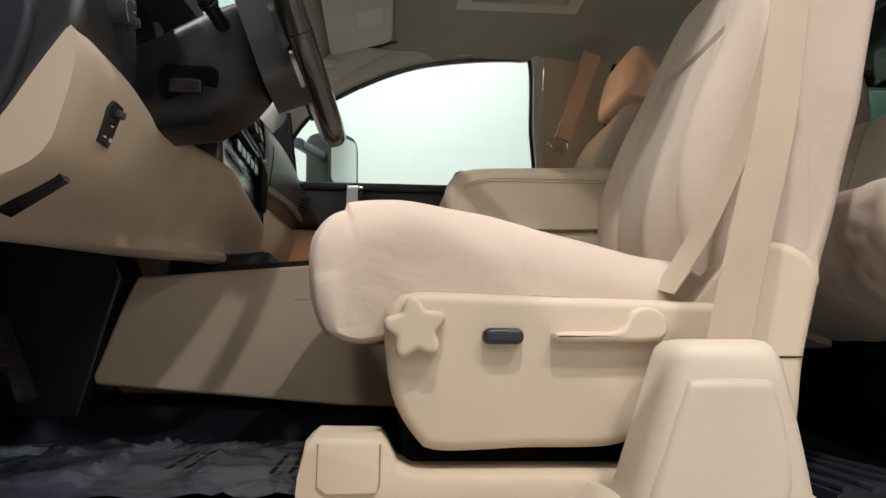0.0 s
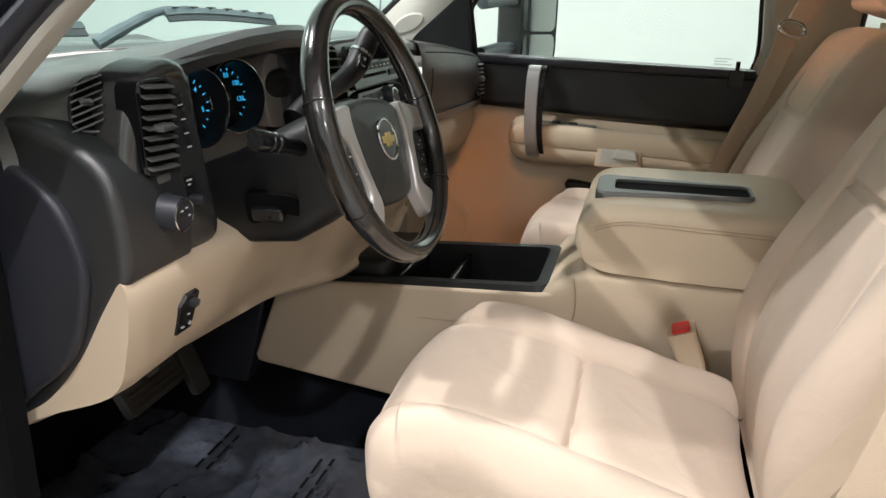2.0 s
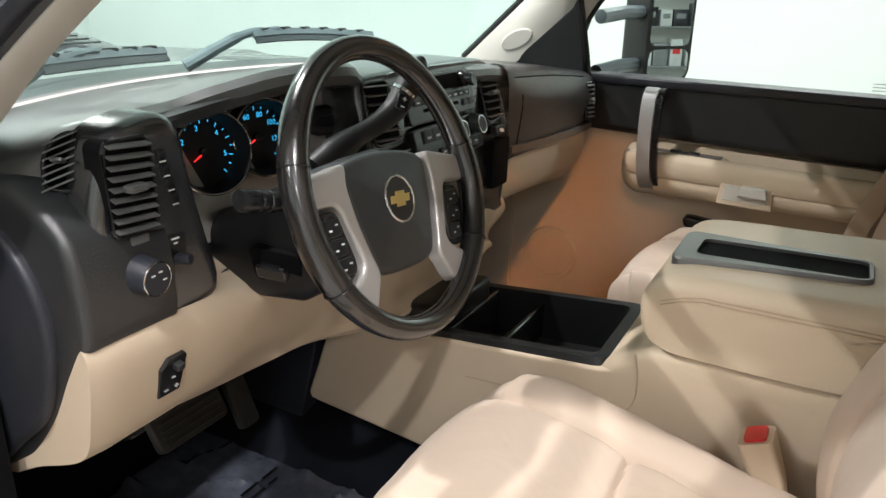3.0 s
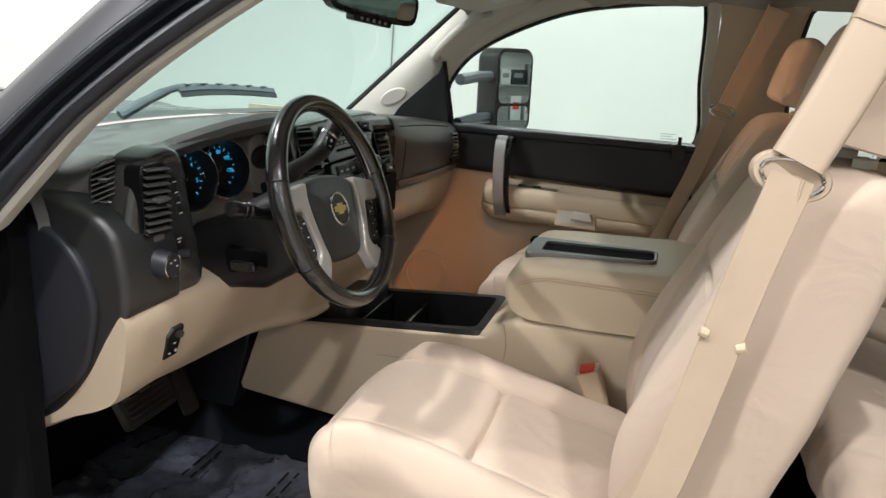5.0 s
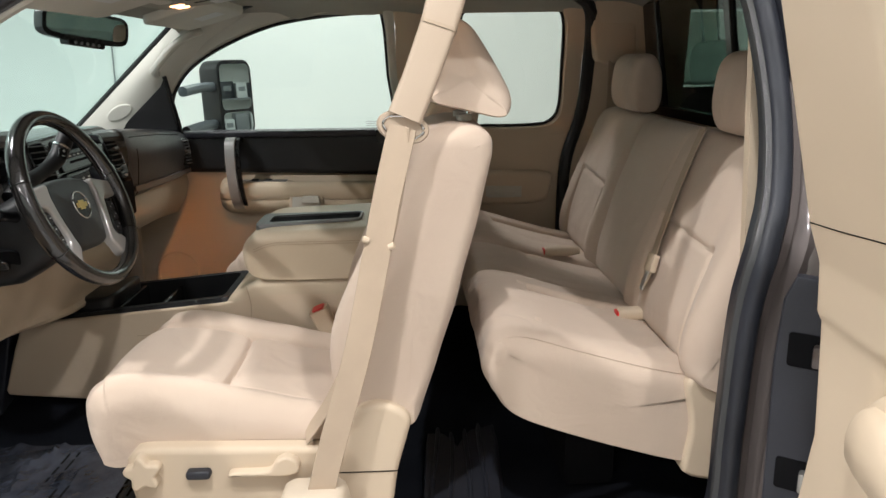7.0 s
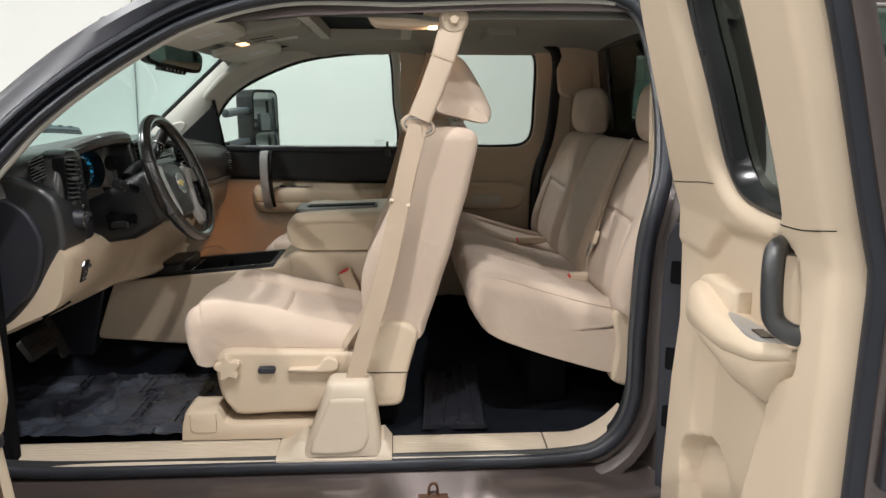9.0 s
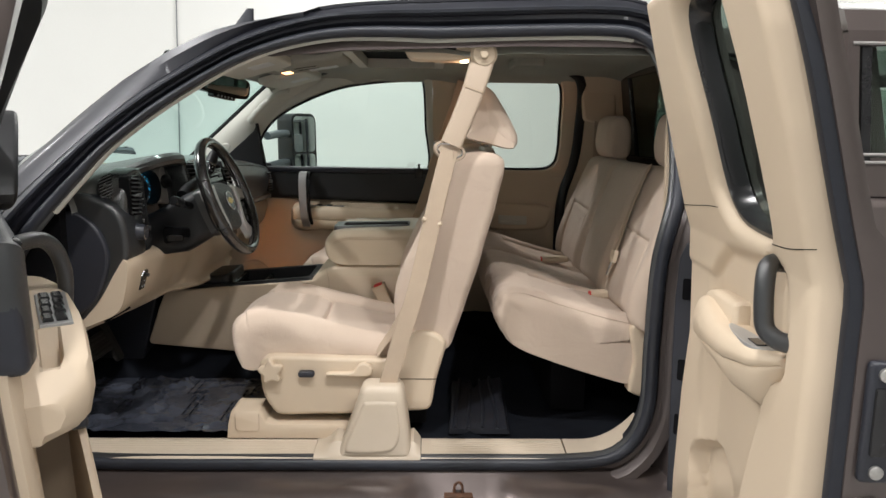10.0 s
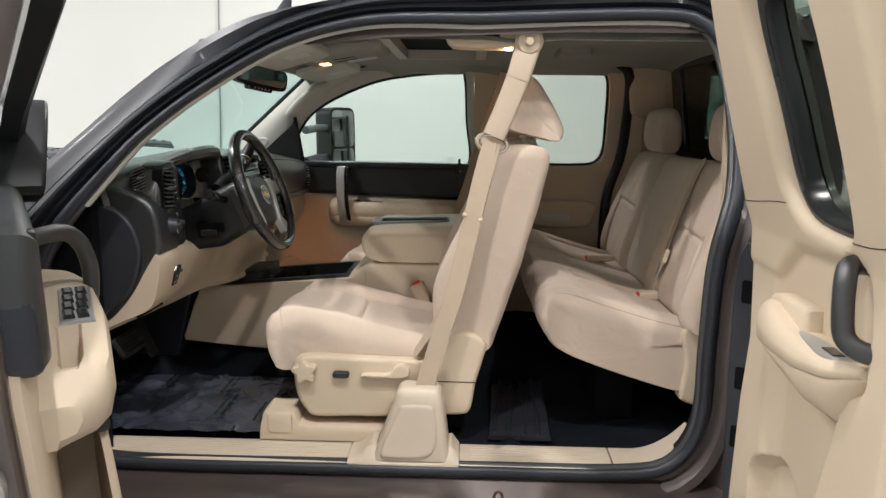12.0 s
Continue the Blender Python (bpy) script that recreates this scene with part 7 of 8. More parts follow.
sun_visor(0.14, 0.60, "grey-beige sun visor folded up on the passenger side")
sun_visor(-0.60, -0.14, "grey-beige sun visor folded up on the driver side")
oc = thing("overhead_console", "grey-beige overhead console with a lit map lamp", "overhead console", (1.87, 0.0, 1.845))
def under(a, b, d):
    """On the console's underside: a rearward, b across, d downward."""
    return Vector((a, b, -d + 0.16 * a - 0.018))


bm = bmesh.new()
slab(bm, smooth2([(-0.15, -0.10), (-0.15, 0.10), (-0.11, 0.15), (0.0, 0.18), (0.12, 0.17), (0.16, 0.13), (0.16, -0.13), (0.12, -0.17), (0.0, -0.18), (-0.11, -0.15)], 60), under, -0.03, 0.020, 0.018, 5)
part("shell", bm, HEADLINER, oc)
for y, m in ((-0.075, GREYTRIM), (0.055, LAMPGLOW), (0.105, LAMPGLOW)):
    bm = bmesh.new()
    slab(bm, [(b - 0.085, a + y) for a, b in round_rect(0.036 if m is LAMPGLOW else 0.08, 0.036, 0.010)], under, 0.013, 0.0235, 0.004, 2)
    part("map_lamp", bm, m, oc, "lit warm lamp lens" if m is LAMPGLOW else "unlit lamp lens")
for y in (-0.02, 0.06):
    bm = bmesh.new()
    slab(bm, [(b + 0.0, a + y) for a, b in round_rect(0.012, 0.08, 0.004)], under, 0.015, 0.0212)
    part("slot", bm, DARK, oc, "dark switch slot")
bm = bmesh.new()
slab(bm, [(b + 0.05, a + 0.11) for a, b in round_rect(0.075, 0.11, 0.008)], under, 0.015, 0.0225, 0.003, 2)
part("lid", bm, WHITEPRINT, oc, "pale lid")
lampdata = bpy.data.lights.new("map_lamp", "AREA")
lampdata.energy, lampdata.color, lampdata.size, lampdata.spread = 0.42, (1.0, 0.42, 0.17), 0.04, radians(44)
lampob = new("map_lamp_light", lampdata)
lampob.matrix_world = look((1.80, 0.06, 1.79), (1.40, 0.80, 0.80))
seatlamp = bpy.data.lights.new("map_lamp", "AREA")
seatlamp.energy, seatlamp.color, seatlamp.size, seatlamp.spread = 0.22, (1.0, 0.44, 0.19), 0.05, radians(38)
seatlampob = new("map_lamp_light", seatlamp)
seatlampob.matrix_world = look((1.81, 0.07, 1.79), (2.47, 0.47, 1.60))
readdata = bpy.data.lights.new("reading_lamp", "POINT")
readdata.energy, readdata.color, readdata.shadow_soft_size = 0.12, (1.0, 0.6, 0.32), 0.02
readob = new("reading_lamp_light", readdata)
readob.location = (2.42, -0.60, 1.77)
bm = bmesh.new()
slab(bm, [(b, a) for a, b in round_rect(0.22, 0.12, 0.02)], lambda a, b, d: Vector((a, b, -d)), -0.02, 0.012, 0.008, 3)
for v in bm.verts:
    v.co += Vector((2.72, 0.2, 1.845))
tagged(part("dome_lamp", bm, HEADLINER), "unlit cloth-coloured dome lamp cover on the headliner", "lamp cover")

# ---- passenger belt ----
pb = thing("passenger_seat_belt", "beige passenger belt hanging from the roof in its sleeve", "seat belt", (2.47, 0.66, 1.78))
po = Vector((2.47, 0.66, 1.78))
bm = bmesh.new()
ribbon(bm, [Vector(p) - po for p in ((2.49, 0.62, 1.80), (2.44, 0.66, 1.65), (2.40, 0.68, 1.53))], [0.06, 0.052, 0.05], 0.02, (1, 0, 0))
part("sleeve", bm, SLEEVE, pb)
bm = bmesh.new()
rg2 = axes_place(Vector((2.39, 0.68, 1.51)) - po, (0.2, -1, 0.1), (0.25, 0, 1))
tube(bm, [rg2(0.034 * math.cos(k * math.tau / 28), 0.019 * math.sin(k * math.tau / 28), 0.0) for k in range(28)], 0.005, 8, closed=True)
part("guide_ring", bm, CHROME, pb, "chrome guide ring")
bm = bmesh.new()
ribbon(bm, [Vector(p) - po for p in ((2.39, 0.685, 1.51), (2.33, 0.70, 1.30), (2.26, 0.72, 1.1), (2.22, 0.74, 0.9))], 0.048, 0.003, (1, 0, 0.2))
part("webbing", bm, WEB, pb)

# ---- tow mirror outside the passenger window ----
ARMGREY = material("grey_mirror_arm", (0.16, 0.18, 0.20), 0.35, second=(0.13, 0.15, 0.17), blotch=8, grain=500, bump=0.05)
tm = thing("towing_mirror", "black telescopic towing mirror with two glasses", "door mirror", (1.665, 1.12, 1.50))
tpl = axes_place((0, 0, 0), (0.848, -0.530, 0.022))
bm = bmesh.new()
slab(bm, round_rect(0.19, 0.31, 0.045, 6), tpl, 0.01, -0.11, 0.035, 4)
part("housing", bm, NIGHT, tm)
for b0, b1 in ((-0.045, 0.14), (-0.14, -0.055)):
    bm = bmesh.new()
    slab(bm, [(a, (b0 + b1) / 2 + b) for a, b in round_rect(0.165, b1 - b0, 0.025)], tpl, 0.0, 0.0125)
    part("mirror_glass", bm, MIRROR, tm, "mirror glass")
for z in (-0.10, 0.05):
    bm = bmesh.new()
    tube(bm, [(-0.04, 0.0, z), (-0.10, -0.14, z + 0.0), (-0.13, -0.27, z - 0.01)], 0.02, 10)
    part("arm", bm, ARMGREY, tm, "telescopic grey arm")

# ---- bonnet, cowl and wipers ----
hood = thing("bonnet", "dark bonnet with a raised louvred scoop", "bonnet", (0, 0, 1.3), kind="structure")
bm = bmesh.new()
loops = []
for k in range(25):
    x = -0.95 + 1.55 * k / 24
    lp = []
    for j in range(41):
        y = -0.9 + 1.8 * j / 40
        z = 0.10 - 0.07 * (1 - k / 24) - 0.06 * (abs(y) / 0.9) ** 4 + 0.02 * math.exp(-((abs(y) - 0.45) / 0.08) ** 2)
        lp.append(Vector((x, y, z)))
    loops.append(lp)
loft(bm, loops, close_u=False, cap=False)
part("skin", bm, HOODPAINT, hood)
bm = bmesh.new()
loops = []
for k in range(17):
    t = k / 16
    w = 0.30 + 0.06 * math.sin(math.pi * t)
    h = 0.075 * math.sin(math.pi * min(t * 1.1 + 0.02, 1.0)) ** 0.6
    x = -0.45 + 0.9 * t
    loops.append([Vector((x, a * w, 0.08 + h * b)) for a, b in ((-1, 0), (-0.9, 0.6), (-0.75, 0.95), (0, 1.05), (0.75, 0.95), (0.9, 0.6), (1, 0))])
loft(bm, loops, close_u=False, cap=False)
part("scoop", bm, HOODPAINT, hood, "raised scoop")
for k in range(6):
    bm = bmesh.new()
    box(bm, (0.02 + 0.05 * k, -0.2, 0.158 - 0.006 * k), (0.04 + 0.05 * k, 0.2, 0.164 - 0.006 * k), 0.002)
    part("louvre", bm, BLACK, hood)
cowl = thing("cowl", "black ribbed cowl panel below the windscreen", "cowl", (0.7, 0, 1.38), kind="structure")
bm = bmesh.new()
loops = []
for j in range(31):
    s = -1 + 2 * j / 30
    fx = 0.84 + 0.31 * s * s - 0.7
    loops.append([Vector((fx - 0.24, s * 0.82, 0.0)), Vector((fx - 0.2, s * 0.82, 0.02)), Vector((fx - 0.02, s * 0.82, 0.025)), Vector((fx + 0.02, s * 0.82, 0.03))])
loft(bm, loops, close_u=False, cap=False)
part("panel", bm, BLACK, cowl)
def on_glass(s, t, out):
    """A point in front of the windscreen, outside by the given distance."""
    return ws_point(s, t) + Vector((-0.55, 0, 0.83)) * out


WIPERMETAL = material("weathered_grey_wiper", (0.16, 0.18, 0.20), 0.45, second=(0.11, 0.125, 0.14), blotch=20, grain=300, bump=0.1, specular=0.5)
for arm, blade in ((((0.0, 0.0), (0.08, 0.075), (0.15, 0.132), (0.25, 0.155)), ((0.15, 0.150), (0.27, 0.158), (0.43, 0.148), (0.62, 0.12))),
                   (((-0.66, 0.03), (-0.56, 0.07), (-0.46, 0.10), (-0.38, 0.105)), ((-0.58, 0.115), (-0.43, 0.105), (-0.28, 0.095), (-0.13, 0.085)))):
    w = thing("wiper", "weathered grey-black windscreen wiper parked at the cowl", "wiper", tuple(ws_point(*arm[0])), group="wipers")
    base = ws_point(*arm[0])
    bm = bmesh.new()
    tube(bm, curve_loop([on_glass(q[0], q[1], o) - base for q, o in zip(arm, (0.012, 0.026, 0.034, 0.034))], 16, False), [0.024] * 5 + [0.021] * 4 + [0.016] * 4 + [0.011] * 3, 10, flat=0.6)
    part("arm", bm, WIPERMETAL, w, "weathered grey arm")
    bm = bmesh.new()
    ribbon(bm, curve_loop([on_glass(q[0], q[1], 0.024) - base for q in blade], 20, False), 0.016, 0.010, (-0.55, 0, 0.83))
    part("blade_frame", bm, WIPERMETAL, w)
    bm = bmesh.new()
    ribbon(bm, curve_loop([on_glass(q[0], q[1], 0.008) - base for q in blade], 20, False), 0.016, 0.005, (-0.55, 0, 0.83))
    part("blade_rubber", bm, RUBBER, w)
    for k in range(1, 7):
        u = curve_loop([on_glass(q[0], q[1], 0.034) - base for q in blade], 20, False)[k * 3 - 1]
        bm = bmesh.new()
        box(bm, (u.x - 0.006, u.y - 0.016, u.z - 0.004), (u.x + 0.006, u.y + 0.016, u.z + 0.004), 0.003)
        part("clip", bm, GLOSS, w)

# roof antenna
an = thing("roof_antenna", "dark fin antenna on the roof", "antenna", (1.645, 0.02, 1.885))
bm = bmesh.new()
loft(bm, [[Vector((x0 + a * w, b * h, z)) for a, b in circle(1.0, 16)] for z, x0, w, h in ((-0.02, 0.0, 0.085, 0.03), (0.012, 0.0, 0.08, 0.027), (0.03, -0.02, 0.05, 0.02), (0.09, 0.0, 0.03, 0.009), (0.135, 0.018, 0.013, 0.005))])
part("fin", bm, SLATE, an)

# ---- open rear door ----
rd = thing("rear_door_open", "open rear-hinged door with beige trim and a black pull handle", "door", (3.024, -1.04, 0.0), -94)


def rlean(z):
    return -0.30 * max(0.0, z - 1.36)


def rpl(a, b, d):
    """On the inner face: a from the hinge, b height, d towards the inside."""
    return Vector((a, rlean(b) - d, b))


def inside_by(poly, a, b):
    """Signed distance to a closed outline, positive inside."""
    best, odd = 9.0, False
    n = len(poly)
    for i in range(n):
        (x0, y0), (x1, y1) = poly[i], poly[(i + 1) % n]
        dx, dy = x1 - x0, y1 - y0
        t = min(1.0, max(0.0, ((a - x0) * dx + (b - y0) * dy) / (dx * dx + dy * dy + 1e-12)))
        best = min(best, math.hypot(a - x0 - t * dx, b - y0 - t * dy))
        if (y0 > b) != (y1 > b) and a < x0 + (b - y0) / (y1 - y0) * dx:
            odd = not odd
    return best if odd else -best


W = curve_loop([(0.297, 1.50, 0), (0.295, 1.62, 0), (0.285, 1.77, 0), (0.315, 1.835, 0), (0.42, 1.85, 0), (0.53, 1.84, 0), (0.557, 1.74, 0), (0.562, 1.6, 0), (0.553, 1.45, 0), (0.53, 1.412, 0), (0.46, 1.408, 0), (0.365, 1.418, 0), (0.318, 1.448, 0)], 80)
WP = [(p.x, p.y) for p in W]
POCKET = [(p.x, p.y) for p in curve_loop([(0.125, 0.80, 0), (0.145, 0.852, 0), (0.20, 0.885, 0), (0.27, 0.895, 0), (0.35, 0.84, 0), (0.44, 0.72, 0), (0.46, 0.62, 0), (0.30, 0.585, 0), (0.16, 0.66, 0)], 40)]
GRIP = [(p.x, p.y) for p in curve_loop([(0.515, 1.372, 0), (0.56, 1.378, 0), (0.60, 1.35, 0), (0.617, 1.29, 0), (0.622, 1.20, 0), (0.60, 1.168, 0), (0.545, 1.158, 0), (0.525, 1.22, 0), (0.52, 1.30, 0)], 40)]


def trim_left(z):
    return float(np.interp(z, [0.5, 0.7, 0.95, 1.11, 1.25, 1.41, 1.56, 1.75, 1.88], [-0.01, -0.02, 0.004, 0.038, 0.022, 0.0, 0.025, 0.055, 0.09]))


def trim_right(z):
    return float(np.interp(z, [0.5, 1.0, 1.2, 1.41, 1.6, 1.75, 1.88], [0.735, 0.752, 0.762, 0.762, 0.782, 0.785, 0.765])) - 0.05


def trim_depth(a, b):
    """Relief of the moulded inner trim."""
    d = 0.030
    col_at = float(np.interp(b, [0.55, 1.16, 1.24, 1.45], [0.34, 0.545, 0.50, 0.50]))
    proud = step01(a, col_at - 0.012, col_at + 0.018)
    bow = float(np.interp(a, [0.20, 0.245, 0.29, 0.50], [1.27, 1.315, 1.345, 1.356]))
    roll = step01(b, bow - 0.012, bow + 0.022)
    left = 1.0 - step01(a, 0.17, 0.235)
    d += 0.022 * max(proud, roll, 0.7 * left)
    if b < 1.17:
        d -= 0.012 * (1 - max(proud, left)) * step01(1.17 - b, 0.0, 0.1)
    if 1.12 < b < 1.42 and 0.45 < a < 0.7:
        d -= 0.030 * step01(inside_by(GRIP, a, b), -0.004, 0.016)
    if b < 0.95 and a < 0.52:
        d -= 0.045 * step01(inside_by(POCKET, a, b), -0.004, 0.014)
    e = min(a - trim_left(b), trim_right(b) - a, 1.885 - b)
    if e < 0.022:
        d -= 0.045 * (1 - math.sqrt(max(0.0, 1 - (1 - e / 0.022) ** 2)))
    wdist = -inside_by(WP, a, b) if b > 1.36 else 1.0
    if -0.03 < wdist < 0.03:
        d -= (d + 0.012) * (1 - math.sqrt(max(0.0, 1 - (1 - max(wdist, 0.0) / 0.03) ** 2)))
    return d, wdist


bm = bmesh.new()
NU, NV = 112, 190
gridv = []
for j in range(NV + 1):
    z = 0.51 + 1.375 * j / NV
    row = []
    l, r = trim_left(z), trim_right(z)
    for i in range(NU + 1):
        a = l + (r - l) * i / NU
        d, wd = trim_depth(a, z)
        row.append((bm.verts.new(rpl(a, z, d)), wd))
    gridv.append(row)
for j in range(NV):
    for i in range(NU):
        q = (gridv[j][i], gridv[j][i + 1], gridv[j + 1][i + 1], gridv[j + 1][i])
        if min(w for _, w in q) > -0.006:
            bm.faces.new([v for v, _ in q])
bmesh.ops.delete(bm, geom=[v for v in bm.verts if not v.link_faces], context="VERTS")
trim = part("inner_trim", bm, BEIGE, rd, "beige moulded inner trim with a map pocket")

OUT = [(-0.03, 0.50), (0.4, 0.48), (0.727, 0.50), (0.732, 0.9), (0.740, 1.40), (0.760, 1.7), (0.737, 1.90), (0.4, 1.91), (0.12, 1.90), (0.045, 1.75), (-0.01, 1.45), (-0.02, 1.0)]


def match(Wl, outl, c):
    res = []
    for p in Wl:
        d = (p - c).normalized()
        res.append(max(outl, key=lambda q: (q - c).normalized().dot(d)))
    return res


cW = sum((Vector(p) for p in W), Vector()) / 80
W2 = [cW + (p - cW) * 1.05 for p in W]
O2 = match(W2, curve_loop([(a, b, 0) for a, b in OUT], 600), cW)
def thin(z):
    """The door is slimmer round its window."""
    return 1 - 0.6 * step01(z, 1.36, 1.46)


bm = bmesh.new()
loft(bm, [[Vector((p.x + (q.x - p.x) * 0.1, rlean(p.y) + 0.004, p.y + (q.y - p.y) * 0.02)) for p, q in zip(O2, W2)], [Vector((p.x, rlean(p.y) + 0.008, p.y)) for p in O2], [Vector((p.x, rlean(p.y) + 0.07 * thin(p.y), p.y)) for p in O2], [Vector((p.x + (q.x - p.x) * 0.03, rlean(p.y) + 0.10 * thin(p.y), p.y + (q.y - p.y) * 0.03)) for p, q in zip(O2, W2)], [Vector((p.x, rlean(p.y) + 0.11 * thin(p.y), p.y)) for p in W2], [Vector((p.x, rlean(p.y) + 0.03, p.y)) for p in W2]], cap=False)
part("outer_skin", bm, PAINT, rd, "brown-grey painted door skin and shut face")
bm = bmesh.new()
loft(bm, [[Vector((p.x, rlean(p.y) + 0.022, p.y)) for p in W2], [Vector((p.x, rlean(p.y) + 0.026, p.y)) for p in W2]])
g = part("pane", bm, LIGHTTINT, rd, "tinted door glass", smooth=False)
g.visible_shadow = False
NW = []
for i in range(80):
    dv = (W[(i + 1) % 80] - W[i - 1]).normalized()
    nv = Vector((dv.y, -dv.x, 0))
    NW.append(nv if nv.dot(W[i] - cW) > 0 else -nv)
bm = bmesh.new()
loft(bm, [[Vector((p.x + n.x * s, rlean(p.y) + y, p.y + n.y * s)) for p, n in zip(W, NW)] for s, y in ((0.014, -0.012), (0.009, -0.022), (-0.002, -0.024), (-0.006, -0.012), (-0.007, 0.02), (0.010, 0.02), (0.013, 0.01))], cap=False, close_v=True)
part("window_seal", bm, GLOSS, rd, "black rubber round the window")
bm = bmesh.new()
loops = []
for p in curve_loop([(0.30, 1.84, 0), (0.285, 1.77, 0), (0.294, 1.62, 0), (0.297, 1.51, 0), (0.298, 1.483, 0)], 20, False):
    loops.append([rpl(p.x + a, p.y, d) for a, d in ((-0.008, 0.0), (-0.007, 0.014), (0.0, 0.018), (0.006, 0.015), (0.008, 0.010), (0.009, 0.0), (0.008, -0.018), (-0.007, -0.018))])
loft(bm, loops)
part("window_guide", bm, NIGHT, rd, "black window guide strip")
bm = bmesh.new()
loops = []
for p in curve_loop([(0.715, 0.53, 0), (0.721, 0.9, 0), (0.728, 1.4, 0), (0.748, 1.7, 0), (0.727, 1.89, 0)], 40, False):
    loops.append([rpl(p.x + a, p.y, d) for a, d in ((-0.016, -0.008), (-0.016, 0.006), (-0.008, 0.014), (0.0, 0.015), (0.008, 0.012), (0.008, -0.008))])
loft(bm, loops)
part("edge_seal", bm, RUBBER, rd, "slate rubber along the free edge")
for pts in (((-0.028, 1.412), (0.10, 1.422), (0.22, 1.434), (0.292, 1.438)), ((0.545, 1.403), (0.61, 1.405), (0.65, 1.409), (0.707, 1.418))):
    bm = bmesh.new()
    line = curve_loop([(a, b, 0) for a, b in pts], 20, False)
    tube(bm, [rpl(p.x, p.y, trim_depth(p.x, p.y)[0] + 0.0004) for p in line], 0.0009, 6)
    part("trim_seam", bm, DARK, rd)

# armrest: a flat shelf with a rolled front, a fuller lower half and a raised corner
bm = bmesh.new()
loops = []
for k in range(49):
    a = 0.162 + 0.44 * k / 48
    front = float(np.interp(a, [0.162, 0.172, 0.20, 0.25, 0.32, 0.45, 0.54, 0.58, 0.602], [0.04, 0.062, 0.082, 0.096, 0.104, 0.104, 0.092, 0.078, 0.055]))
    top = float(np.interp(a, [0.162, 0.18, 0.22, 0.27, 0.33, 0.38, 0.50, 0.602], [1.185, 1.212, 1.236, 1.240, 1.228, 1.216, 1.214, 1.216]))
    seam = float(np.interp(a, [0.162, 0.30, 0.45, 0.55, 0.602], [1.152, 1.160, 1.166, 1.180, 1.198]))
    low = float(np.interp(a, [0.162, 0.22, 0.30, 0.38, 0.46, 0.53, 0.56, 0.602], [1.146, 1.14, 1.132, 1.118, 1.100, 1.100, 1.125, 1.185]))
    h = top - seam
    sec = [(0.0, top - 0.002), (front * 0.45, top), (front - 0.026, top)]
    sec += [(front - 0.026 + 0.026 * math.sin(q), top - h * 0.62 * (1 - math.cos(q))) for q in (0.35, 0.7, 1.05, 1.4, 1.57)]
    sec += [(front - 0.002, seam + 0.004), (front - 0.006, seam + 0.0005), (front - 0.0085, seam), (front - 0.007, seam - 0.002)]
    g = seam - low
    sec += [(front - 0.009, seam - 0.3 * g), (front - 0.016, seam - 0.6 * g), (front - 0.03, seam - 0.85 * g), (front * 0.5, low), (0.03, low - 0.012), (0.0, low - 0.02)]
    loops.append([rpl(a, z, d) for d, z in sec])
loft(bm, loops)
ar = part("armrest", bm, BEIGE, rd, "beige padded armrest", sharp=60)
bm = bmesh.new()
loops = []
for d, e in ((0.0, 0.0), (0.05, 0.0), (0.058, 0.003), (0.063, 0.010)):
    loops.append([rpl(a, b, d) for a, b in [(0.182 + e, 1.19), (0.192 + e, 1.226 - e), (0.215 + e, 1.246 - e), (0.26, 1.257 - e), (0.33, 1.260 - e), (0.392 - e, 1.260 - e), (0.398 - e, 1.254 - e), (0.400 - e, 1.19)]])
loft(bm, loops)
part("armrest_corner", bm, BEIGE, ar, "raised corner of the armrest")
bm = bmesh.new()
slab(bm, smooth2([(0.385, 0.062), (0.43, 0.078), (0.53, 0.082), (0.565, 0.06), (0.56, 0.04), (0.45, 0.046)], 30), lambda a, b, d: rpl(a, 1.2125 + d, b + 0.0), -0.01, 0.004, 0.002, 2)
part("switch_plate", bm, STRAP, ar, "silver switch plate")
bm = bmesh.new()
slab(bm, [(0.50, 0.05), (0.545, 0.05), (0.545, 0.07), (0.50, 0.07)], lambda a, b, d: rpl(a, 1.2145 + d, b), 0.0, 0.004, 0.001, 2)
part("window_key", bm, GLOSS, ar)
bm = bmesh.new()
hp = [(0.545, 1.366, 0.02), (0.555, 1.370, 0.05), (0.575, 1.366, 0.072), (0.588, 1.345, 0.082), (0.596, 1.30, 0.084), (0.600, 1.265, 0.080), (0.612, 1.248, 0.064), (0.620, 1.242, 0.04), (0.626, 1.24, 0.015)]
tube(bm, curve_loop([rpl(*p) for p in hp], 44, False), 0.0165, 14)
part("pull_handle", bm, BLACK, rd, "curved black pull handle")
# latch hardware on the shut face
bm = bmesh.new()
box(bm, (0.730, 0.022, 1.06), (0.748, 0.080, 1.255), 0.008, 3)
lt = part("latch_plate", bm, SLATE, rd, "black latch plate with bolts")
for z in (1.236, 1.08):
    bm = bmesh.new()
    lathe(bm, [(0.011, 0), (0.011, 0.006), (0.008, 0.008), (0.0005, 0.008)], axes_place((0.747, 0.045, z), (1, 0, 0)), 14)
    part("bolt", bm, ZINC, lt)
bm = bmesh.new()
box(bm, (0.740, 0.032, 1.105), (0.754, 0.07, 1.215), 0.005)
part("latch_body", bm, GLOSS, lt)
bm = bmesh.new()
box(bm, (0.726, 0.02, 0.95), (0.750, 0.07, 1.03), 0.008)
zb = part("lower_bracket", bm, ZINC, rd, "zinc-plated lower bracket")
bm = bmesh.new()
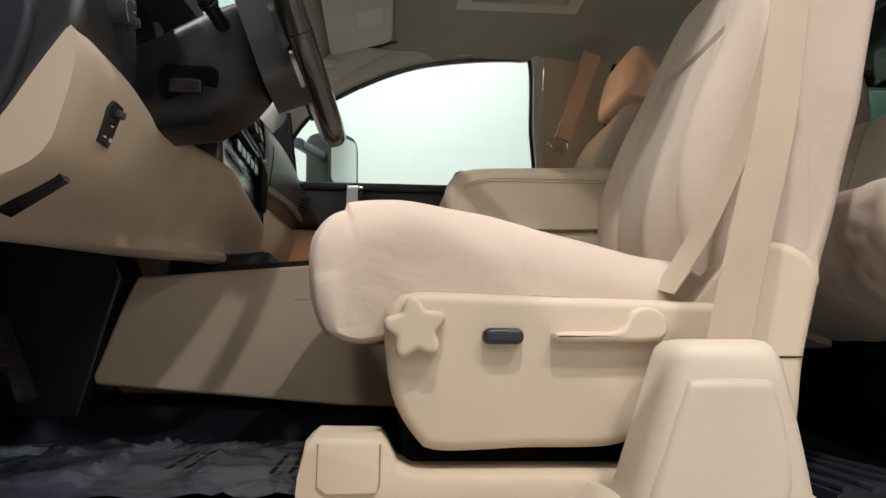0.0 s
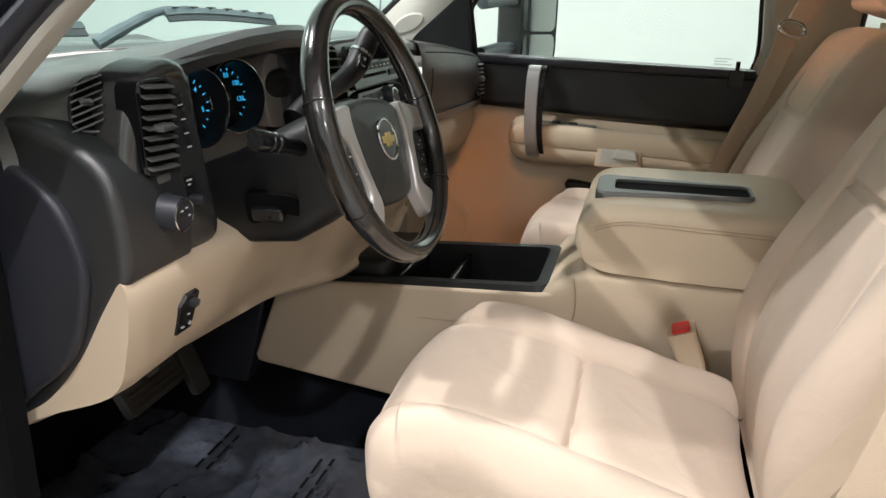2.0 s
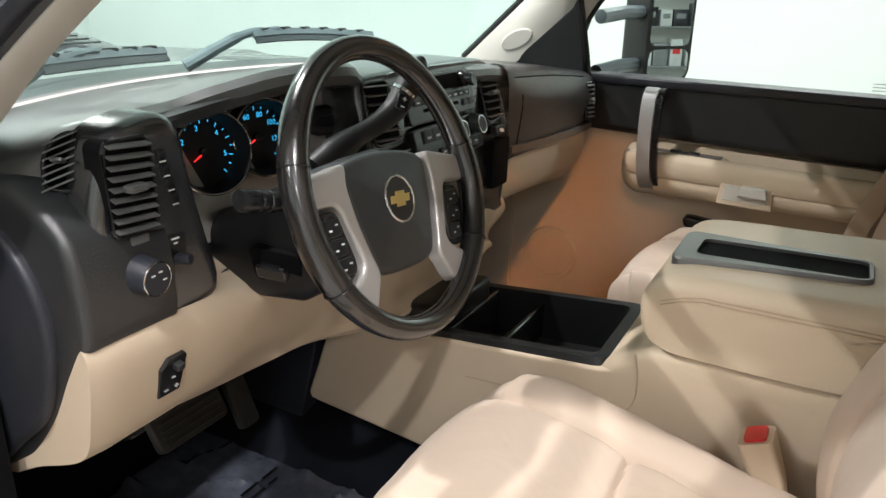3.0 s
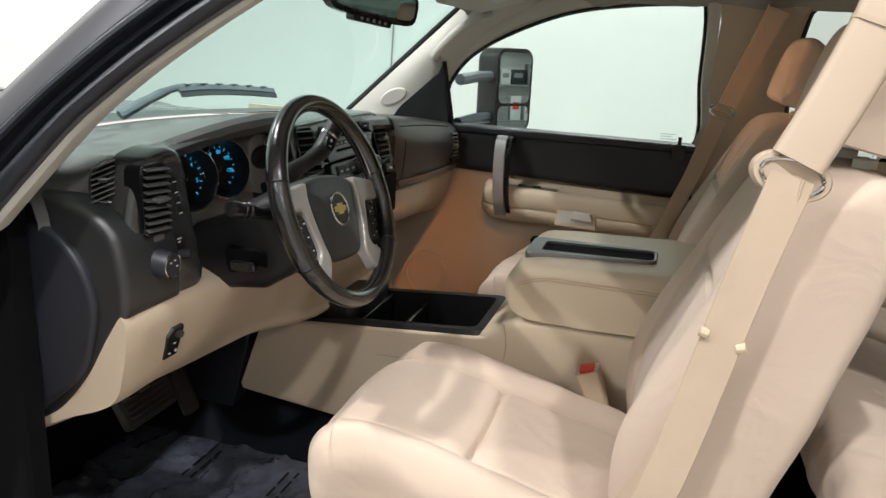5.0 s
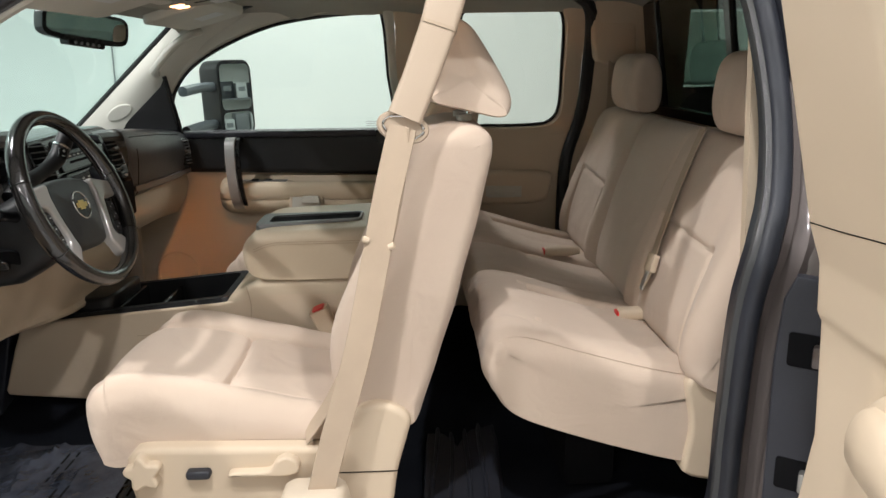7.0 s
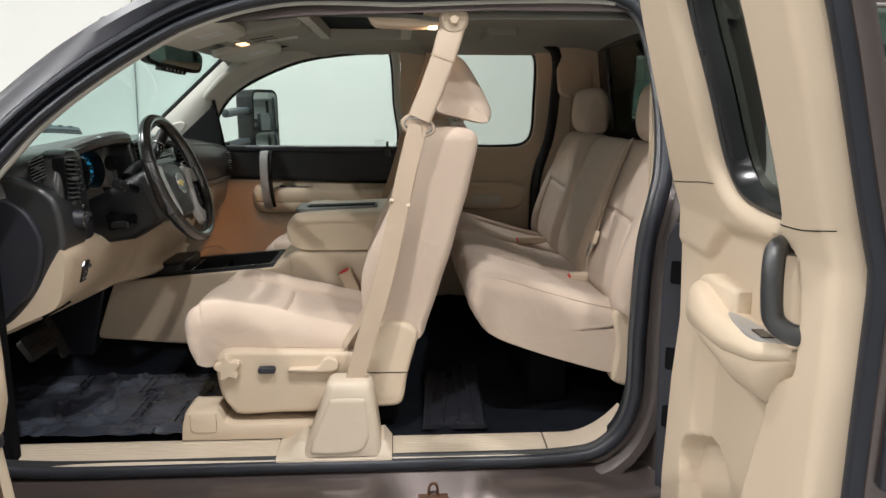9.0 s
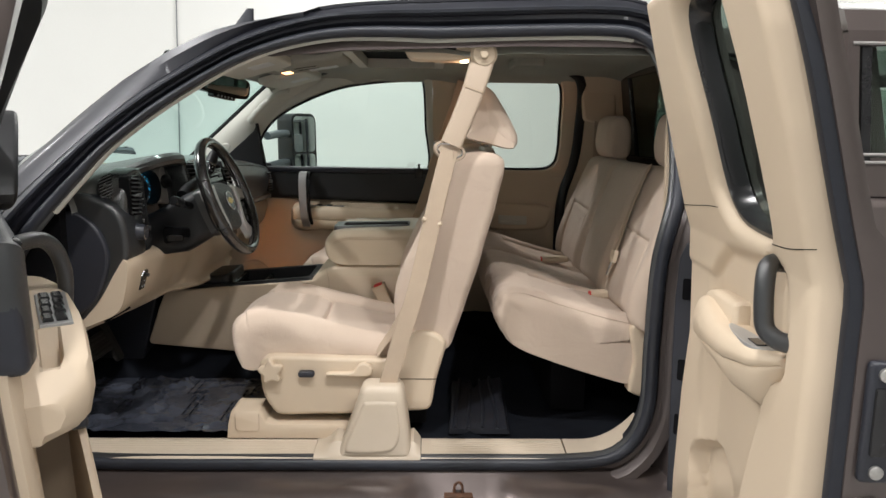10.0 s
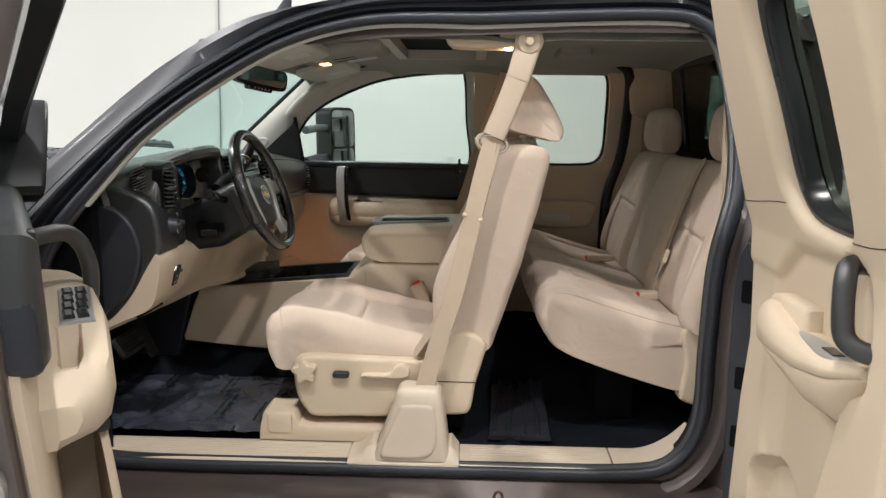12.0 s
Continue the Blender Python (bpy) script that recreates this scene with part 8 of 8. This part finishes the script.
tube(bm, [(0.742, 0.035, 0.99), (0.777, 0.03, 0.98), (0.789, 0.028, 1.0)], 0.011, 8)
part("bracket_arm", bm, ZINC, zb)

# ---- open front door ----
fd = thing("front_door_open", "open driver door with black and beige trim and window switches", "door", (1.13, -0.945, 0.0), -57)


def flean(z):
    return float(np.interp(z, [0.5, 0.64, 0.8, 1.0, 1.2, 1.36, 1.455, 1.6, 1.8, 1.9], [0.062, 0.06, 0.05, 0.035, 0.017, 0.010, 0.008, 0.036, 0.094, 0.124]))


def fpl(a, b, d):
    return Vector((a, flean(b) + d, b))


bm = bmesh.new()
loops = []
for k in range(31):
    z = 0.50 + 0.945 * k / 30
    x1 = 1.075 + 0.018 * math.sin(math.pi * k / 30)
    f = flean(z)
    loops.append([Vector((a, y, z)) for a, y in ((0.0, f - 0.10), (x1 - 0.03, f - 0.115), (x1 - 0.008, f - 0.105), (x1, f - 0.085), (x1, f - 0.012), (x1 - 0.006, f - 0.004), (x1 - 0.015, f), (0.0, f))])
loft(bm, loops)
part("shell", bm, PAINT, fd, "brown-grey painted door shell and shut face")
FW = curve_loop([(0.10, 1.42, 0), (0.22, 1.52, 0), (0.38, 1.65, 0), (0.55, 1.755, 0), (0.75, 1.83, 0), (0.93, 1.86, 0), (1.01, 1.845, 0), (1.045, 1.76, 0), (1.06, 1.6, 0), (1.068, 1.43, 0)], 70, False)
cF = Vector((0.7, 1.45, 0))
bm = bmesh.new()
loops = []
for p in FW:
    o = (p - cF).normalized()
    fr = step01(0.85 - p.x, 0.0, 0.4)
    loops.append([Vector((p.x + o.x * u, flean(p.y) + v, p.y + o.y * u)) for u, v in ((-0.028, -0.035), (-0.024, -0.055), (0.0, -0.062), (0.018, -0.052), (0.022, -0.012), (0.018, -0.002), (-0.02, 0.0 + 0.02 * fr), (-0.028, -0.004))])
loft(bm, loops)
part("window_frame", bm, PAINT, fd, "brown-grey window frame")
bm = bmesh.new()
loops = []
for p in [q for q in FW if q.x < 1.0 and q.y > 1.45]:
    o = (p - cF).normalized()
    fr = step01(0.98 - p.x, 0.0, 0.3)
    loops.append([Vector((p.x + o.x * u, flean(p.y) + v, p.y + o.y * u)) for u, v in ((-0.045, -0.02), (-0.048, 0.012 + 0.03 * fr), (-0.02, 0.02 + 0.035 * fr), (0.014, 0.018 + 0.03 * fr), (0.022, 0.0))])
loft(bm, loops)
part("frame_trim", bm, NIGHT, fd, "black inner trim along the window frame")
bm = bmesh.new()
tube(bm, [Vector((p.x + (cF - p).normalized().x * 0.034, flean(p.y) - 0.016, p.y + (cF - p).normalized().y * 0.034)) for p in FW], 0.014, 8)
part("window_channel", bm, GLOSS, fd, "black rubber window channel")
bm = bmesh.new()
tube(bm, [Vector((p.x + (p - cF).normalized().x * 0.012, flean(p.y) + 0.004, p.y + (p - cF).normalized().y * 0.012)) for p in FW if p.x < 1.03 or p.y > 1.75], 0.009, 8)
part("frame_seal", bm, RUBBER, fd, "slate rubber on the window frame")
bm = bmesh.new()
GL = [p + (cF - p) * 0.05 for p in FW]
up, dn = [], []
for k in range(25):
    a = 0.13 + 0.92 * k / 24
    zt = max([p.y for p in GL if abs(p.x - a) < 0.03] or [1.44])
    up.append(Vector((a, flean(zt) - 0.028, zt)))
    dn.append(Vector((a, flean(1.40) - 0.028, 1.40)))
    up[-1] = (up[-1], Vector((a, flean((zt + 1.40) / 2) - 0.028, (zt + 1.40) / 2)))
loft(bm, [[dn[k], up[k][1], up[k][0]] for k in range(25)], close_u=False, cap=False)
g = part("pane", bm, CLEAR, fd, "door glass")
g.visible_shadow = False
# lower beige trim as one bulged skin
bm = bmesh.new()
loops = []
for k in range(25):
    z = 0.53 + 0.72 * k / 24
    loops.append([fpl(a, z, d) for a, d in ((0.02, -0.005), (0.02, 0.03), (0.3, 0.045), (0.8, 0.04), (0.98, 0.032), (1.04, 0.022), (1.058, 0.012), (1.06, -0.006))])
loft(bm, loops)
part("lower_trim", bm, BEIGE, fd, "beige lower trim")
bm = bmesh.new()
slab(bm, smooth2([(0.08, 1.25), (0.08, 1.40), (0.2, 1.44), (0.6, 1.44), (1.0, 1.435), (1.052, 1.41), (1.06, 1.30), (1.05, 1.24), (1.0, 1.235), (0.9, 1.25), (0.6, 1.26)], 70), fpl, -0.01, 0.055, 0.03, 6)
part("upper_trim", bm, BLACK, fd, "black upper trim")
bm = bmesh.new()
slab(bm, smooth2([(0.955, 1.30), (0.985, 1.375), (1.02, 1.39), (1.055, 1.36), (1.062, 1.28), (1.055, 1.235), (1.0, 1.232), (0.96, 1.25)], 40), fpl, 0.0, 0.046, 0.018, 4)
part("trim_end", bm, SLATE, fd, "slate end of the upper trim")
bm = bmesh.new()
box(bm, (0.985, 0.03, 1.405), (1.03, 0.062, 1.428), 0.005)
part("lock_button", bm, GLOSS, fd, "black lock button")
bm = bmesh.new()
loops = []
for k in range(37):
    a = 0.42 + 0.58 * k / 36
    dm = float(np.interp(a, [0.42, 0.46, 0.55, 0.75, 0.92, 0.97, 1.0], [0.08, 0.13, 0.152, 0.155, 0.142, 0.125, 0.085]))
    tp = float(np.interp(a, [0.42, 0.62, 0.84, 0.95, 1.0], [1.268, 1.264, 1.245, 1.205, 1.165]))
    lo = float(np.interp(a, [0.42, 0.6, 0.75, 0.9, 1.0], [1.16, 1.10, 1.085, 1.08, 1.11]))
    cup = 0.035 * step01(a, 0.848, 0.858) * (1 - step01(a, 0.925, 0.94))
    f = flean(1.2)
    c1 = min(0.066, dm * 0.45)
    c2 = max(c1 + 0.010, dm - 0.042)
    loops.append([Vector((a, f + d, z)) for d, z in ((0.0, tp - 0.005), (c1 * 0.6, tp), (c1, tp), (c1 + 0.005, tp - cup), (c2 - 0.005, tp - cup), (c2, tp), (max(c2 + 0.004, dm - 0.018), tp), (dm - 0.006, tp - (tp - lo) * 0.05), (dm, tp - (tp - lo) * 0.16), (dm + 0.002, lo + (tp - lo) * 0.55), (dm - 0.008, lo + (tp - lo) * 0.2), (dm - 0.03, lo + 0.004), (0.05, lo - 0.01), (0.0, lo - 0.01))])
loft(bm, loops)
fa = part("armrest", bm, BEIGE, fd, "beige moulded armrest with a pull cup")
sw0 = flean(1.2)
bm = bmesh.new()
slab(bm, [(0.64, 0.085), (0.835, 0.075), (0.835, 0.128), (0.64, 0.140)], lambda a, b, d: Vector((a, sw0 + b, 1.266 - 0.08 * (a - 0.6) + d)), -0.03, 0.003, 0.003, 2)
sw = part("switch_panel", bm, STRAP, fa, "grey window switch panel")
for i in range(2):
    for j in range(4):
        bm = bmesh.new()
        a0, b0 = 0.655 + 0.044 * j, 0.081 + 0.022 * i + 0.009 * (3 - j) / 3
        slab(bm, [(a0, b0), (a0 + 0.034, b0), (a0 + 0.034, b0 + 0.018), (a0, b0 + 0.018)], lambda a, b, d: Vector((a, sw0 + b, 1.266 - 0.08 * (a - 0.6) + d)), 0.0, 0.010, 0.004, 2)
        part("window_switch", bm, GLOSS, fa)
bm = bmesh.new()
hp = [(0.72, 1.368, 0.035), (0.70, 1.376, 0.07), (0.66, 1.374, 0.11), (0.63, 1.35, 0.135), (0.61, 1.31, 0.148), (0.60, 1.27, 0.15), (0.60, 1.22, 0.142)]
tube(bm, curve_loop([fpl(*p) for p in hp], 40, False), 0.0155, 14)
part("pull_handle", bm, BLACK, fd, "curved black grab handle")
# map pocket: outer wall standing off the trim
bm = bmesh.new()
slab(bm, smooth2([(0.45, 0.54), (0.46, 0.90), (0.52, 1.02), (0.66, 1.10), (0.80, 1.085), (0.88, 1.0), (0.95, 0.86), (0.99, 0.66), (0.98, 0.54)], 60), fpl, 0.108, 0.122, 0.006, 3)
fp = part("map_pocket", bm, BEIGE, fd, "beige map pocket wall")
bm = bmesh.new()
loft(bm, [[fpl(a, z, 0.03), fpl(a, z, 0.118), fpl(a + 0.012, z, 0.118), fpl(a + 0.012, z, 0.03)] for a, z in ((0.64, 1.04), (0.60, 0.90), (0.60, 0.54))])
part("pocket_end", bm, BEIGE, fp, "far end of the pocket")
bm = bmesh.new()
loft(bm, [[fpl(a, 0.54, 0.02), fpl(a, 0.54, 0.118), fpl(a, 0.555, 0.118), fpl(a, 0.555, 0.02)] for a in (0.5, 0.98)])
part("pocket_floor", bm, BEIGE, fp)
bm = bmesh.new()
slab(bm, smooth2([(0.75, 1.062), (0.78, 1.098), (0.85, 1.09), (0.86, 1.062), (0.82, 1.055)], 30), fpl, 0.098, 0.126, 0.01, 3)
part("lower_handle", bm, SLATE, fd, "dark pocket handle")
bm = bmesh.new()
slab(bm, circle(0.021, 32), axes_place((1.0925, -0.012, 1.39), (1, 0, 0)), -0.004, 0.0015)
stk = part("sticker", bm, BLUE, fd, "round blue and white sticker")
bm = bmesh.new()
slab(bm, circle(0.016, 32), axes_place((1.0925, -0.012, 1.39), (1, 0, 0)), 0.0, 0.002)
part("sticker_centre", bm, WHITEPRINT, stk)
bm = bmesh.new()
slab(bm, smooth2([(-0.013, 0.0), (-0.006, 0.008), (0.004, 0.010), (0.013, 0.002), (0.006, -0.004), (-0.006, -0.005)], 20), axes_place((1.0925, -0.012, 1.391), (1, 0, 0)), 0.0, 0.0025)
part("sticker_shape", bm, YELLOW, stk)
bm = bmesh.new()
lathe(bm, [(0.034, 0), (0.034, 0.03), (0.03, 0.036), (0.0005, 0.036)], axes_place((1.085, -0.03, 1.105), (1, 0, 0)), 24)
part("latch_guard", bm, ZINC, fd, "bright round latch guard")
bm = bmesh.new()
slab(bm, smooth2([(0.12, 1.40), (0.13, 1.60), (0.20, 1.61), (0.30, 1.52), (0.36, 1.42)], 30), lambda a, b, d: Vector((a, 0.02 + 0.15 * max(0, b - 1.4) + d, b)), -0.03, 0.085, 0.012, 3)
part("sail_cover", bm, NIGHT, fd, "black triangular cover at the mirror")

# ---- bed and cap behind the cab ----
bed = thing("truck_bed", "brown-grey pickup bed side behind the cab", "truck bed", (4.5, 0, 0.9))
bm = bmesh.new()
box(bm, (-1.08, -0.97, -0.35), (1.3, 0.97, 0.53), 0.03, 3)
part("bed_side", bm, PAINT, bed)
capo = thing("bed_cap", "brown-grey bed cap with dark sliding side windows", "bed cap", (4.5, 0, 1.43))
def cap_y(z, d=0.0):
    return 0.955 - 0.15 * z - d


bm = bmesh.new()
loft(bm, [[Vector((x, sgn * y, z)) for sgn, y, z in ((-1, cap_y(0.42), 0.42), (-1, 0.86, 0.48), (-1, 0.76, 0.515), (1, 0.76, 0.515), (1, 0.86, 0.48), (1, cap_y(0.42), 0.42), (1, 0.80, 0.42), (-1, 0.80, 0.42))] for x in (-1.09, 1.28)])
part("roof", bm, PAINT, capo, "painted cap roof")
for sgn in (-1, 1):
    for x0, x1, z0, z1 in ((-1.09, 1.28, 0.0, 0.09), (-1.09, 1.28, 0.385, 0.425), (-1.09, -1.06, 0.09, 0.385), (0.38, 1.28, 0.09, 0.385)):
        bm = bmesh.new()
        loft(bm, [[Vector((x0, sgn * cap_y(z, d), z)), Vector((x1, sgn * cap_y(z, d), z))] + [Vector((x1, sgn * cap_y(z, d + 0.03), z)), Vector((x0, sgn * cap_y(z, d + 0.03), z))] for z, d in ((z0, 0), (z1, 0))])
        part("side_rail", bm, PAINT, capo)
    for x0, x1 in ((-1.05, -0.36), (-0.34, 0.37)):
        bm = bmesh.new()
        slab(bm, [(x0, 0.10), (x1, 0.10), (x1, 0.375), (x0, 0.375)], lambda a, b, d: Vector((a, sgn * cap_y(b, d), b)), 0.012, 0.016)
        g = part("side_window", bm, LIGHTTINT, capo, "tinted cap window", smooth=False)
        g.visible_shadow = False
        for bx in (x0, x1 - 0.02):
            bm = bmesh.new()
            slab(bm, [(bx, 0.09), (bx + 0.025, 0.09), (bx + 0.025, 0.385), (bx, 0.385)], lambda a, b, d: Vector((a, sgn * cap_y(b, d), b)), 0.005, 0.025)
            part("window_bar", bm, GLOSS, capo)
    for z in (0.088, 0.108, 0.392):
        bm = bmesh.new()
        loft(bm, [[Vector((x, sgn * (cap_y(z) + 0.004), z - 0.004)), Vector((x, sgn * (cap_y(z) + 0.007), z)), Vector((x, sgn * (cap_y(z) + 0.004), z + 0.004))] for x in (-1.08, 0.40)], close_u=False)
        part("window_trim", bm, SILVER, capo, "thin bright trim along the cap window")
